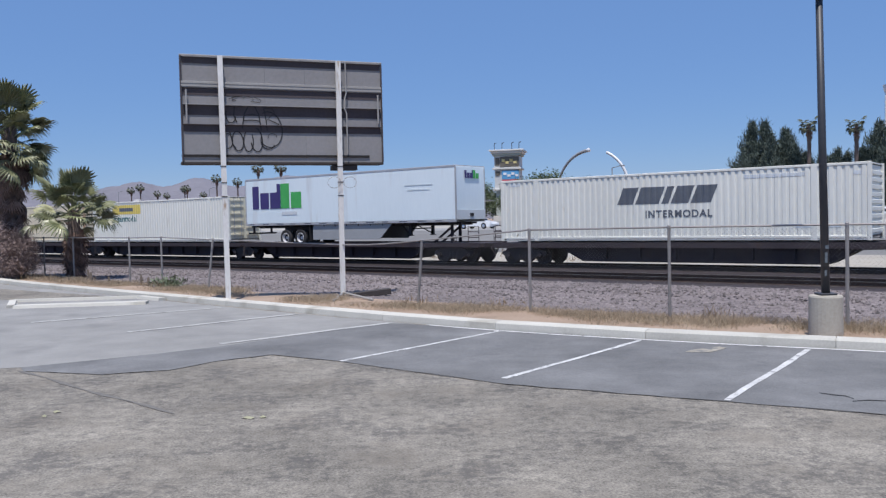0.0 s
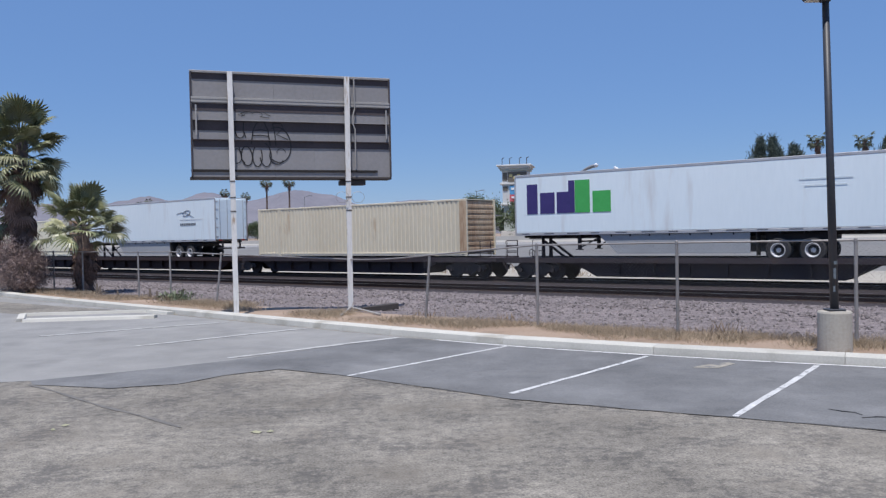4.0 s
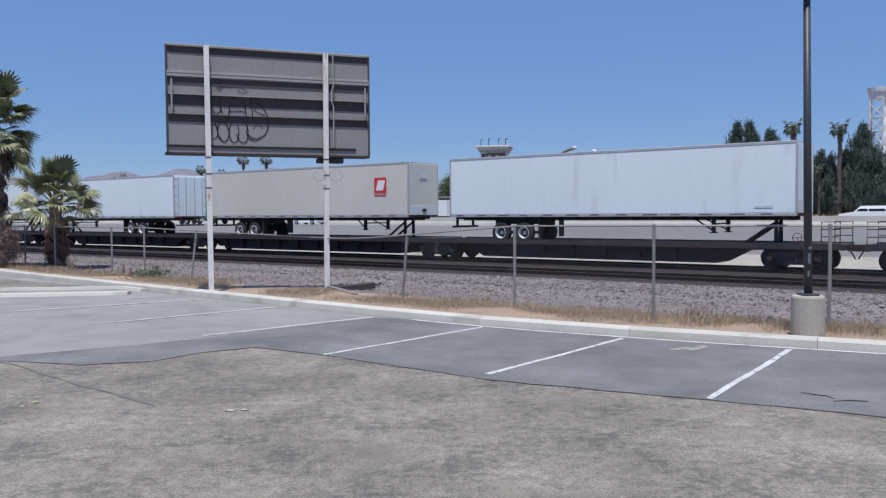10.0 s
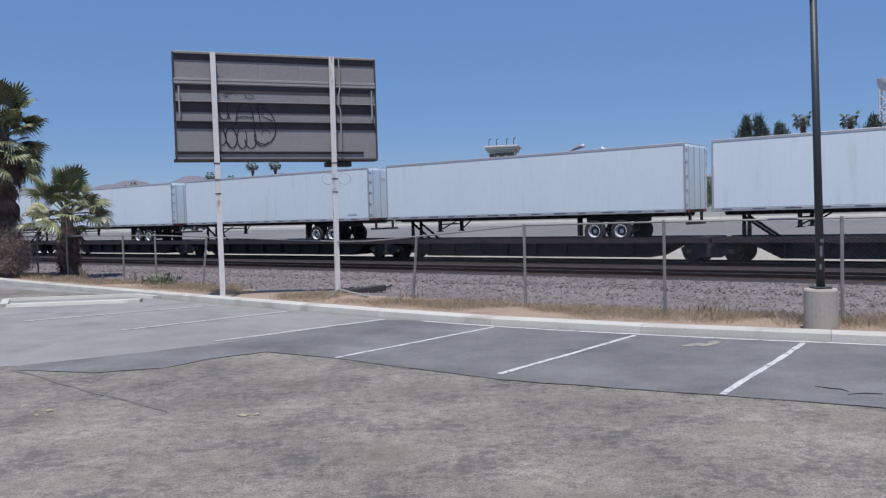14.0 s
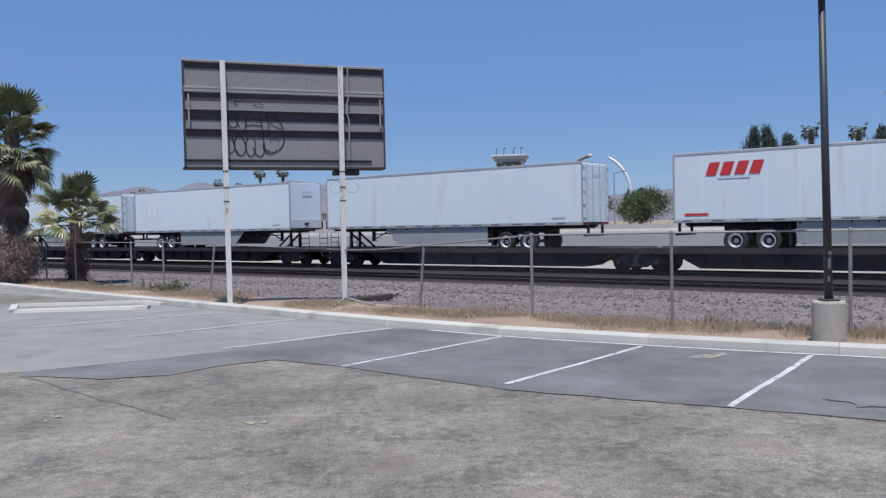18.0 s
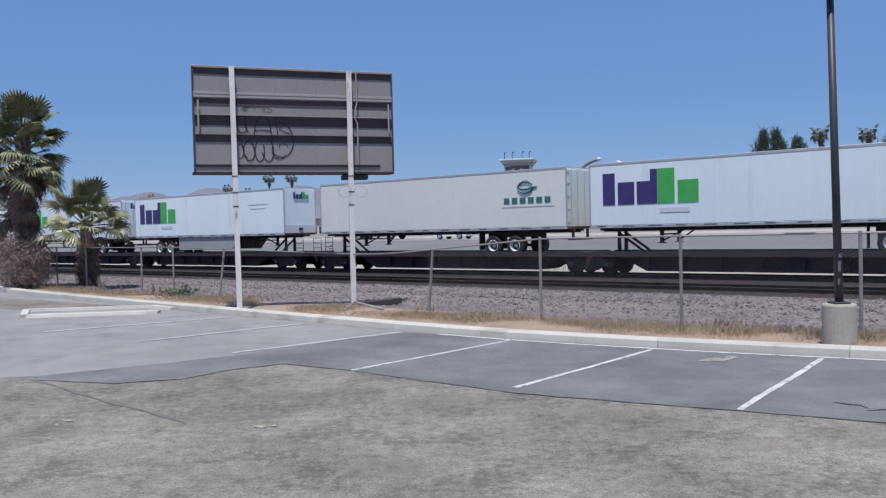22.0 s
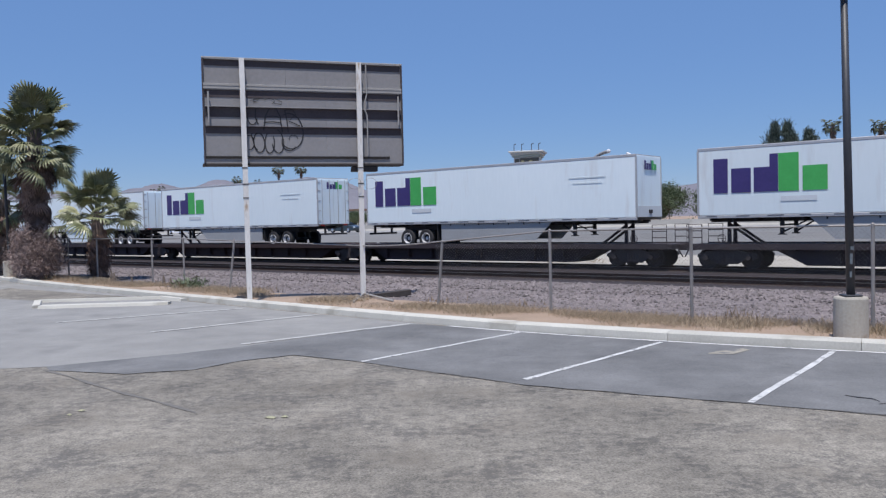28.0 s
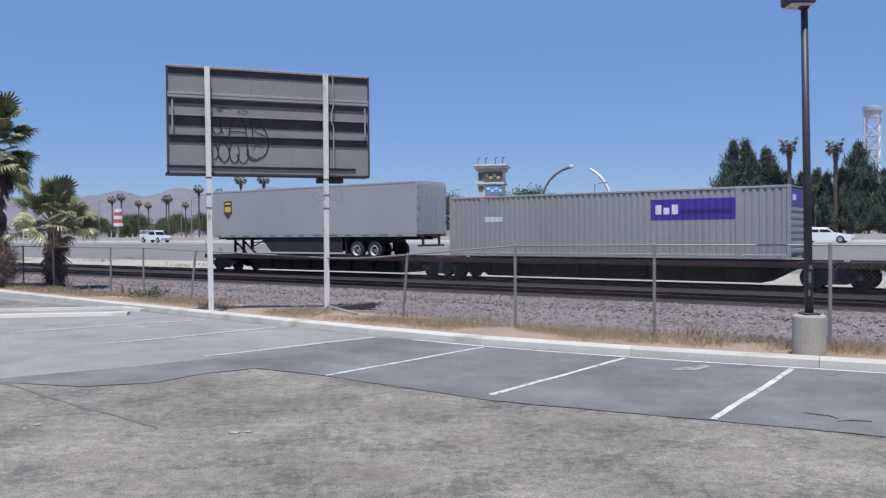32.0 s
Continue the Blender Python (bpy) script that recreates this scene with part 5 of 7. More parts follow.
def add_trailer(a, tandem, label, **kw):
    a, length = a - 0.12, kw.pop("length", 16.15) + 0.24
    trailer(a, length, tandem, label=label, **kw)
    load("t", a, length, tandem)


def add_box(a, paint, label, **kw):
    container(a, paint, label, **kw)
    load("c", a)


TT = "white road trailer with a purple and green trade mark"
add_box(5.73, M_BOXWHITE, "off-white ribbed container with slate slanted lettering blocks", mark=mark_slate_letters)
add_trailer(24.68, "L", TT, skirt=M_SKIRTGREY, mark=mark_two_tone(), setback=4.2)
add_box(42.63, M_BOXWHITE, "white ribbed container with a yellow plate", mark=mark_yellow_plate(-5.25), ends="doors", end_paint=M_BOXCREAM)
add_box(59.86, M_BOXTAN, "tan ribbed container with a rust-streaked end", tail_rust=M_BOXRUST)
add_box(77.24, M_BOXWHITE, "white ribbed container with a yellow plate", mark=mark_yellow_plate(1.8), ends="ribs")
add_trailer(94.33, "R", TT, skirt=M_SKIRTGREY, mark=mark_two_tone(sub=False))
add_box(113.49, M_BOXTAN, "tan ribbed container with a rusty end", tail_rust=M_BOXRUST, end_paint=M_BOXRUST)
add_trailer(134.09, "R", "white road trailer with a dark oval swirl mark", skirt=M_SKIRTGREY, mark=mark_oval(4.2))
add_box(153.12, M_BOXCREAM, "cream ribbed container with rusty end doors", ends="doors", end_paint=M_BOXRUST)
add_trailer(172.14, "L", W_LAB, skirt=M_WHITE, mark=mark_plain)
add_trailer(192.68, "R", W_LAB, mark=None, posts=13)
add_trailer(211.42, "R", "white ribbed trailer with a dark oval swirl mark", skirt=M_SKIRTGREY, mark=mark_oval(-6.4), posts=14)
add_trailer(230.9, "L", W_LAB, mark=mark_plain)
add_trailer(249.93, "L", "pale grey road trailer with a red square badge", skin=M_GREYSKIN, mark=mark_red_square)
add_trailer(269.89, "R", W_LAB, mark=None, setback=4.5)
add_trailer(289.4, "L", "white ribbed road trailer on a flat car", mark=mark_plain, posts=14, setback=4.1)
add_trailer(307.52, "R", W_LAB)
add_trailer(324.99, "R", W_LAB)
add_trailer(342.65, "R", W_LAB, mark=mark_plain)
add_trailer(360.56, "R", W_LAB)
add_trailer(379.68, "L", W_LAB, mark=mark_plain)
add_trailer(398.57, "L", "white road trailer with slanted red lettering blocks", skirt=M_SKIRTGREY, mark=mark_red_letters(M_REDV, -6.9), posts=13, setback=3.2)
add_trailer(419.18, "R", W_LAB, skirt=M_SKIRTGREY, mark=mark_plain)
add_trailer(438.67, "L", W_LAB, skirt=M_SKIRTGREY, mark=mark_plain, posts=13)
add_trailer(456.74, "R", "white road trailer with slate slanted lettering blocks", skirt=M_SKIRTGREY, mark=mark_red_letters(M_MIDGREYV, 3.9, True))
add_trailer(474.54, "R", W_LAB, skirt=M_WHITE)
add_trailer(491.63, "R", TT, mark=mark_two_tone(), posts=14)
add_trailer(509.14, "R", "white ribbed trailer with a teal ring mark", skin=M_PALESKIN, mark=mark_teal, posts=14)
add_trailer(528.69, "L", TT, skirt=M_SKIRTGREY, mark=mark_two_tone())
add_trailer(546.86, "R", TT, mark=mark_two_tone(), posts=14)
add_trailer(564.23, "R", TT, skirt=M_SKIRTGREY, mark=mark_two_tone(), posts=14)
add_trailer(583.48, "L", TT, skirt=M_SKIRTGREY, mark=mark_two_tone())
add_trailer(601.08, "L", "white road trailer with a purple and red trade mark", skirt=M_SKIRTGREY, mark=mark_two_tone(M_REDV))
add_trailer(619.04, "R", TT, skirt=M_SKIRTGREY, mark=mark_two_tone())
add_trailer(638.12, "L", TT, skirt=M_SKIRTGREY, mark=mark_two_tone())
add_trailer(658.52, "R", TT, skirt=M_SKIRTGREY, mark=mark_two_tone())
add_trailer(677.24, "R", W_LAB, skirt=M_WHITE, setback=2.8)
add_trailer(696.4, "L", "short white road trailer with scuffed sides", length=8.2, single=True, mark=mark_end_badge)
add_box(717.02, M_BOXGREY, "grey ribbed container with a violet-blue plate", mark=mark_violet, ends="ribs")
add_trailer(735.37, "R", "silver-grey road trailer with a brown shield mark", skin=M_SILVER, skirt=M_UNDER, mark=mark_shield)

DOUBLE = {1, 6, 9, 12, 15, 20, 23, 28, 31, 34, 37}    # joints in front of these loads are couplings with two bogies
joints = [LOADS[0][0] - 1.1]
for (a, l, n), (a2, l2, n2) in zip(LOADS, LOADS[1:]):
    joints.append(715.5 if abs(a2 - 717.02) < 0.1 else (a2 + a + l) / 2 - 0.4)
joints.append(752.9)
for i, (a, l, nose) in enumerate(LOADS):
    mid = (joints[i] + joints[i + 1]) / 2
    hs = []
    if nose:
        x = mid - a - 1.0 if nose == "L" else mid - (a + l) + 1.0     # local x of the kingpin
        hs = [(x, -1 if nose == "L" else 1)]
    flat_car(joints[i], joints[i + 1], True, i in DOUBLE, (i + 1) in DOUBLE or i == len(LOADS) - 1, hs, M_CARRED if i in (7, 30, 35, 37, 38, 39) else M_CAR)

# ---- beyond the railway: the freeway ----
M_CONC = material("freeway_concrete", (0.211, 0.207, 0.198), (0.299, 0.295, 0.286), 0.15, 4, 0.85, bump=0.1, stretch=(1, 1, 1))
M_SHOULDER = material("shoulder_asphalt", (0.132, 0.13, 0.128), (0.198, 0.195, 0.189), 0.12, 5, 0.9, bump=0.15)
M_BARRIER = material("barrier_concrete", (0.352, 0.334, 0.308), (0.493, 0.475, 0.44), 0.6, 8, 0.85, vary=0.05)
for name, prof, mat, label in (("slope", [(37.6, -0.24), (41, -0.16), (45.0, -0.04)], M_PALEDIRT, "pale bare ground between railway and freeway"),
                               ("road_shoulder", [(45.0, -0.04), (50, 0.2), (56, 0.55), (59, 0.9), (68, 1.02)], M_SHOULDER, "grey asphalt shoulder of the freeway"),
                               ("road", [(68, 1.03), (85.4, 1.04)], M_CONC, "pale concrete lanes of a freeway"),
                               ("road_far", [(86.0, 1.04), (104, 1.05)], M_CONC, "pale concrete lanes of a freeway")):
    bm = bmesh.new()
    strip(bm, prof, -700, 1200)
    solid(name, bm, mat, label, "road", kind="structure")
barrier = thing("median_barrier", "pale concrete median barrier of the freeway", "barrier", kind="structure")
bm = bmesh.new()
prism(bm, [(-0.3, 0.0), (-0.28, 0.08), (-0.14, 0.28), (-0.09, 0.82), (0.09, 0.82), (0.14, 0.28), (0.28, 0.08), (0.3, 0.0)], -3.04, 3.04)
seg = finish(bm, "barrier_block", M_BARRIER)
for i in range(70):
    ob = part("barrier_block", seg, None, barrier)
    ob.matrix_basis = Matrix.Translation(at(-60 + i * 6.1, 85.7, 1.0)) @ pose(0, 0, 0, 0, 0, TURN + 90)
for n in (71.6, 75.2, 78.8, 82.4):
    bm = bmesh.new()
    for i in range(60):
        u0 = -40 + i * 7.0
        strip(bm, [(n - 0.06, 1.046), (n + 0.06, 1.046)], u0, u0 + 3.0)
    solid("lane_line", bm, M_PAINT, "dashed white lane line on concrete", "road marking", "lane lines", kind="structure")

# ---- hills ----
# the bluish cast of distant haze is mixed into these two base colours
M_HILL = material("haze_tinted_hillside", (0.132, 0.13, 0.156), (0.205, 0.198, 0.225), 0.004, 0.03, 0.95, bump=0.5, depth=8)
RIDGE = [(-34, 95), (-30, 120), (-26, 128), (-23.5, 118), (-21.9, 138), (-20.4, 153), (-18.7, 136), (-16.6, 166), (-14.1, 134), (-10.6, 171), (-8.6, 155), (-6.1, 115), (-2.2, 129), (0.9, 110), (5, 90), (9.5, 88), (14, 104), (16.9, 117), (20, 96), (25, 82), (34, 60)]
bm = bmesh.new()
rows = []
for i in range(273):
    a = -34 + i * 0.25
    k = max(j for j in range(len(RIDGE) - 1) if RIDGE[j][0] <= a or j == 0)
    f = min(1, max(0, (a - RIDGE[k][0]) / (RIDGE[k + 1][0] - RIDGE[k][0])))
    f = f * f * (3 - 2 * f)
    h = RIDGE[k][1] * (1 - f) + RIDGE[k + 1][1] * f
    row = []
    for j, (d, s) in enumerate(((2300, 0.0), (2480, 0.3), (2650, 0.52), (2820, 0.78), (3000, 1.0), (3300, 0.6))):
        z = h * s * (1 + (0.25 * noise.noise((a * 0.5, j * 0.8, 1.0)) + 0.1 * noise.noise((a * 2.2, j * 2.0, 4.0)) if 0 < j < 4 else 0.02 * noise.noise((a * 3.0, 0, 0))))
        row.append(bm.verts.new((d * math.sin(radians(a)), d * math.cos(radians(a)), 1 + z)))
    rows.append(row)
for a, b in zip(rows, rows[1:]):
    for j in range(5):
        bm.faces.new((a[j], b[j], b[j + 1], a[j + 1]))
bmesh.ops.recalc_face_normals(bm, faces=bm.faces[:])
solid("backdrop_hills", bm, M_HILL, "bare purple-brown hills in summer haze", "hills", kind="structure", smooth=True)

# ---- buildings along the freeway ----
M_STUCCO = material("cream_stucco", (0.52, 0.52, 0.5), (0.66, 0.66, 0.64), 0.4, 6, 0.85)
M_STUCCO2 = material("pale_green_stucco", (0.36, 0.41, 0.38), (0.46, 0.5, 0.47), 0.4, 6, 0.85)
M_GOLD = material("gold_sign_letters", (0.55, 0.44, 0.16), (0.72, 0.6, 0.28), 1, 8, 0.5)
M_SIGNBLUE = material("blue_sign_panel", (0.09, 0.3, 0.55), (0.14, 0.4, 0.66), 0.8, 6, 0.4)
M_SIGNRED = material("red_sign_panel", (0.5, 0.08, 0.1), (0.62, 0.14, 0.16), 0.8, 6, 0.5)
M_DKSIGN = material("dark_sign_panel", (0.1, 0.09, 0.07), (0.17, 0.15, 0.12), 1, 8, 0.6)
M_ARCHW = material("white_arch_steel", (0.6, 0.61, 0.63), (0.74, 0.75, 0.77), 0.5, 6, 0.4)
M_ARCHG = material("grey_arch_steel", (0.2, 0.21, 0.23), (0.3, 0.31, 0.33), 0.5, 6, 0.5)


def place(u, n, z=1.0):
    return Matrix.Translation(at(u, n, z)) @ pose(0, 0, 0, 0, 0, TURN)


tower = thing("sign_tower", "stepped pale stucco sign tower with coloured panels", "tower", m=place(82.4, 128) @ pose(0, 0, 0, 0, 0, 25))
for name, w, z0, z1, mt in (("plinth", 2.6, 0, 1.6, M_STUCCO), ("shaft", 2.1, 1.6, 6.2, M_STUCCO2), ("ledge", 2.6, 6.2, 6.6, M_STUCCO), ("drum", 2.25, 6.6, 10.0, M_STUCCO), ("ledge", 2.6, 10.0, 10.35, M_STUCCO), ("drum", 2.3, 10.35, 12.5, M_STUCCO), ("cornice", 2.6, 12.5, 12.9, M_STUCCO2), ("cornice", 2.85, 12.9, 13.3, M_STUCCO), ("parapet", 3.15, 13.3, 13.6, M_STUCCO)):
    bm = bmesh.new()
    box(bm, -w, w, -w, w, z0, z1, 0.05)
    part(name, bm, mt, tower)
for x0, x1, z0, z1, mt, lb in ((-1.2, 2.25, 10.5, 12.3, M_DKSIGN, "dark sign panel"), (-0.9, 2.2, 8.2, 9.8, M_SIGNBLUE, "blue sign panel"), (-0.9, 2.2, 6.8, 8.15, M_SIGNRED, "red sign panel")):
    bm = bmesh.new()
    box(bm, x0, x1, -2.46, -2.26, z0, z1, 0.02)
    pan = part("sign_panel", bm, mt, tower, lb)
    for i in range(4):
        bm = bmesh.new()
        zz = z0 + (z1 - z0) * (0.3 if i % 2 else 0.5)
        box(bm, x0 + 0.3 + 0.72 * i, x0 + 0.86 + 0.72 * i, -2.52, -2.465, zz, zz + (z1 - z0) * 0.26)
        part("sign_bar", bm, M_GOLD if mt is M_DKSIGN else M_WHITEV, pan)
for z0, z1 in ((10.7, 12.2), (8.9, 9.7)):
    bm = bmesh.new()
    box(bm, -2.1, -1.3, -2.36, -2.2, z0, z1, 0.02)
    part("louvre", bm, M_DKSIGN, tower, "dark louvre opening")
for x, y in ((-2.2, -2.4), (-0.8, -2.4), (1.0, -2.4), (2.3, -2.4)):
    bm = bmesh.new()
    tube(bm, (x, y, 13.6), (x, y, 14.75), 0.06, seg=6)
    tube(bm, (x, y, 14.75), (x + 0.4, y - 0.4, 14.85), 0.07, seg=6)
    part("roof_lamp", bm, M_DARKSTEEL, tower)

arch = thing("steel_arch", "tall thin white steel arch with a gap at its crown", "arch", m=place(67.9, 133))
for a0, a1, r0, r1, mt in ((180, 96, 0.17, 0.32, M_ARCHG), (66, 0, 0.24, 0.3, M_ARCHW)):
    bm = bmesh.new()
    pts, rs = [], []
    for i in range(25):
        a = radians(a0 + (a1 - a0) * i / 24)
        pts.append((7.0 * math.cos(a), 0, 5.8 + 7.2 * math.sin(a)))
        rs.append(r0 + (r1 - r0) * i / 24)
    pts, rs = ([(-7.0, 0, 0)] + pts, [r0] + rs) if a0 == 180 else (pts + [(7.0, 0, 0)], rs + [r1])
    pipe(bm, pts, rs, 8)
    part("arch_limb", bm, mt, arch, smooth=True)
bm = bmesh.new()
lathe(bm, [(0.1, -0.38), (0.34, -0.22), (0.4, 0.0), (0.34, 0.22), (0.1, 0.34)], 10, (-0.7, 0, 13.0))
part("crown_lamp", bm, M_ARCHW, arch, "pale lamp at the arch's crown")

mast = thing("lattice_mast", "white lattice mast with a flared drum on top", "mast", m=place(17.8, 118))
for sx in (-0.8, 0.8):
    for sy in (-0.8, 0.8):
        bm = bmesh.new()
        tube(bm, (sx, sy, 0), (sx, sy, 15.6), 0.12, seg=6)
        part("corner_leg", bm, M_ARCHW, mast)
for k in range(8):
    z = 1.0 + k * 1.75
    for s in (-1, 1):
        for p, q in (((-0.8, s * 0.8, z), (0.8, s * 0.8, z + 1.75)), ((0.8, s * 0.8, z), (-0.8, s * 0.8, z + 1.75)), ((s * 0.8, -0.8, z), (s * 0.8, 0.8, z + 1.75)), ((-0.8, s * 0.8, z), (0.8, s * 0.8, z))):
            bm = bmesh.new()
            tube(bm, p, q, 0.07, seg=5)
            part("cross_brace", bm, M_ARCHW, mast)
bm = bmesh.new()
lathe(bm, [(0.95, 15.55), (1.0, 15.9), (1.2, 16.5), (1.27, 17.0), (1.0, 17.05)], 20)
part("drum_head", bm, M_ARCHW, mast, smooth=False)

M_AWNRED = material("red_awning_cloth", (0.42, 0.09, 0.07), (0.55, 0.14, 0.1), 1, 8, 0.8)
tent = thing("striped_awning", "red and white striped awning roof on posts", "awning", m=place(98.0, 128))
for i in range(12):
    bm = bmesh.new()
    x0, x1 = -4.6 + i * 0.77, -4.6 + (i + 1) * 0.77
    t0, t1 = x0 * 0.72, x1 * 0.72
    v = [bm.verts.new(p) for p in ((x0, -2.2, 1.7), (x1, -2.2, 1.7), (t1, 0, 3.9), (t0, 0, 3.9), (x0, -2.2, 1.2), (x1, -2.2, 1.2))]
    bm.faces.new((v[0], v[1], v[2], v[3])), bm.faces.new((v[4], v[5], v[1], v[0]))
    bmesh.ops.solidify(bm, geom=bm.faces[:], thickness=0.04)
    part("awning_strip", bm, M_AWNRED if i % 2 else M_WHITEV, tent)
for x in (-4.4, 0, 4.4):
    bm = bmesh.new()
    box(bm, x - 0.15, x + 0.15, -2.1, -1.8, 0, 1.7)
    part("post", bm, M_STUCCO, tent)
bm = bmesh.new()
box(bm, -4.6, 4.6, -0.2, 2.5, 0, 1.8)
part("back_room", bm, M_STUCCO, tent)

canopy = thing("pump_canopy", "slanted blue canopy on yellow and grey posts", "canopy", m=place(57.6, 110))
bm = bmesh.new()
prism(bm, [(-3.2, 3.4), (3.2, 4.5), (3.2, 4.9), (-3.2, 3.8)], -1.5, 1.5)
part("roof", bm, material("navy_canopy_paint", (0.06, 0.08, 0.16), (0.09, 0.12, 0.22), 1, 8, 0.5), canopy)
for x, mt in ((-2.4, M_YELLOWV), (2.2, M_ARCHG)):
    bm = bmesh.new()
    box(bm, x - 0.16, x + 0.16, -0.16, 0.16, 0, 3.9)
    part("post", bm, mt, canopy)
ycan = thing("steel_canopy", "thin grey Y-shaped steel canopy", "canopy", m=place(85.3, 120))
bm = bmesh.new()
tube(bm, (0, 0, 0), (0, 0, 2.2), 0.2)
tube(bm, (0, 0, 2.0), (-2.0, 0, 4.2), 0.12)
tube(bm, (0, 0, 2.0), (2.0, 0, 4.2), 0.12)
part("stem", bm, M_ARCHG, ycan)
bm = bmesh.new()
box(bm, -5, 5, -1.5, 1.5, 4.2, 4.4)
part("roof", bm, M_ARCHG, ycan)

block_b = thing("office_building", "low dark-windowed office building behind trees", "building", m=place(50.5, 152))
bm = bmesh.new()
box(bm, -4.5, 4.5, -3, 3, 0, 7.0)
part("wall", bm, M_STUCCO2, block_b)
bm = bmesh.new()
box(bm, -4.7, 4.7, -3.2, 3.2, 7.0, 7.4)
part("roof", bm, M_STUCCO, block_b)
M_WINDOW = material("dark_window_glass", (0.02, 0.03, 0.035), (0.04, 0.05, 0.06), 1, 5, 0.15, bump=0)
for k in range(5):
    for z in (2.2, 4.9):
        bm = bmesh.new()
        box(bm, -4.0 + k * 1.65, -2.7 + k * 1.65, -3.04, -2.98, z, z + 1.3)
        part("window", bm, M_WINDOW, block_b)

pole_sign = thing("pylon_sign", "red and white striped roadside sign on a pole", "sign", m=place(190.6, 120))
bm = bmesh.new()
tube(bm, (0, 0, 0), (0, 0, 4), 0.25)
part("pole", bm, M_ARCHG, pole_sign)
for i in range(5):
    bm = bmesh.new()
    box(bm, -1.6 + 0.12 * i, 1.6 - 0.12 * i, -0.3, 0.3, 3.6 + i * 0.9, 4.45 + i * 0.9)
    part("sign_panel", bm, M_SIGNRED if i % 2 else M_WHITEV, pole_sign)
for u, n, h in ((196, 118, 10), (181, 132, 9), (150, 112, 9), (120, 110, 9), (52, 108, 8), (100, 140, 10)):
    lp = thing("road_light", "slim grey freeway light on a tall pole", "lamp post", "freeway lights", m=place(u, n))
    bm = bmesh.new()
    tube(bm, (0, 0, 0), (0, 0, h), 0.12, 0.08, seg=6)
    part("pole", bm, M_ARCHG, lp)
    bm = bmesh.new()
    tube(bm, (0, 0, h), (1.4, 0, h + 0.25), 0.06, seg=5)
    box(bm, 1.2, 1.9, -0.15, 0.15, h + 0.15, h + 0.3)
    part("lamp_arm", bm, M_ARCHG, lp)
low_b = thing("shop_building", "low pale roadside shop far behind the freeway", "building", "far shops", m=place(150, 150))
bm = bmesh.new()
box(bm, -9, 9, -4, 4, 0, 4.2)
part("wall", bm, M_STUCCO, low_b)
bm = bmesh.new()
box(bm, -9.3, 9.3, -4.4, 4.3, 4.2, 4.7)
part("roof", bm, material("brown_roof", (0.16, 0.1, 0.07), (0.26, 0.17, 0.12), 1, 6, 0.85), low_b)
for k in range(6):
    bm = bmesh.new()
    box(bm, -7.8 + k * 2.8, -6.0 + k * 2.8, -4.05, -3.98, 0.8, 2.6)
    part("window", bm, M_WINDOW, low_b)
for u, n in ((122, 160), (230, 150), (265, 140)):
    copy_thing(low_b, place(u, n))

# ---- plants ----
M_BARK = material("grey_brown_bark", (0.09, 0.07, 0.055), (0.19, 0.155, 0.125), 2, 12, 0.95, bump=0.6, stretch=(1, 1, 3))
M_PALMTRUNK = material("palm_trunk_fibre", (0.08, 0.06, 0.052), (0.18, 0.14, 0.12), 3, 18, 0.95, bump=0.7, stretch=(1, 1, 4))
M_PINE = island(material("blue_green_needles", (0.036, 0.056, 0.047), (0.105, 0.135, 0.11), 0.6, 6, 0.7, bump=0), 0.45)
M_LEAF = island(material("dusty_green_leaves", (0.052, 0.078, 0.036), (0.12, 0.158, 0.078), 0.6, 6, 0.65, bump=0), 0.45)
M_FROND = material("green_fan_frond", (0.088, 0.102, 0.047), (0.245, 0.252, 0.13), 2.5, 16, 0.4, bump=0.05, vary=0.4)
M_FRONDY = material("yellow_green_frond", (0.22, 0.23, 0.12), (0.38, 0.37, 0.22), 2.5, 16, 0.55, bump=0.05, vary=0.25)
M_DEAD = material("dead_brown_frond", (0.09, 0.058, 0.05), (0.25, 0.17, 0.135), 2.5, 14, 0.9, bump=0.1, vary=0.35)
M_TWIG = island(material("dry_purple_brown_twigs", (0.18, 0.132, 0.125), (0.38, 0.295, 0.27), 3, 18, 0.95, bump=0), 0.4)
M_STRAW = island(material("dry_straw_grass", (0.24, 0.185, 0.12), (0.43, 0.35, 0.255), 3, 18, 0.9, bump=0), 0.35)
M_WEED = island(material("dusty_green_weed", (0.1, 0.13, 0.08), (0.2, 0.23, 0.14), 3, 18, 0.85, bump=0), 0.3)
M_DARKWEED = island(material("dead_brown_weed", (0.18, 0.13, 0.08), (0.32, 0.235, 0.15), 3, 18, 0.9, bump=0), 0.35)


def leaves(rng, centres, per, spread, size, up=0.3, slim=0.35):
    """Small pointed leaves round each centre, each turned its own way."""
    count = len(centres) * per
    c = np.repeat(np.asarray(centres, float), per, axis=0)
    p = c + rng.normal(0, 1, (count, 3)) * np.asarray(spread)
    d = rng.normal(0, 1, (count, 3))
    d[:, 2] = np.abs(d[:, 2]) * 0.6 + up
    d /= np.linalg.norm(d, axis=1)[:, None]
    s = np.cross(d, rng.normal(0, 1, (count, 3)))
    s /= np.linalg.norm(s, axis=1)[:, None] + 1e-9
    l = size * rng.uniform(0.6, 1.4, (count, 1))
    v = np.stack([p, p + d * l * 0.45 + s * l * slim * 0.5, p + d * l, p + d * l * 0.45 - s * l * slim * 0.5], 1).reshape(-1, 3)
    f = np.arange(count * 4).reshape(-1, 4)
    return v, f


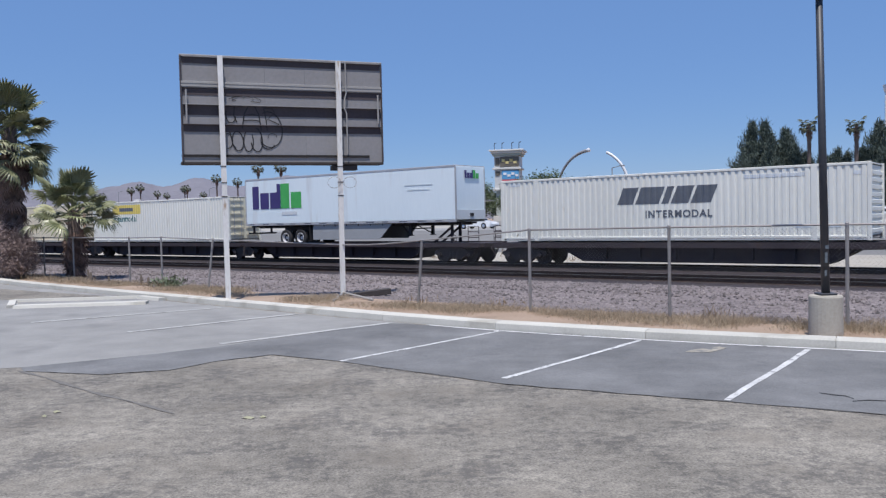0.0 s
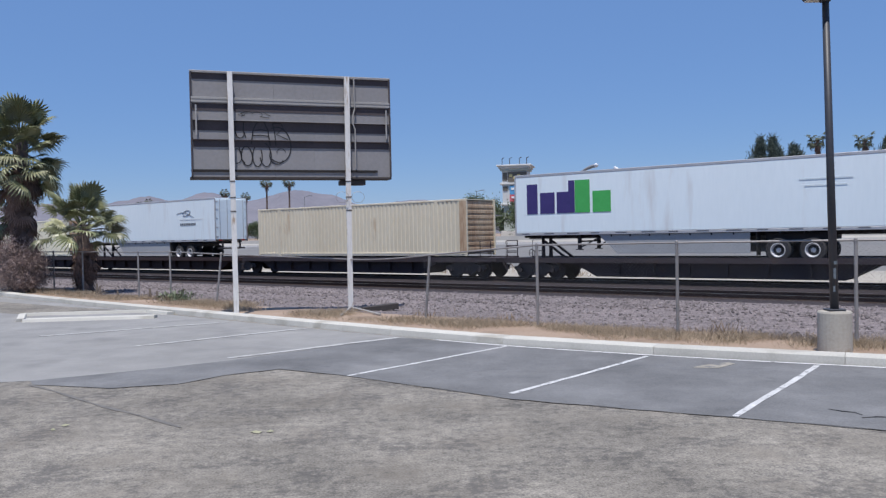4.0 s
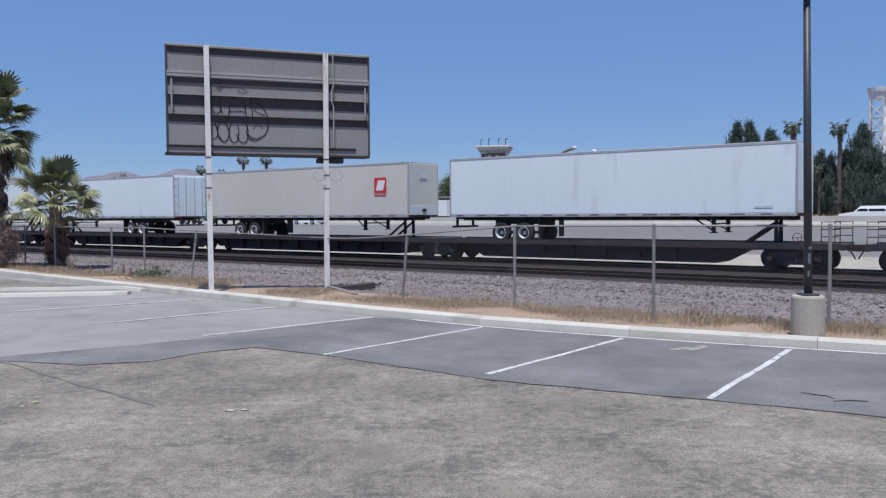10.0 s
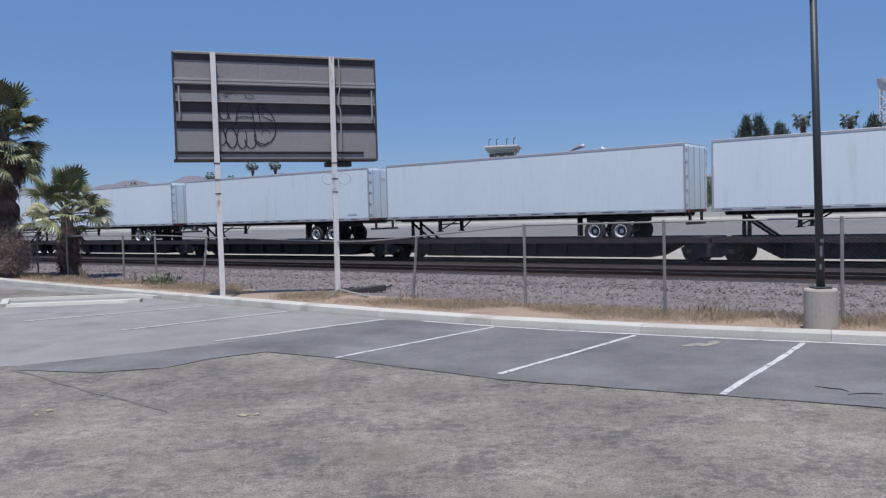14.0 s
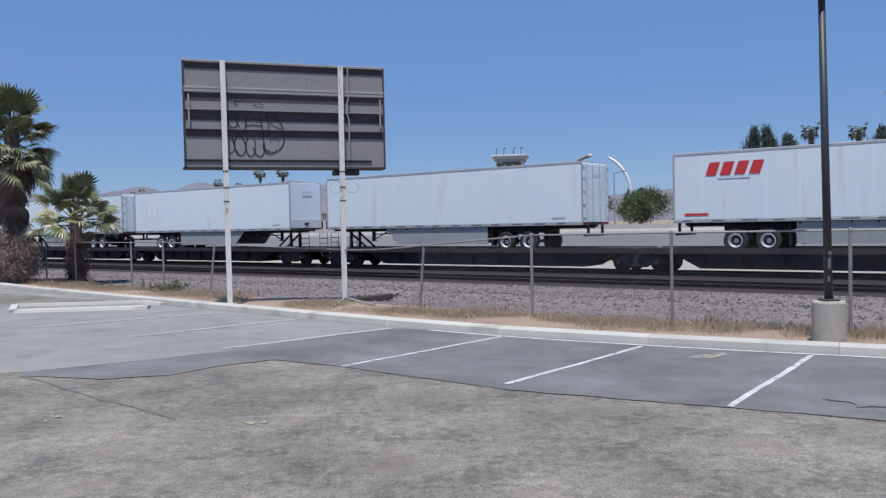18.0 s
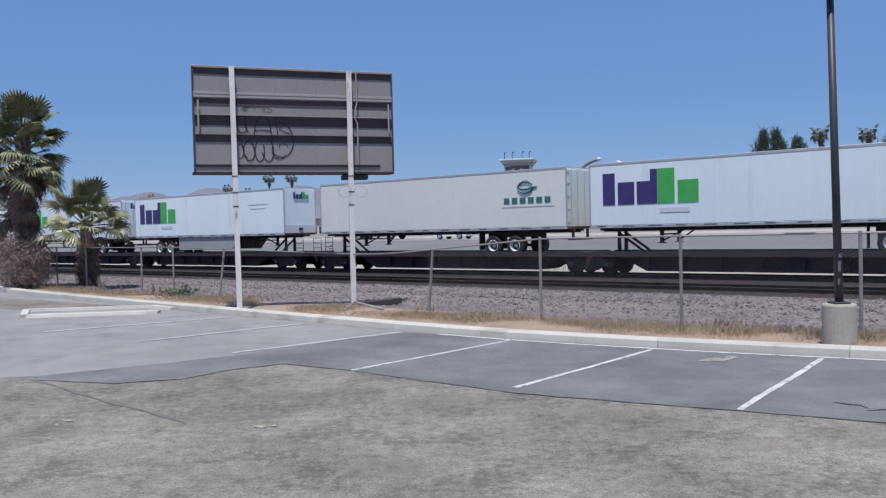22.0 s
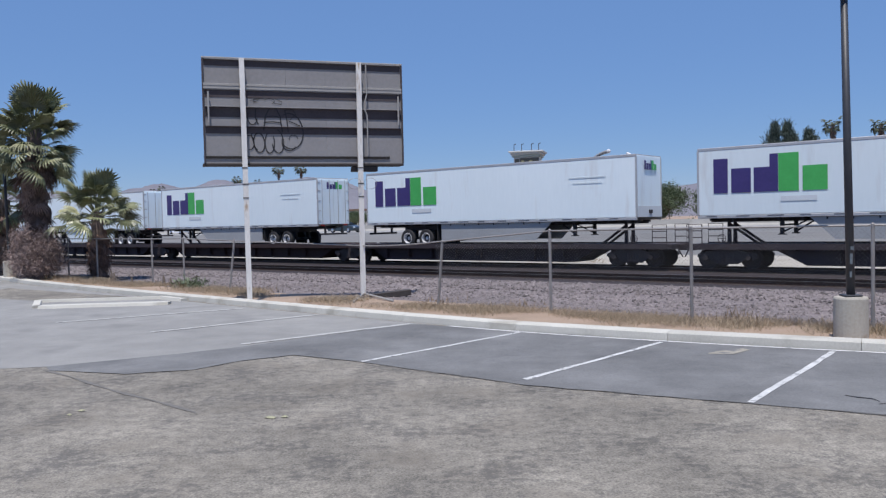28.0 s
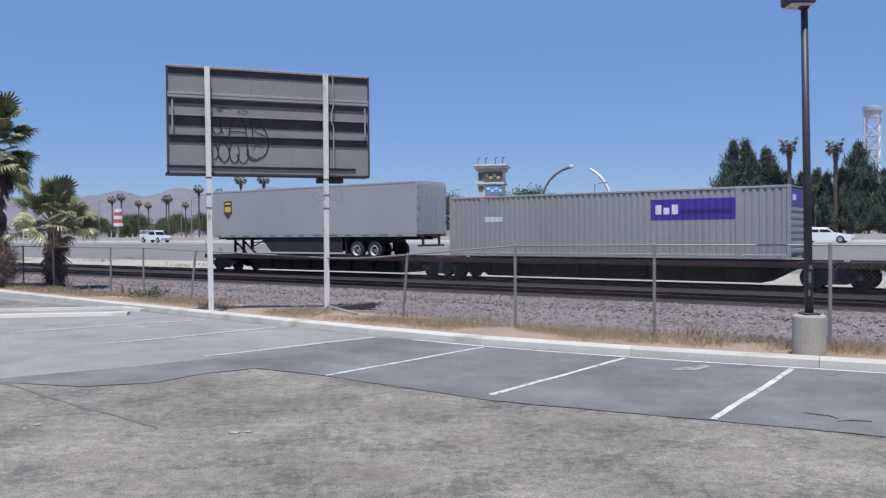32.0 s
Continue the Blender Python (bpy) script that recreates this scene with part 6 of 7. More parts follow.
def joined(name, pieces, mat):
    vs, fs, k = [], [], 0
    for v, f in pieces:
        vs.append(v)
        fs.append(f + k)
        k += len(v)
    return mesh_from(name, np.concatenate(vs).tolist(), np.concatenate(fs).tolist(), mat)


def tree(kind, seed, height, radius, m):
    rng = np.random.default_rng(seed)
    rnd = random.Random(seed)
    if kind == "pine":
        ob = thing("conifer_tree", "tall dark blue-green conifer beside the freeway", "tree", "roadside trees", m)
    else:
        ob = thing("leafy_tree", "round dusty green roadside tree", "tree", "roadside trees", m)
    bm = bmesh.new()
    top = height * (0.97 if kind == "pine" else 0.55)
    pipe(bm, [(rnd.uniform(-0.1, 0.1) * k, rnd.uniform(-0.1, 0.1) * k, top * k / 5) for k in range(6)], [0.03 * height * (1 - 0.17 * k) * 0.6 for k in range(6)], 7)
    centres = []
    if kind == "pine":
        for k in range(34):
            z = height * (0.06 + 0.92 * k / 33)
            reach = radius * (1 - 0.96 * (k / 33) ** 1.5) * rnd.uniform(0.45, 1.2)
            for j in range(5 if k < 26 else 3):
                a = rnd.uniform(0, 6.283)
                tip = Vector((reach * math.cos(a), reach * math.sin(a), z + 0.8 * reach * (1 - 0.5 * k / 33)))
                if j < 2:
                    tube(bm, (0, 0, z), tip, 0.05, 0.015, 4, caps=False)
                for f in (0.35, 0.6, 0.82, 1.0):
                    centres.append(tuple(Vector((0, 0, z)).lerp(tip, f)))
        v, f = leaves(rng, centres, 20, (0.22, 0.22, 0.4), 0.62, up=1.3, slim=0.13)
    else:
        for k in range(26):
            a, e = rnd.uniform(0, 6.283), rnd.uniform(-0.5, 1.5)
            r = radius * rnd.uniform(0.5, 1.0)
            tip = Vector((r * math.cos(a) * math.cos(e), r * math.sin(a) * math.cos(e), height * 0.58 + height * 0.4 * math.sin(e)))
            tube(bm, (0, 0, height * 0.4), tip, 0.07, 0.02, 4, caps=False)
            for q in range(5):
                centres.append(tuple(tip + Vector((rnd.gauss(0, 0.5), rnd.gauss(0, 0.5), rnd.gauss(0, 0.4))) * radius * 0.33))
        v, f = leaves(rng, centres, 95, (radius * 0.15,) * 3, 0.36, up=0.2, slim=0.45)
    part("trunk", bm, M_BARK, ob)
    part("crown", joined("crown", [(v, f)], M_PINE if kind == "pine" else M_LEAF), None, ob)
    return ob


def scaled(u, n, z, s, turn):
    return Matrix.Translation(at(u, n, z)) @ pose(0, 0, 0, 0, 0, turn) @ Matrix.Scale(s, 4)


pines = [tree("pine", 3, 13.6, 3.7, scaled(32.4, 108, 1, 0.9, 0)), tree("pine", 5, 13.4, 3.3, scaled(31.2, 109, 1, 0.92, 40)), tree("pine", 8, 12, 4.2, scaled(18.0, 109, 1, 0.92, 90))]
for k, (u, n, s, tr) in enumerate(((33.4, 109, 0.8, 10), (30.2, 108, 0.94, 200), (28.9, 110, 1.08, 120), (34.0, 107.6, 0.6, 15), (29.7, 107, 0.88, 260), (28.0, 109, 0.9, 300), (32.0, 106.6, 0.7, 77), (27.2, 107.6, 0.8, 130), (26.4, 110, 0.8, 20), (24.8, 111, 0.72, 160), (23.6, 109, 0.66, 220), (22.3, 108, 0.8, 310), (21.6, 110, 0.7, 80), (19.6, 108, 0.72, 140), (18.9, 111, 0.66, 44), (16.8, 109, 0.74, 190), (15.3, 110, 0.7, 66), (13.9, 108, 0.75, 250), (11.8, 109, 0.85, 120), (9.0, 110, 0.9, 15), (5.0, 109, 0.9, 99), (1.0, 110, 0.95, 200), (-3.0, 109, 1.0, 300), (-8.0, 110, 1.0, 30), (17.6, 106.5, 0.6, 10), (20.9, 106.5, 0.6, 70), (24.4, 107, 0.62, 150), (14.6, 106.5, 0.6, 200), (73, 141, 0.62, 30), (62.6, 141, 0.66, 200), (64.5, 140, 0.58, 100))):
    src = pines[k % 3]
    copy_thing(src, Matrix.Translation(at(u, n, 1)) @ pose(0, 0, 0, 0, 0, tr) @ Matrix.Diagonal((s, s, s * 0.93, 1)))
rounds = [tree("leafy", 11, 6.6, 4.4, scaled(69.4, 119, 1, 1.0, 0)), tree("leafy", 12, 6.8, 4.0, scaled(76.0, 121, 1, 0.9, 50)), tree("leafy", 14, 7.4, 4.6, scaled(95.5, 134, 1, 1.0, 90))]
for k, (u, n, s, tr) in enumerate(((63.5, 122, 0.85, 30), (58.0, 128, 0.78, 80), (53.5, 124, 0.72, 160), (48.0, 130, 0.8, 250), (44.0, 122, 0.68, 300), (40.0, 126, 0.75, 20), (37.0, 120, 0.66, 190), (91.5, 140, 0.9, 230), (104, 142, 0.7, 10), (112, 146, 0.75, 66), (120, 138, 0.6, 120), (129, 144, 0.8, 170), (137, 139, 0.66, 200), (146, 146, 0.75, 240), (155, 140, 0.7, 290), (163, 146, 0.9, 330), (172, 140, 1.0, 15), (180, 138, 1.1, 50), (188, 136, 1.15, 100), (197, 138, 1.1, 140), (206, 136, 1.15, 190), (216, 138, 1.2, 230), (228, 138, 1.2, 270), (242, 140, 1.2, 300), (258, 140, 1.3, 330), (280, 142, 1.3, 10), (84.5, 132, 0.8, 35), (183, 130, 0.8, 35), (200, 128, 0.8, 75))):
    copy_thing(rounds[k % 3], Matrix.Translation(at(u, n, 1)) @ pose(0, 0, 0, 0, 0, tr) @ Matrix.Scale(s * (0.72 if u > 100 else 1), 4))


# fan palms
def frond_mesh(seed, stalk, blade, mat, droop, ribs=19, half=105):
    """A fan leaf: whole to beyond its middle, then split into tips that hang."""
    rnd = random.Random(seed)
    bm = bmesh.new()
    pipe(bm, [(0, 0, 0), (stalk * 0.5, 0, 0.05), (stalk, 0, 0.0)], [0.024, 0.018, 0.012], 4)
    o = Vector((stalk, 0, 0))
    gap = math.tan(radians(half / (ribs - 1)))
    for k in range(ribs):
        a = radians(-half + 2 * half * k / (ribs - 1))
        l = blade * (1.0 - 0.3 * (abs(a) / 1.8) ** 2) * rnd.uniform(0.86, 1.08)
        d, s = Vector((math.cos(a), math.sin(a), 0)), Vector((-math.sin(a), math.cos(a), 0))
        sag = Vector((0, 0, -droop * l))
        p1, p2 = o + d * l * 0.55 + sag * 0.16, o + d * l * 0.8 + sag * 0.45
        p3 = o + d * l * rnd.uniform(0.9, 1.0) + s * rnd.uniform(-0.07, 0.07) * l + sag * rnd.uniform(0.7, 1.25)
        w = l * 0.55 * gap
        fold = Vector((0, 0, w * 0.8))
        v0 = bm.verts.new(o)
        a1, b1, c1 = bm.verts.new(p1 + s * w), bm.verts.new(p1 + fold), bm.verts.new(p1 - s * w)
        a2, b2, c2 = bm.verts.new(p2 + s * w * 0.75), bm.verts.new(p2 + fold * 0.6), bm.verts.new(p2 - s * w * 0.75)
        t3 = bm.verts.new(p3)
        for q in ((v0, a1, b1), (v0, b1, c1), (a1, a2, b2, b1), (b1, b2, c2, c1), (a2, t3, b2), (b2, t3, c2)):
            bm.faces.new(q)
    return finish(bm, "frond", mat)


FR_G = [frond_mesh(s, 1.05, 0.66, M_FROND, d) for s, d in ((1, 0.12), (2, 0.3), (3, 0.55))]
FR_Y = [frond_mesh(s, 1.0, 0.66, M_FRONDY, d) for s, d in ((4, 0.4), (5, 0.7))]
M_FRONDFAR = material("dusty_far_frond", (0.05, 0.062, 0.042), (0.13, 0.145, 0.095), 1.5, 9, 0.8, bump=0, vary=0.3)
FR_F = [frond_mesh(s, 1.05, 0.66, M_FRONDFAR, d, 13) for s, d in ((11, 0.2), (12, 0.5), (13, 0.8))]
FR_D = [frond_mesh(s, 0.6, 0.75, M_DEAD, d, 11, 45) for s, d in ((6, 0.5), (7, 0.8), (8, 0.3))]


def palm(m, trunk_top, r_low, r_top, reach, greens, skirt, seed, label, hub=0.0, high=82, low=-38, hang=48, pale=0.25, fans=None):
    """A fan palm: trunk, a head of green fronds and a skirt of dead ones down to skirt metres below the head."""
    rnd = random.Random(seed)
    ob = thing("palm_tree", label, "palm tree", "palms", m)
    bm = bmesh.new()
    pipe(bm, [(rnd.uniform(-0.05, 0.05), rnd.uniform(-0.05, 0.05), (trunk_top + hub * 0.9) * k / 7 - (0.3 if k == 0 else 0)) for k in range(8)], [r_low + (r_top - r_low) * (k / 7) ** 0.6 for k in range(8)], 12)
    for k in range(60):
        a, z = rnd.uniform(0, 6.283), rnd.uniform(0.2, trunk_top)
        r = r_low + (r_top - r_low) * (z / trunk_top) ** 0.6
        tube(bm, (r * 0.9 * math.cos(a), r * 0.9 * math.sin(a), z), (r * 1.3 * math.cos(a), r * 1.3 * math.sin(a), z + 0.18), 0.05, 0.02, 4)
    part("trunk", bm, M_PALMTRUNK, ob)
    for k in range(greens):
        f = k / (greens - 1)
        e = high - (high - low) * f ** 0.75 + rnd.uniform(-18, 18)
        a = k * 137.5 + rnd.uniform(-12, 12)
        mesh = rnd.choice(FR_Y) if f > 0.5 and rnd.random() < pale else (fans or FR_G)[0 if e > 45 else (1 if e > 0 else 2)]
        fr = part("frond", mesh, None, ob)
        s = reach * rnd.uniform(0.65, 1.15)
        fr.matrix_basis = pose(0, 0, trunk_top + hub * (1 - f), 0, 0, a) @ pose(0, 0, 0, 0, -e, 0) @ pose(0, 0, 0, rnd.uniform(-45, 45), 0, 0) @ Matrix.Scale(s, 4)
    if skirt:
        n = int(46 * skirt)
        for k in range(n):
            f = k / max(1, n - 1)
            fr = part("dead_frond", rnd.choice(FR_D), None, ob)
            s = reach * rnd.uniform(0.65, 1.05)
            fr.matrix_basis = pose(0, 0, trunk_top + 0.45 * hub - (skirt + 0.45 * hub) * f, 0, 0, k * 137.5) @ pose(0, 0, 0, 0, hang + (82 - hang) * f ** 0.6 + rnd.uniform(-8, 8), 0) @ pose(0, 0, 0, rnd.uniform(-40, 40), 0, 0) @ Matrix.Scale(s, 4)
    return ob


palm(pose(-18.75, 35.7, 0), 5.1, 0.45, 0.3, 1.16, 128, 3.7, 21, "tall fan palm with a shaggy skirt of dead fronds", 1.75, 80, -18, 34, 0.55)
palm(pose(-15.71, 34.77, 0), 2.46, 0.27, 0.24, 1.14, 64, 1.5, 22, "squat fan palm with green fronds behind the fence", 0.53, 84, -4, 70, 0.16)
palm(pose(-21.2, 37.4, 0), 3.2, 0.3, 0.28, 1.05, 44, 2.2, 23, "fan palm with drooping fronds beside a taller palm", 0.5)
tp = palm(place(25.1, 106), 11.6, 0.26, 0.22, 0.8, 34, 0.9, 24, "slender fan palm among roadside conifers", 0.1, 38, -32, 66, 0.0, FR_F)
for u, n, s in ((19.9, 106, 0.96), (22.0, 105.5, 0.55), (12.8, 107, 0.95), (6.0, 108, 0.9)):
    copy_thing(tp, place(u, n) @ Matrix.Scale(s, 4))
dp = palm(place(161.0, 135), 14.8, 0.3, 0.2, 1.0, 34, 0.8, 25, "tall thin fan palm far behind the freeway", 0.3, 60, -40, 66, 0.0, FR_F)
for u, n, s in ((152.6, 135, 0.98), (169.1, 135, 0.8), (177.6, 135, 0.88), (190.7, 126, 0.64), (186.5, 126, 0.6), (177.8, 126, 0.7), (171.0, 126, 0.58), (198.7, 140, 0.76), (208.0, 132, 0.8), (219.0, 136, 0.78), (231.0, 134, 0.7)):
    copy_thing(dp, place(u, n) @ Matrix.Scale(s, 4))

# dry bush against the fence
rng = np.random.default_rng(31)
bush = thing("dry_bush", "dense dry purple-brown bush by the fence", "bush", m=pose(-18.55, 35.0, 0.05))
bm = bmesh.new()
rnd = random.Random(5)
tips = []
for k in range(150):
    a, e = rnd.uniform(0, 6.283), rnd.uniform(0.15, 1.5)
    r = rnd.uniform(0.75, 1.05)
    tip = Vector((1.15 * r * math.cos(a) * math.cos(e) ** 0.5, 1.0 * r * math.sin(a) * math.cos(e) ** 0.5, 0.15 + 2.1 * r * math.sin(e)))
    midp = Vector((tip.x * 0.45 + rnd.uniform(-0.15, 0.15), tip.y * 0.45 + rnd.uniform(-0.15, 0.15), tip.z * 0.5))
    pipe(bm, [(rnd.uniform(-0.3, 0.3), rnd.uniform(-0.3, 0.3), 0), midp, tip], [0.018, 0.012, 0.004], 4)
    tips += [tuple(tip), tuple(midp.lerp(tip, 0.6)), tuple(midp.lerp(tip, 0.8)), tuple(midp)]
part("stem", bm, M_TWIG, bush)
part("foliage", joined("foliage", [leaves(rng, tips, 36, (0.14, 0.14, 0.14), 0.13, up=0.25, slim=0.16)], M_TWIG), None, bush, "tangle of dry twigs and leaves", kind="stuff")

# grass and weeds along the fence, loose stones on the ballast
pts = []
verge_line = along(KERB, 0.15)
while len(pts) < 4300:
    p, d = verge_line[rng.integers(len(verge_line))]
    side = Vector((-d.y, d.x, 0))
    q = p + (side if side.dot(N) > 0 else -side) * max(0.95, rng.normal(1.95, 0.42))
    if q.dot(N) < 17.8 and noise.noise((q.x * 0.35, q.y * 0.5, 2.0)) > -0.02 - 0.25 * (q.x > 0):
        pts.append((q.x, q.y, 0.07))
g = solid("dry_grass", joined("dry_grass", [leaves(rng, pts, 22, (0.16, 0.16, 0.02), 0.13, up=1.0, slim=0.045)], M_STRAW), None, "tufts of dry straw grass along the fence", "grass", kind="stuff")
for u, n, h in ((30.4, 17.0, 0.46), (31.5, 17.5, 0.5), (27.1, 17.1, 0.42), (26.35, 16.9, 0.36), (29.3, 17.1, 0.3)):
    bm = bmesh.new()
    q = at(u, n, 0)
    pipe(bm, [q, q + Vector((0.03, 0, h * 0.5)), q + Vector((0.01, 0.02, h))], [0.07, 0.055, 0.03], 6)
    solid("dead_stump", bm, M_BARK, "dark dead stump of a sapling at the fence", "stump", "stumps along the fence")
WEED = (25.0, 16.8)
solid("green_weed", joined("green_weed", [leaves(rng, [tuple(at(WEED[0], WEED[1], 0.1)), tuple(at(WEED[0] + 0.3, WEED[1], 0.1)), tuple(at(WEED[0] - 0.3, WEED[1] + 0.1, 0.12))], 230, (0.2, 0.2, 0.12), 0.14, up=0.5, slim=0.3)], M_WEED), None, "dusty green weed at the foot of the fence", "weed", kind="stuff")
tufts = [leaves(rng, [tuple(at(u, n, 0.04))], 60, (0.26, 0.2, 0.03), h * 0.6, up=2.0, slim=0.07) for u, n, h in ((25.0, 16.4, 0.34), (34.6, 16.9, 0.4), (32.8, 16.7, 0.45), (36.0, 16.9, 0.4), (31.3, 16.6, 0.35), (10.9, 16.6, 0.36), (5.8, 16.4, 0.4), (3.5, 16.3, 0.3), (13.5, 16.4, 0.36), (-1.0, 16.4, 0.36), (20.8, 16.8, 0.3), (22.2, 16.8, 0.3), (21.4, 16.9, 0.26), (1.2, 16.8, 0.36))]
solid("dead_weed", joined("dead_weed", tufts, M_DARKWEED), None, "brown dead weed stalks along the fence", "weed", kind="stuff")
pts = [tuple(at(u, n, -0.2 + 0.2 * (n - 38) / 7)) for u, n in zip(rng.uniform(20, 170, 700), 38.2 + 7.5 * rng.uniform(0, 1, 700)) if noise.noise((u * 0.09, n * 0.5, 7.0)) > 0.12]
solid("roadside_weeds", joined("roadside_weeds", [leaves(rng, pts, 20, (0.35, 0.35, 0.05), 0.24, up=0.8, slim=0.12)], M_DARKWEED), None, "low dusty weeds on bare ground beside the tracks", "weeds", kind="stuff")
sl = thing("fallen_plank", "dark weathered plank lying by the billboard post", "plank", m=pose(-2.12, 24.0, 0.0, 0, -5, 12))
bm = bmesh.new()
box(bm, -0.7, 0.55, -0.15, 0.15, 0, 0.17, 0.015)
part("board", bm, M_DARKSTEEL, sl)

count = 22000
uu, nn = rng.uniform(-14, 75, count), 17.0 + 7.3 * rng.uniform(0, 1, count) ** 0.9
base = np.array([tuple(at(a, b, 0.03 if b < 17.4 else (-0.02 if b < 21 else 0.02))) for a, b in zip(uu, nn)])
size = rng.uniform(0.02, 0.06, (count, 1))
oct_v = np.array([(1, 0, 0), (0, 1, 0), (-1, 0, 0), (0, -1, 0), (0, 0, 0.8), (0, 0, -0.6)])
vs = (base[:, None, :] + size[:, None, :] * (oct_v[None] * rng.uniform(0.6, 1.3, (count, 6, 1)) + rng.normal(0, 0.15, (count, 6, 3)))).reshape(-1, 3)
of = np.array([(0, 1, 4), (1, 2, 4), (2, 3, 4), (3, 0, 4), (1, 0, 5), (2, 1, 5), (3, 2, 5), (0, 3, 5)])
fs = (of[None] + 6 * np.arange(count)[:, None, None]).reshape(-1, 3)
solid("loose_stones", mesh_from("loose_stones", vs.tolist(), fs.tolist(), M_STONE), None, "loose crushed stones lying on the ballast", "gravel", kind="stuff")

# ---- traffic on the freeway ----
def car_paint(name, c):
    return material(name, tuple(0.93 * v for v in c), c, 0.6, 10, 0.3, bump=0, coat=0.6)


P_WHITE = car_paint("white_car_paint", (0.78, 0.79, 0.8))
P_RED = car_paint("dark_red_car_paint", (0.2, 0.025, 0.03))
P_DARK = car_paint("dark_green_black_car_paint", (0.025, 0.035, 0.04))
P_SILVER = car_paint("silver_car_paint", (0.5, 0.53, 0.55))
P_GREEN = car_paint("bright_green_truck_paint", (0.03, 0.3, 0.12))
M_CHROME = material("bright_chrome", (0.6, 0.6, 0.62), (0.75, 0.75, 0.77), 2, 10, 0.2, metal=1.0, bump=0)
M_LAMPW = material("clear_lamp_lens", (0.7, 0.7, 0.7), (0.8, 0.8, 0.8), 2, 10, 0.15, bump=0)
TRAFFIC = []


def m_car_tyre():
    bm = bmesh.new()
    lathe(bm, [(0.19, -0.1), (0.31, -0.11), (0.335, -0.07), (0.335, 0.07), (0.31, 0.11), (0.19, 0.1)], 18, axis="Y")
    return finish(bm, "tyre", M_TYRE)


def m_car_rim():
    bm = bmesh.new()
    lathe(bm, [(0.04, -0.13), (0.14, -0.118), (0.19, -0.13), (0.21, -0.12), (0.21, 0.05), (0.03, 0.05)], 14, axis="Y")
    return finish(bm, "rim", M_CHROME)


def wheels(ob, xs, y, s=1.0):
    for x in xs:
        for sd in (-1, 1):
            w = part("wheel", shared("ct", m_car_tyre), None, ob)
            w.matrix_basis = pose(x, sd * y, 0.335 * s, 0, 0, 0 if sd < 0 else 180) @ Matrix.Scale(s, 4)
            part("rim", shared("cr", m_car_rim), None, w)


def drives(ob, t, u, n, speed, z=1.05):
    """Keeps its lane at a steady speed; at t seconds it is u metres up the line."""
    back = 180 if speed > 0 else 0
    TRAFFIC.append((ob, t, u, n, speed, z, back))
    ob.matrix_world = Matrix.Translation(at(u, n, z)) @ pose(0, 0, 0, 0, 0, TURN + back)
    return ob


def shell(bm, outline, y, inset, bevel=0.05):
    """A body with sides that lean in towards the top."""
    zs = [z for x, z in outline]
    lo, hi = min(zs), max(zs)
    a = [bm.verts.new((x, -(y - inset * (z - lo) / (hi - lo)), z)) for x, z in outline]
    b = [bm.verts.new((x, (y - inset * (z - lo) / (hi - lo)), z)) for x, z in outline]
    bm.faces.new(a), bm.faces.new(b[::-1])
    for i in range(len(a)):
        j = (i + 1) % len(a)
        bm.faces.new((a[j], a[i], b[i], b[j]))
    bmesh.ops.recalc_face_normals(bm, faces=bm.faces[:])
    bmesh.ops.bevel(bm, geom=bm.edges[:], offset=bevel, segments=1, affect="EDGES")


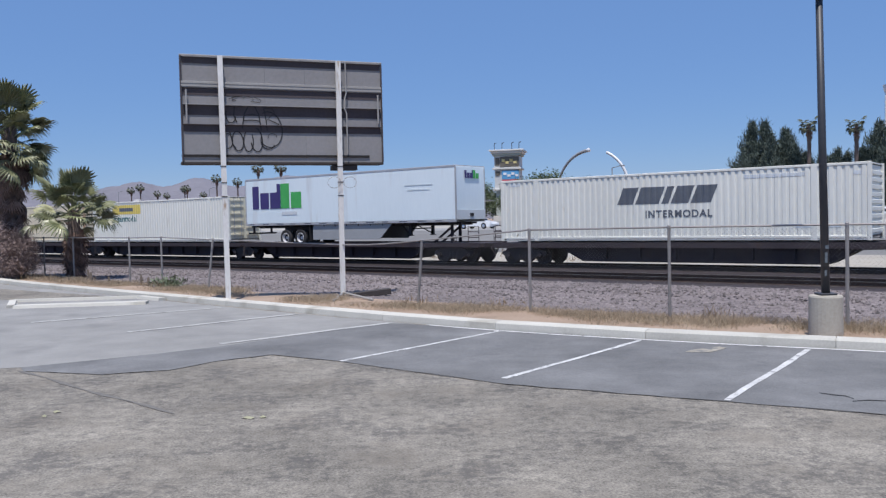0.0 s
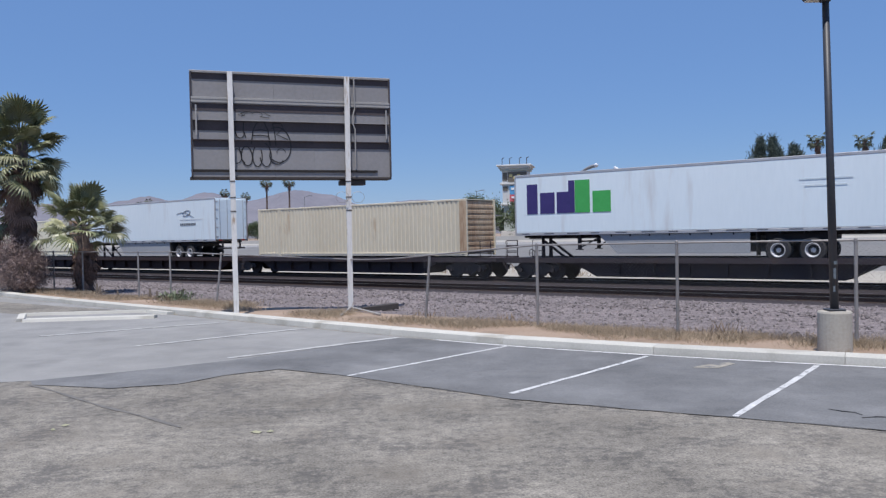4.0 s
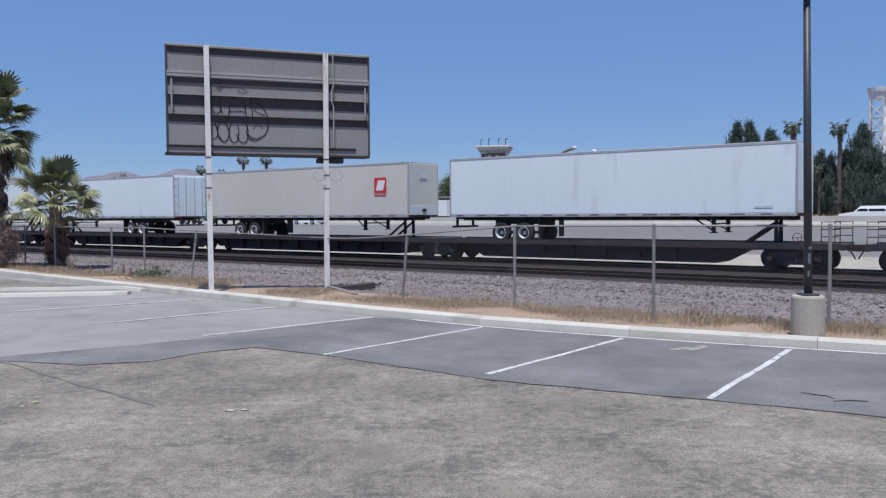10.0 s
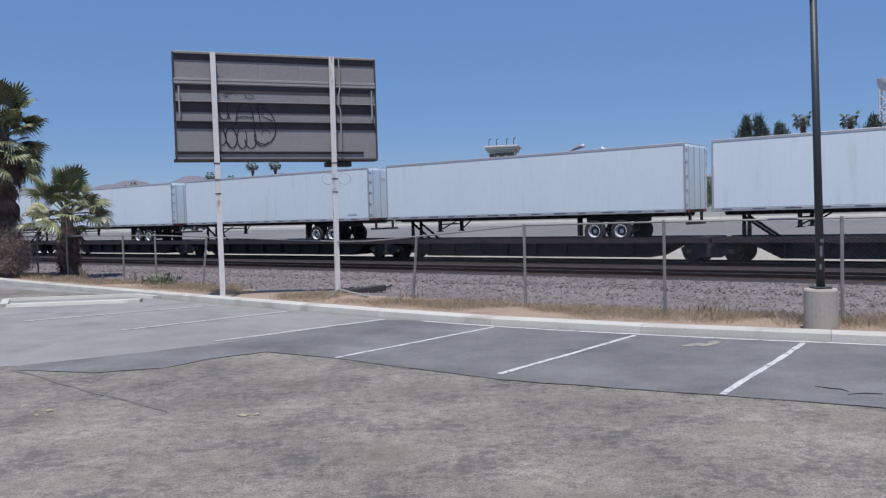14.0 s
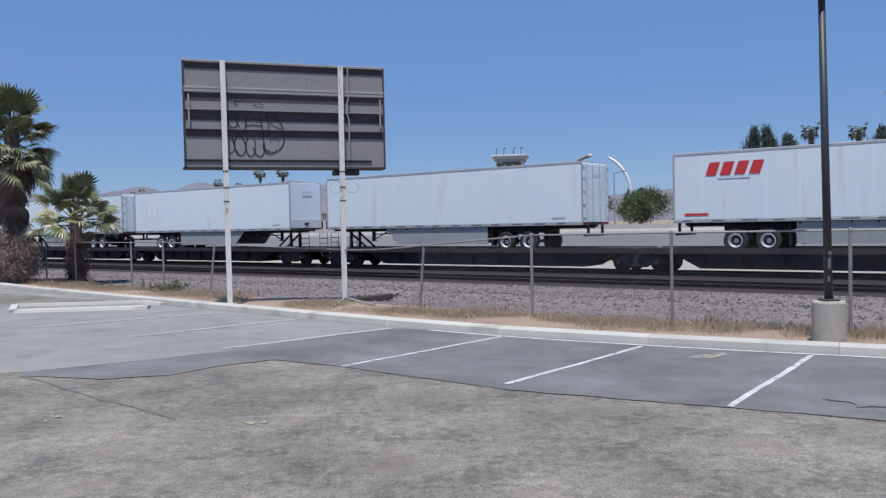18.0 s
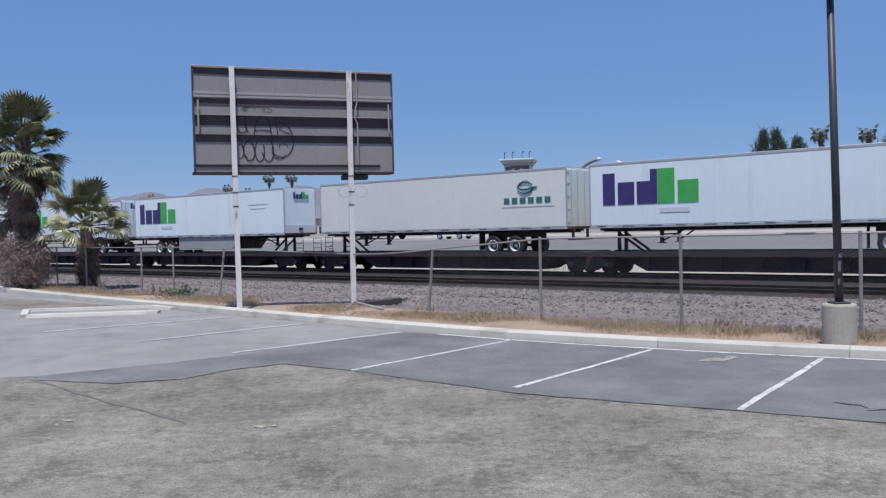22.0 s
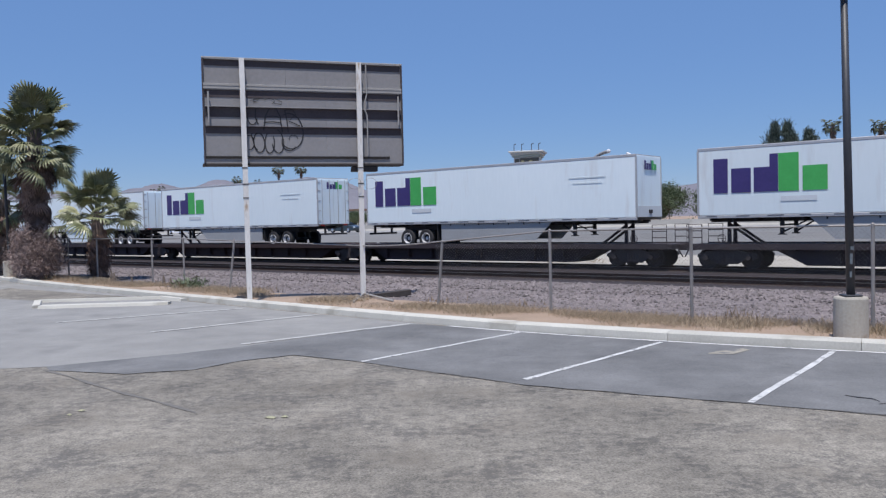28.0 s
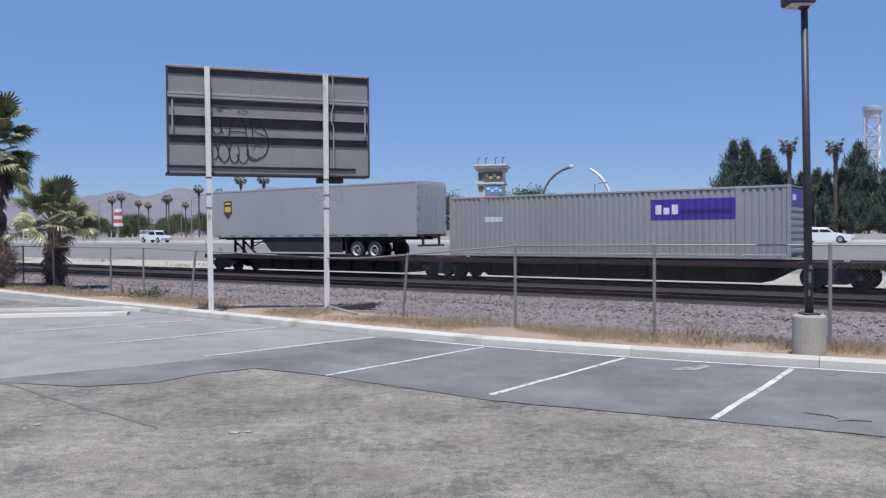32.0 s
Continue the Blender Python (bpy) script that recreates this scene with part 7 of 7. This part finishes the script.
def passenger_car(paint, label, suv=False, rack=False):
    ob = thing("car", label, "car", "cars on the freeway")
    h = 0.22 if suv else 0.0
    bm = bmesh.new()
    low = 0.22 + h * 0.4
    out = [(2.25, low), (2.32, 0.5 + h), (2.2, 0.72 + h), (1.0, 0.92 + h), (-1.9, 0.98 + h), (-2.28, 0.92 + h), (-2.32, 0.5 + h), (-2.2, low)]
    out += [(-1.35 - 0.37 * math.cos(a), low + 0.4 * math.sin(a)) for a in [math.pi * i / 8 for i in range(9)]]
    out += [(1.4 - 0.37 * math.cos(a), low + 0.4 * math.sin(a)) for a in [math.pi * i / 8 for i in range(9)]]
    shell(bm, out, 0.9, 0.06, 0.02)
    part("body", bm, paint, ob)
    bm = bmesh.new()
    cab = [(0.95, 0.9 + h), (0.25, 1.4 + h), (-1.2, 1.44 + h), (-1.95 if not suv else -2.2, 0.95 + h)] if not suv else [(0.95, 0.9 + h), (0.35, 1.5 + h), (-2.0, 1.52 + h), (-2.25, 0.95 + h)]
    shell(bm, cab, 0.84, 0.2, 0.03)
    part("cabin", bm, paint, ob)
    for sd in (-1, 1):
        for x0, x1, x2, x3 in (((0.72, 0.22, -0.28, -0.3), (-0.38, -0.36, -1.15, -1.55)) if not suv else ((0.72, 0.3, -0.3, -0.32), (-0.4, -0.38, -1.75, -1.85))):
            bm = bmesh.new()
            zt = 1.34 + h + (0.06 if suv else 0)
            yl, yt = 0.835, 0.665
            v = [bm.verts.new(p) for p in ((x0, sd * yl, 0.98 + h), (x3, sd * yl, 0.98 + h), (x2, sd * yt, zt), (x1, sd * yt, zt))]
            bm.faces.new(v)
            bmesh.ops.solidify(bm, geom=bm.faces[:], thickness=0.02)
            part("side_window", bm, M_WINDOW, ob)
    bm = bmesh.new()
    v = [bm.verts.new(p) for p in ((0.96, -0.74, 0.96 + h), (0.96, 0.74, 0.96 + h), (0.33, 0.6, 1.37 + h), (0.33, -0.6, 1.37 + h))]
    bm.faces.new(v)
    bmesh.ops.solidify(bm, geom=bm.faces[:], thickness=0.02)
    part("windscreen", bm, M_WINDOW, ob)
    for sd in (-1, 1):
        bm = bmesh.new()
        box(bm, 2.2, 2.3, sd * 0.7 - 0.14, sd * 0.7 + 0.14, 0.6 + h, 0.72 + h, 0.01)
        part("headlight", bm, M_LAMPW, ob)
        bm = bmesh.new()
        box(bm, -2.31, -2.24, sd * 0.7 - 0.14, sd * 0.7 + 0.14, 0.7 + h, 0.84 + h, 0.01)
        part("tail_light", bm, M_TAIL, ob)
    wheels(ob, (-1.35, 1.4), 0.8, 1.0 + h * 0.6)
    if rack:
        bm = bmesh.new()
        for x in (-1.6, -0.7, 0.2):
            tube(bm, (x, -0.6, 1.52 + h), (x, 0.6, 1.52 + h), 0.03, seg=5)
            for y in (-0.6, 0.6):
                tube(bm, (x, y, 1.4 + h), (x, y, 1.75 + h), 0.025, seg=5)
        for y in (-0.6, 0.6):
            tube(bm, (-1.9, y, 1.75 + h), (0.5, y, 1.75 + h), 0.035, seg=5)
        part("roof_rack", bm, paint, ob)
    return ob


def pickup(paint, label, boxed=True):
    ob = thing("pickup_truck", label, "pickup", "cars on the freeway")
    bm = bmesh.new()
    out = [(2.85, 0.42), (2.9, 0.8), (2.8, 1.08), (1.35, 1.2), (0.9, 1.85), (-0.45, 1.88), (-0.6, 1.15), (-0.6, 0.42)]
    out += [(1.9 - 0.46 * math.cos(a), 0.42 + 0.46 * math.sin(a)) for a in [math.pi * i / 8 for i in range(9)]]
    shell(bm, out, 0.98, 0.12, 0.03)
    part("cab", bm, paint, ob)
    for sd in (-1, 1):
        bm = bmesh.new()
        v = [bm.verts.new(p) for p in ((1.2, sd * 0.925, 1.25), (-0.35, sd * 0.925, 1.25), (-0.35, sd * 0.885, 1.75), (0.85, sd * 0.885, 1.75))]
        bm.faces.new(v)
        bmesh.ops.solidify(bm, geom=bm.faces[:], thickness=0.02)
        part("side_window", bm, M_WINDOW, ob)
    bm = bmesh.new()
    v = [bm.verts.new(p) for p in ((1.39, -0.82, 1.22), (1.39, 0.82, 1.22), (0.93, 0.76, 1.8), (0.93, -0.76, 1.8))]
    bm.faces.new(v)
    bmesh.ops.solidify(bm, geom=bm.faces[:], thickness=0.02)
    part("windscreen", bm, M_WINDOW, ob)
    bm = bmesh.new()
    z1 = 1.35 if boxed else 1.15
    out = [(-0.65, 0.5), (-0.65, z1), (-2.95, z1), (-2.95, 0.5)] + [(-2.0 - 0.46 * math.cos(a), 0.5 + 0.42 * math.sin(a)) for a in [math.pi * i / 8 for i in range(9)]]
    shell(bm, out, 1.0, 0.01, 0.02)
    bed = part("bed", bm, paint, ob)
    if boxed:
        for k in range(3):
            bm = bmesh.new()
            box(bm, -0.75 - 0.72 * k - 0.66, -0.75 - 0.72 * k, -1.012, -0.99, 0.98 if k == 1 else 0.7, 1.3, 0.005)
            part("locker_door", bm, paint, bed)
        bm = bmesh.new()
        for x in (-0.8, -2.8):
            for y in (-0.9, 0.9):
                tube(bm, (x, y, z1), (x, y, 1.95), 0.03, seg=5)
        for y in (-0.9, 0.9):
            tube(bm, (1.0, y, 1.97), (-2.9, y, 1.97), 0.035, seg=5)
        part("ladder_rack", bm, paint, ob)
    for sd in (-1, 1):
        bm = bmesh.new()
        box(bm, 2.8, 2.9, sd * 0.75 - 0.15, sd * 0.75 + 0.15, 0.85, 1.02, 0.01)
        part("headlight", bm, M_LAMPW, ob)
        bm = bmesh.new()
        box(bm, -2.97, -2.94, sd * 0.9 - 0.07, sd * 0.9 + 0.07, 0.9, 1.2)
        part("tail_light", bm, M_TAIL, ob)
    bm = bmesh.new()
    box(bm, 2.86, 3.0, -0.95, 0.95, 0.45, 0.66, 0.03)
    part("bumper", bm, M_CHROME, ob)
    wheels(ob, (-2.0, 1.9), 0.86, 1.2)
    return ob


def tractor(paint, label, haul=None, marks=False):
    ob = thing("semi_truck", label, "truck", "trucks on the freeway")
    bm = bmesh.new()
    out = [(3.4, 0.55), (3.45, 1.5), (3.2, 1.75), (1.75, 1.95), (1.4, 2.85), (0.9, 3.1), (-0.2, 3.7), (-1.4, 3.75), (-1.5, 0.9), (1.0, 0.8)]
    out += [(2.35 - 0.6 * math.cos(a), 0.55 + 0.55 * math.sin(a)) for a in [math.pi * i / 8 for i in range(9)]]
    shell(bm, out, 1.2, 0.12, 0.05)
    part("cab", bm, paint, ob)
    for sd in (-1, 1):
        bm = bmesh.new()
        v = [bm.verts.new(p) for p in ((1.6, sd * 1.14, 2.0), (0.5, sd * 1.14, 2.0), (0.5, sd * 1.11, 2.75), (1.3, sd * 1.11, 2.75))]
        bm.faces.new(v)
        bmesh.ops.solidify(bm, geom=bm.faces[:], thickness=0.02)
        part("side_window", bm, M_WINDOW, ob)
        bm = bmesh.new()
        tube(bm, (-1.6, sd * 1.05, 0.9), (-1.6, sd * 1.05, 3.9), 0.07, seg=8)
        part("exhaust_stack", bm, M_CHROME, ob)
        bm = bmesh.new()
        lathe(bm, [(0.2, -0.8), (0.32, -0.78), (0.32, 0.78), (0.2, 0.8)], 14, (0.1, sd * 1.0, 0.7), "X")
        part("fuel_tank", bm, M_CHROME, ob)
    bm = bmesh.new()
    v = [bm.verts.new(p) for p in ((1.79, -1.0, 2.0), (1.79, 1.0, 2.0), (1.45, 0.95, 2.8), (1.45, -0.95, 2.8))]
    bm.faces.new(v)
    bmesh.ops.solidify(bm, geom=bm.faces[:], thickness=0.02)
    part("windscreen", bm, M_WINDOW, ob)
    bm = bmesh.new()
    box(bm, 3.44, 3.5, -0.6, 0.6, 0.8, 1.55, 0.02)
    part("grille", bm, M_CHROME, ob)
    bm = bmesh.new()
    box(bm, -5.0, -1.4, -0.45, 0.45, 0.75, 1.0, 0.02)
    part("frame", bm, M_UNDER if paint is not P_GREEN else P_GREEN, ob)
    wheels(ob, (-4.3, -3.1, 2.35), 1.02, 1.5)
    if haul:
        bm = bmesh.new()
        box(bm, -18.6, -2.4, -1.28, 1.28, 1.25, 4.05, 0.04)
        body = part("trailer_body", bm, haul, ob, "long white box trailer")
        bm = bmesh.new()
        box(bm, -18.4, -3.0, -0.5, 0.5, 1.0, 1.24)
        part("trailer_frame", bm, M_UNDER, ob)
        wheels(ob, (-17.3, -16.0), 1.05, 1.5)
        if marks:
            for k in range(4):
                bm = bmesh.new()
                prism(bm, [(-17.6 + 0.55 * k, 3.0), (-17.2 + 0.55 * k, 3.0), (-17.0 + 0.55 * k, 3.55), (-17.4 + 0.55 * k, 3.55)], 1.281, 1.29)
                part("logo_block", bm, M_SIGNRED, body, "slanted dark red block")
    return ob


def box_truck(label):
    ob = thing("box_truck", label, "truck", "trucks on the freeway")
    bm = bmesh.new()
    shell(bm, [(3.2, 0.5), (3.25, 1.3), (2.6, 2.2), (1.6, 2.25), (1.6, 0.5)], 1.0, 0.1, 0.04)
    part("cab", bm, P_WHITE, ob)
    bm = bmesh.new()
    v = [bm.verts.new(p) for p in ((3.2, -0.85, 1.4), (3.2, 0.85, 1.4), (2.66, 0.85, 2.15), (2.66, -0.85, 2.15))]
    bm.faces.new(v)
    bmesh.ops.solidify(bm, geom=bm.faces[:], thickness=0.02)
    part("windscreen", bm, M_WINDOW, ob)
    bm = bmesh.new()
    box(bm, -3.4, 1.5, -1.15, 1.15, 0.9, 3.1, 0.03)
    part("cargo_box", bm, P_WHITE, ob)
    bm = bmesh.new()
    box(bm, -3.3, 2.4, -0.45, 0.45, 0.6, 0.88)
    part("frame", bm, M_UNDER, ob)
    wheels(ob, (-2.2, 2.3), 0.92, 1.25)
    return ob


NEAR, FARV = -26.0, 22.0           # metres a second along the line
w_car = "white sedan driving on the freeway"
drives(passenger_car(P_WHITE, "white sport utility car with a roof rack", True, True), 30.2, 98.5, 79, NEAR)
drives(passenger_car(P_RED, "dark red sedan driving on the freeway"), 30.2, 81.5, 75, NEAR)
drives(pickup(P_WHITE, "white utility pickup with side lockers"), 31.2, 41.3, 75.7, -20.0)
drives(passenger_car(P_DARK, "dark green sedan driving on the freeway"), 31.2, 35.4, 72, -20.0)
drives(pickup(P_WHITE, "white utility truck with a rack"), 32.0, 116.6, 80, NEAR)
drives(tractor(P_GREEN, "bright green semi truck with a bare frame"), 12.2, 35.0, 71, NEAR)
drives(tractor(P_WHITE, "white long-nosed semi truck without a trailer"), 17.5, 15.3, 72, NEAR)
drives(passenger_car(P_DARK, "dark sedan driving on the freeway"), 17.3, 25.4, 76, -24.0)
drives(pickup(P_WHITE, "plain white pickup on the freeway", False), 19.0, 27.0, 82, NEAR)
drives(passenger_car(P_WHITE, w_car), 19.0, 20.2, 72, NEAR)
drives(passenger_car(P_WHITE, "white sport utility car on the freeway", True), 23.0, 29.0, 72, NEAR)
drives(tractor(P_WHITE, "white semi truck without a trailer"), 22.5, 56.3, 76, NEAR)
drives(pickup(P_WHITE, "white utility pickup with a rack"), 25.0, 55.6, 76, NEAR)
drives(passenger_car(P_RED, "red sedan driving on the freeway"), 25.0, 60.3, 72, -25.0)
drives(passenger_car(P_DARK, "dark sedan driving on the freeway"), 7.0, 32.2, 76, NEAR)
drives(passenger_car(P_RED, "red sedan driving on the freeway"), 7.0, 31.0, 80, -27.0)
drives(passenger_car(P_DARK, "dark sedan driving on the freeway"), 30.0, 21.5, 72, NEAR)
drives(passenger_car(P_WHITE, w_car), 30.0, 67.7, 79, NEAR)
drives(passenger_car(P_WHITE, w_car), 12.2, 16.5, 72, NEAR)
drives(passenger_car(P_WHITE, w_car), 0.0, 53.2, 76, NEAR)
drives(passenger_car(P_SILVER, "silver sedan driving on the freeway"), 31.2, 21.5, 79.5, NEAR)
drives(pickup(P_WHITE, "plain white pickup on the freeway", False), 8.0, 29.8, 89, FARV)
drives(box_truck("white box truck driving on the freeway"), 8.0, 26.5, 93, FARV)
drives(box_truck("white box truck driving on the freeway"), 9.0, 24.0, 93, FARV)
drives(box_truck("white box truck driving on the freeway"), 11.2, 52.4, 97, FARV)
drives(passenger_car(P_WHITE, w_car), 5.5, 21.5, 89, FARV)
drives(passenger_car(P_WHITE, "white sport utility car on the freeway", True), 10.0, 14.3, 89, FARV)
drives(tractor(P_WHITE, "white semi truck hauling a white trailer", M_WHITE, True), 31.4, 38.5, 93, 14.0)
drives(passenger_car(P_WHITE, w_car), 31.6, 29.7, 89, FARV)
drives(passenger_car(P_WHITE, w_car), 32.0, 108.5, 89.5, FARV)
drives(passenger_car(P_WHITE, w_car), 0.0, 14.7, 89, FARV)

# ---- what moves ----
def motions():
    for ob, u, z in RIDERS:
        walk(ob, [(t, Matrix.Translation(at(u - run(t), DSIDE + HALF, z)) @ pose(0, 0, 0, 0, 0, TURN)) for t in range(0, 33)])
    for ob, t0, u, n, speed, z, back in TRAFFIC:
        walk(ob, [(t, Matrix.Translation(at(u + speed * (t - t0), n, z)) @ pose(0, 0, 0, 0, 0, TURN + back)) for t in range(0, 33, 4)])


motions()
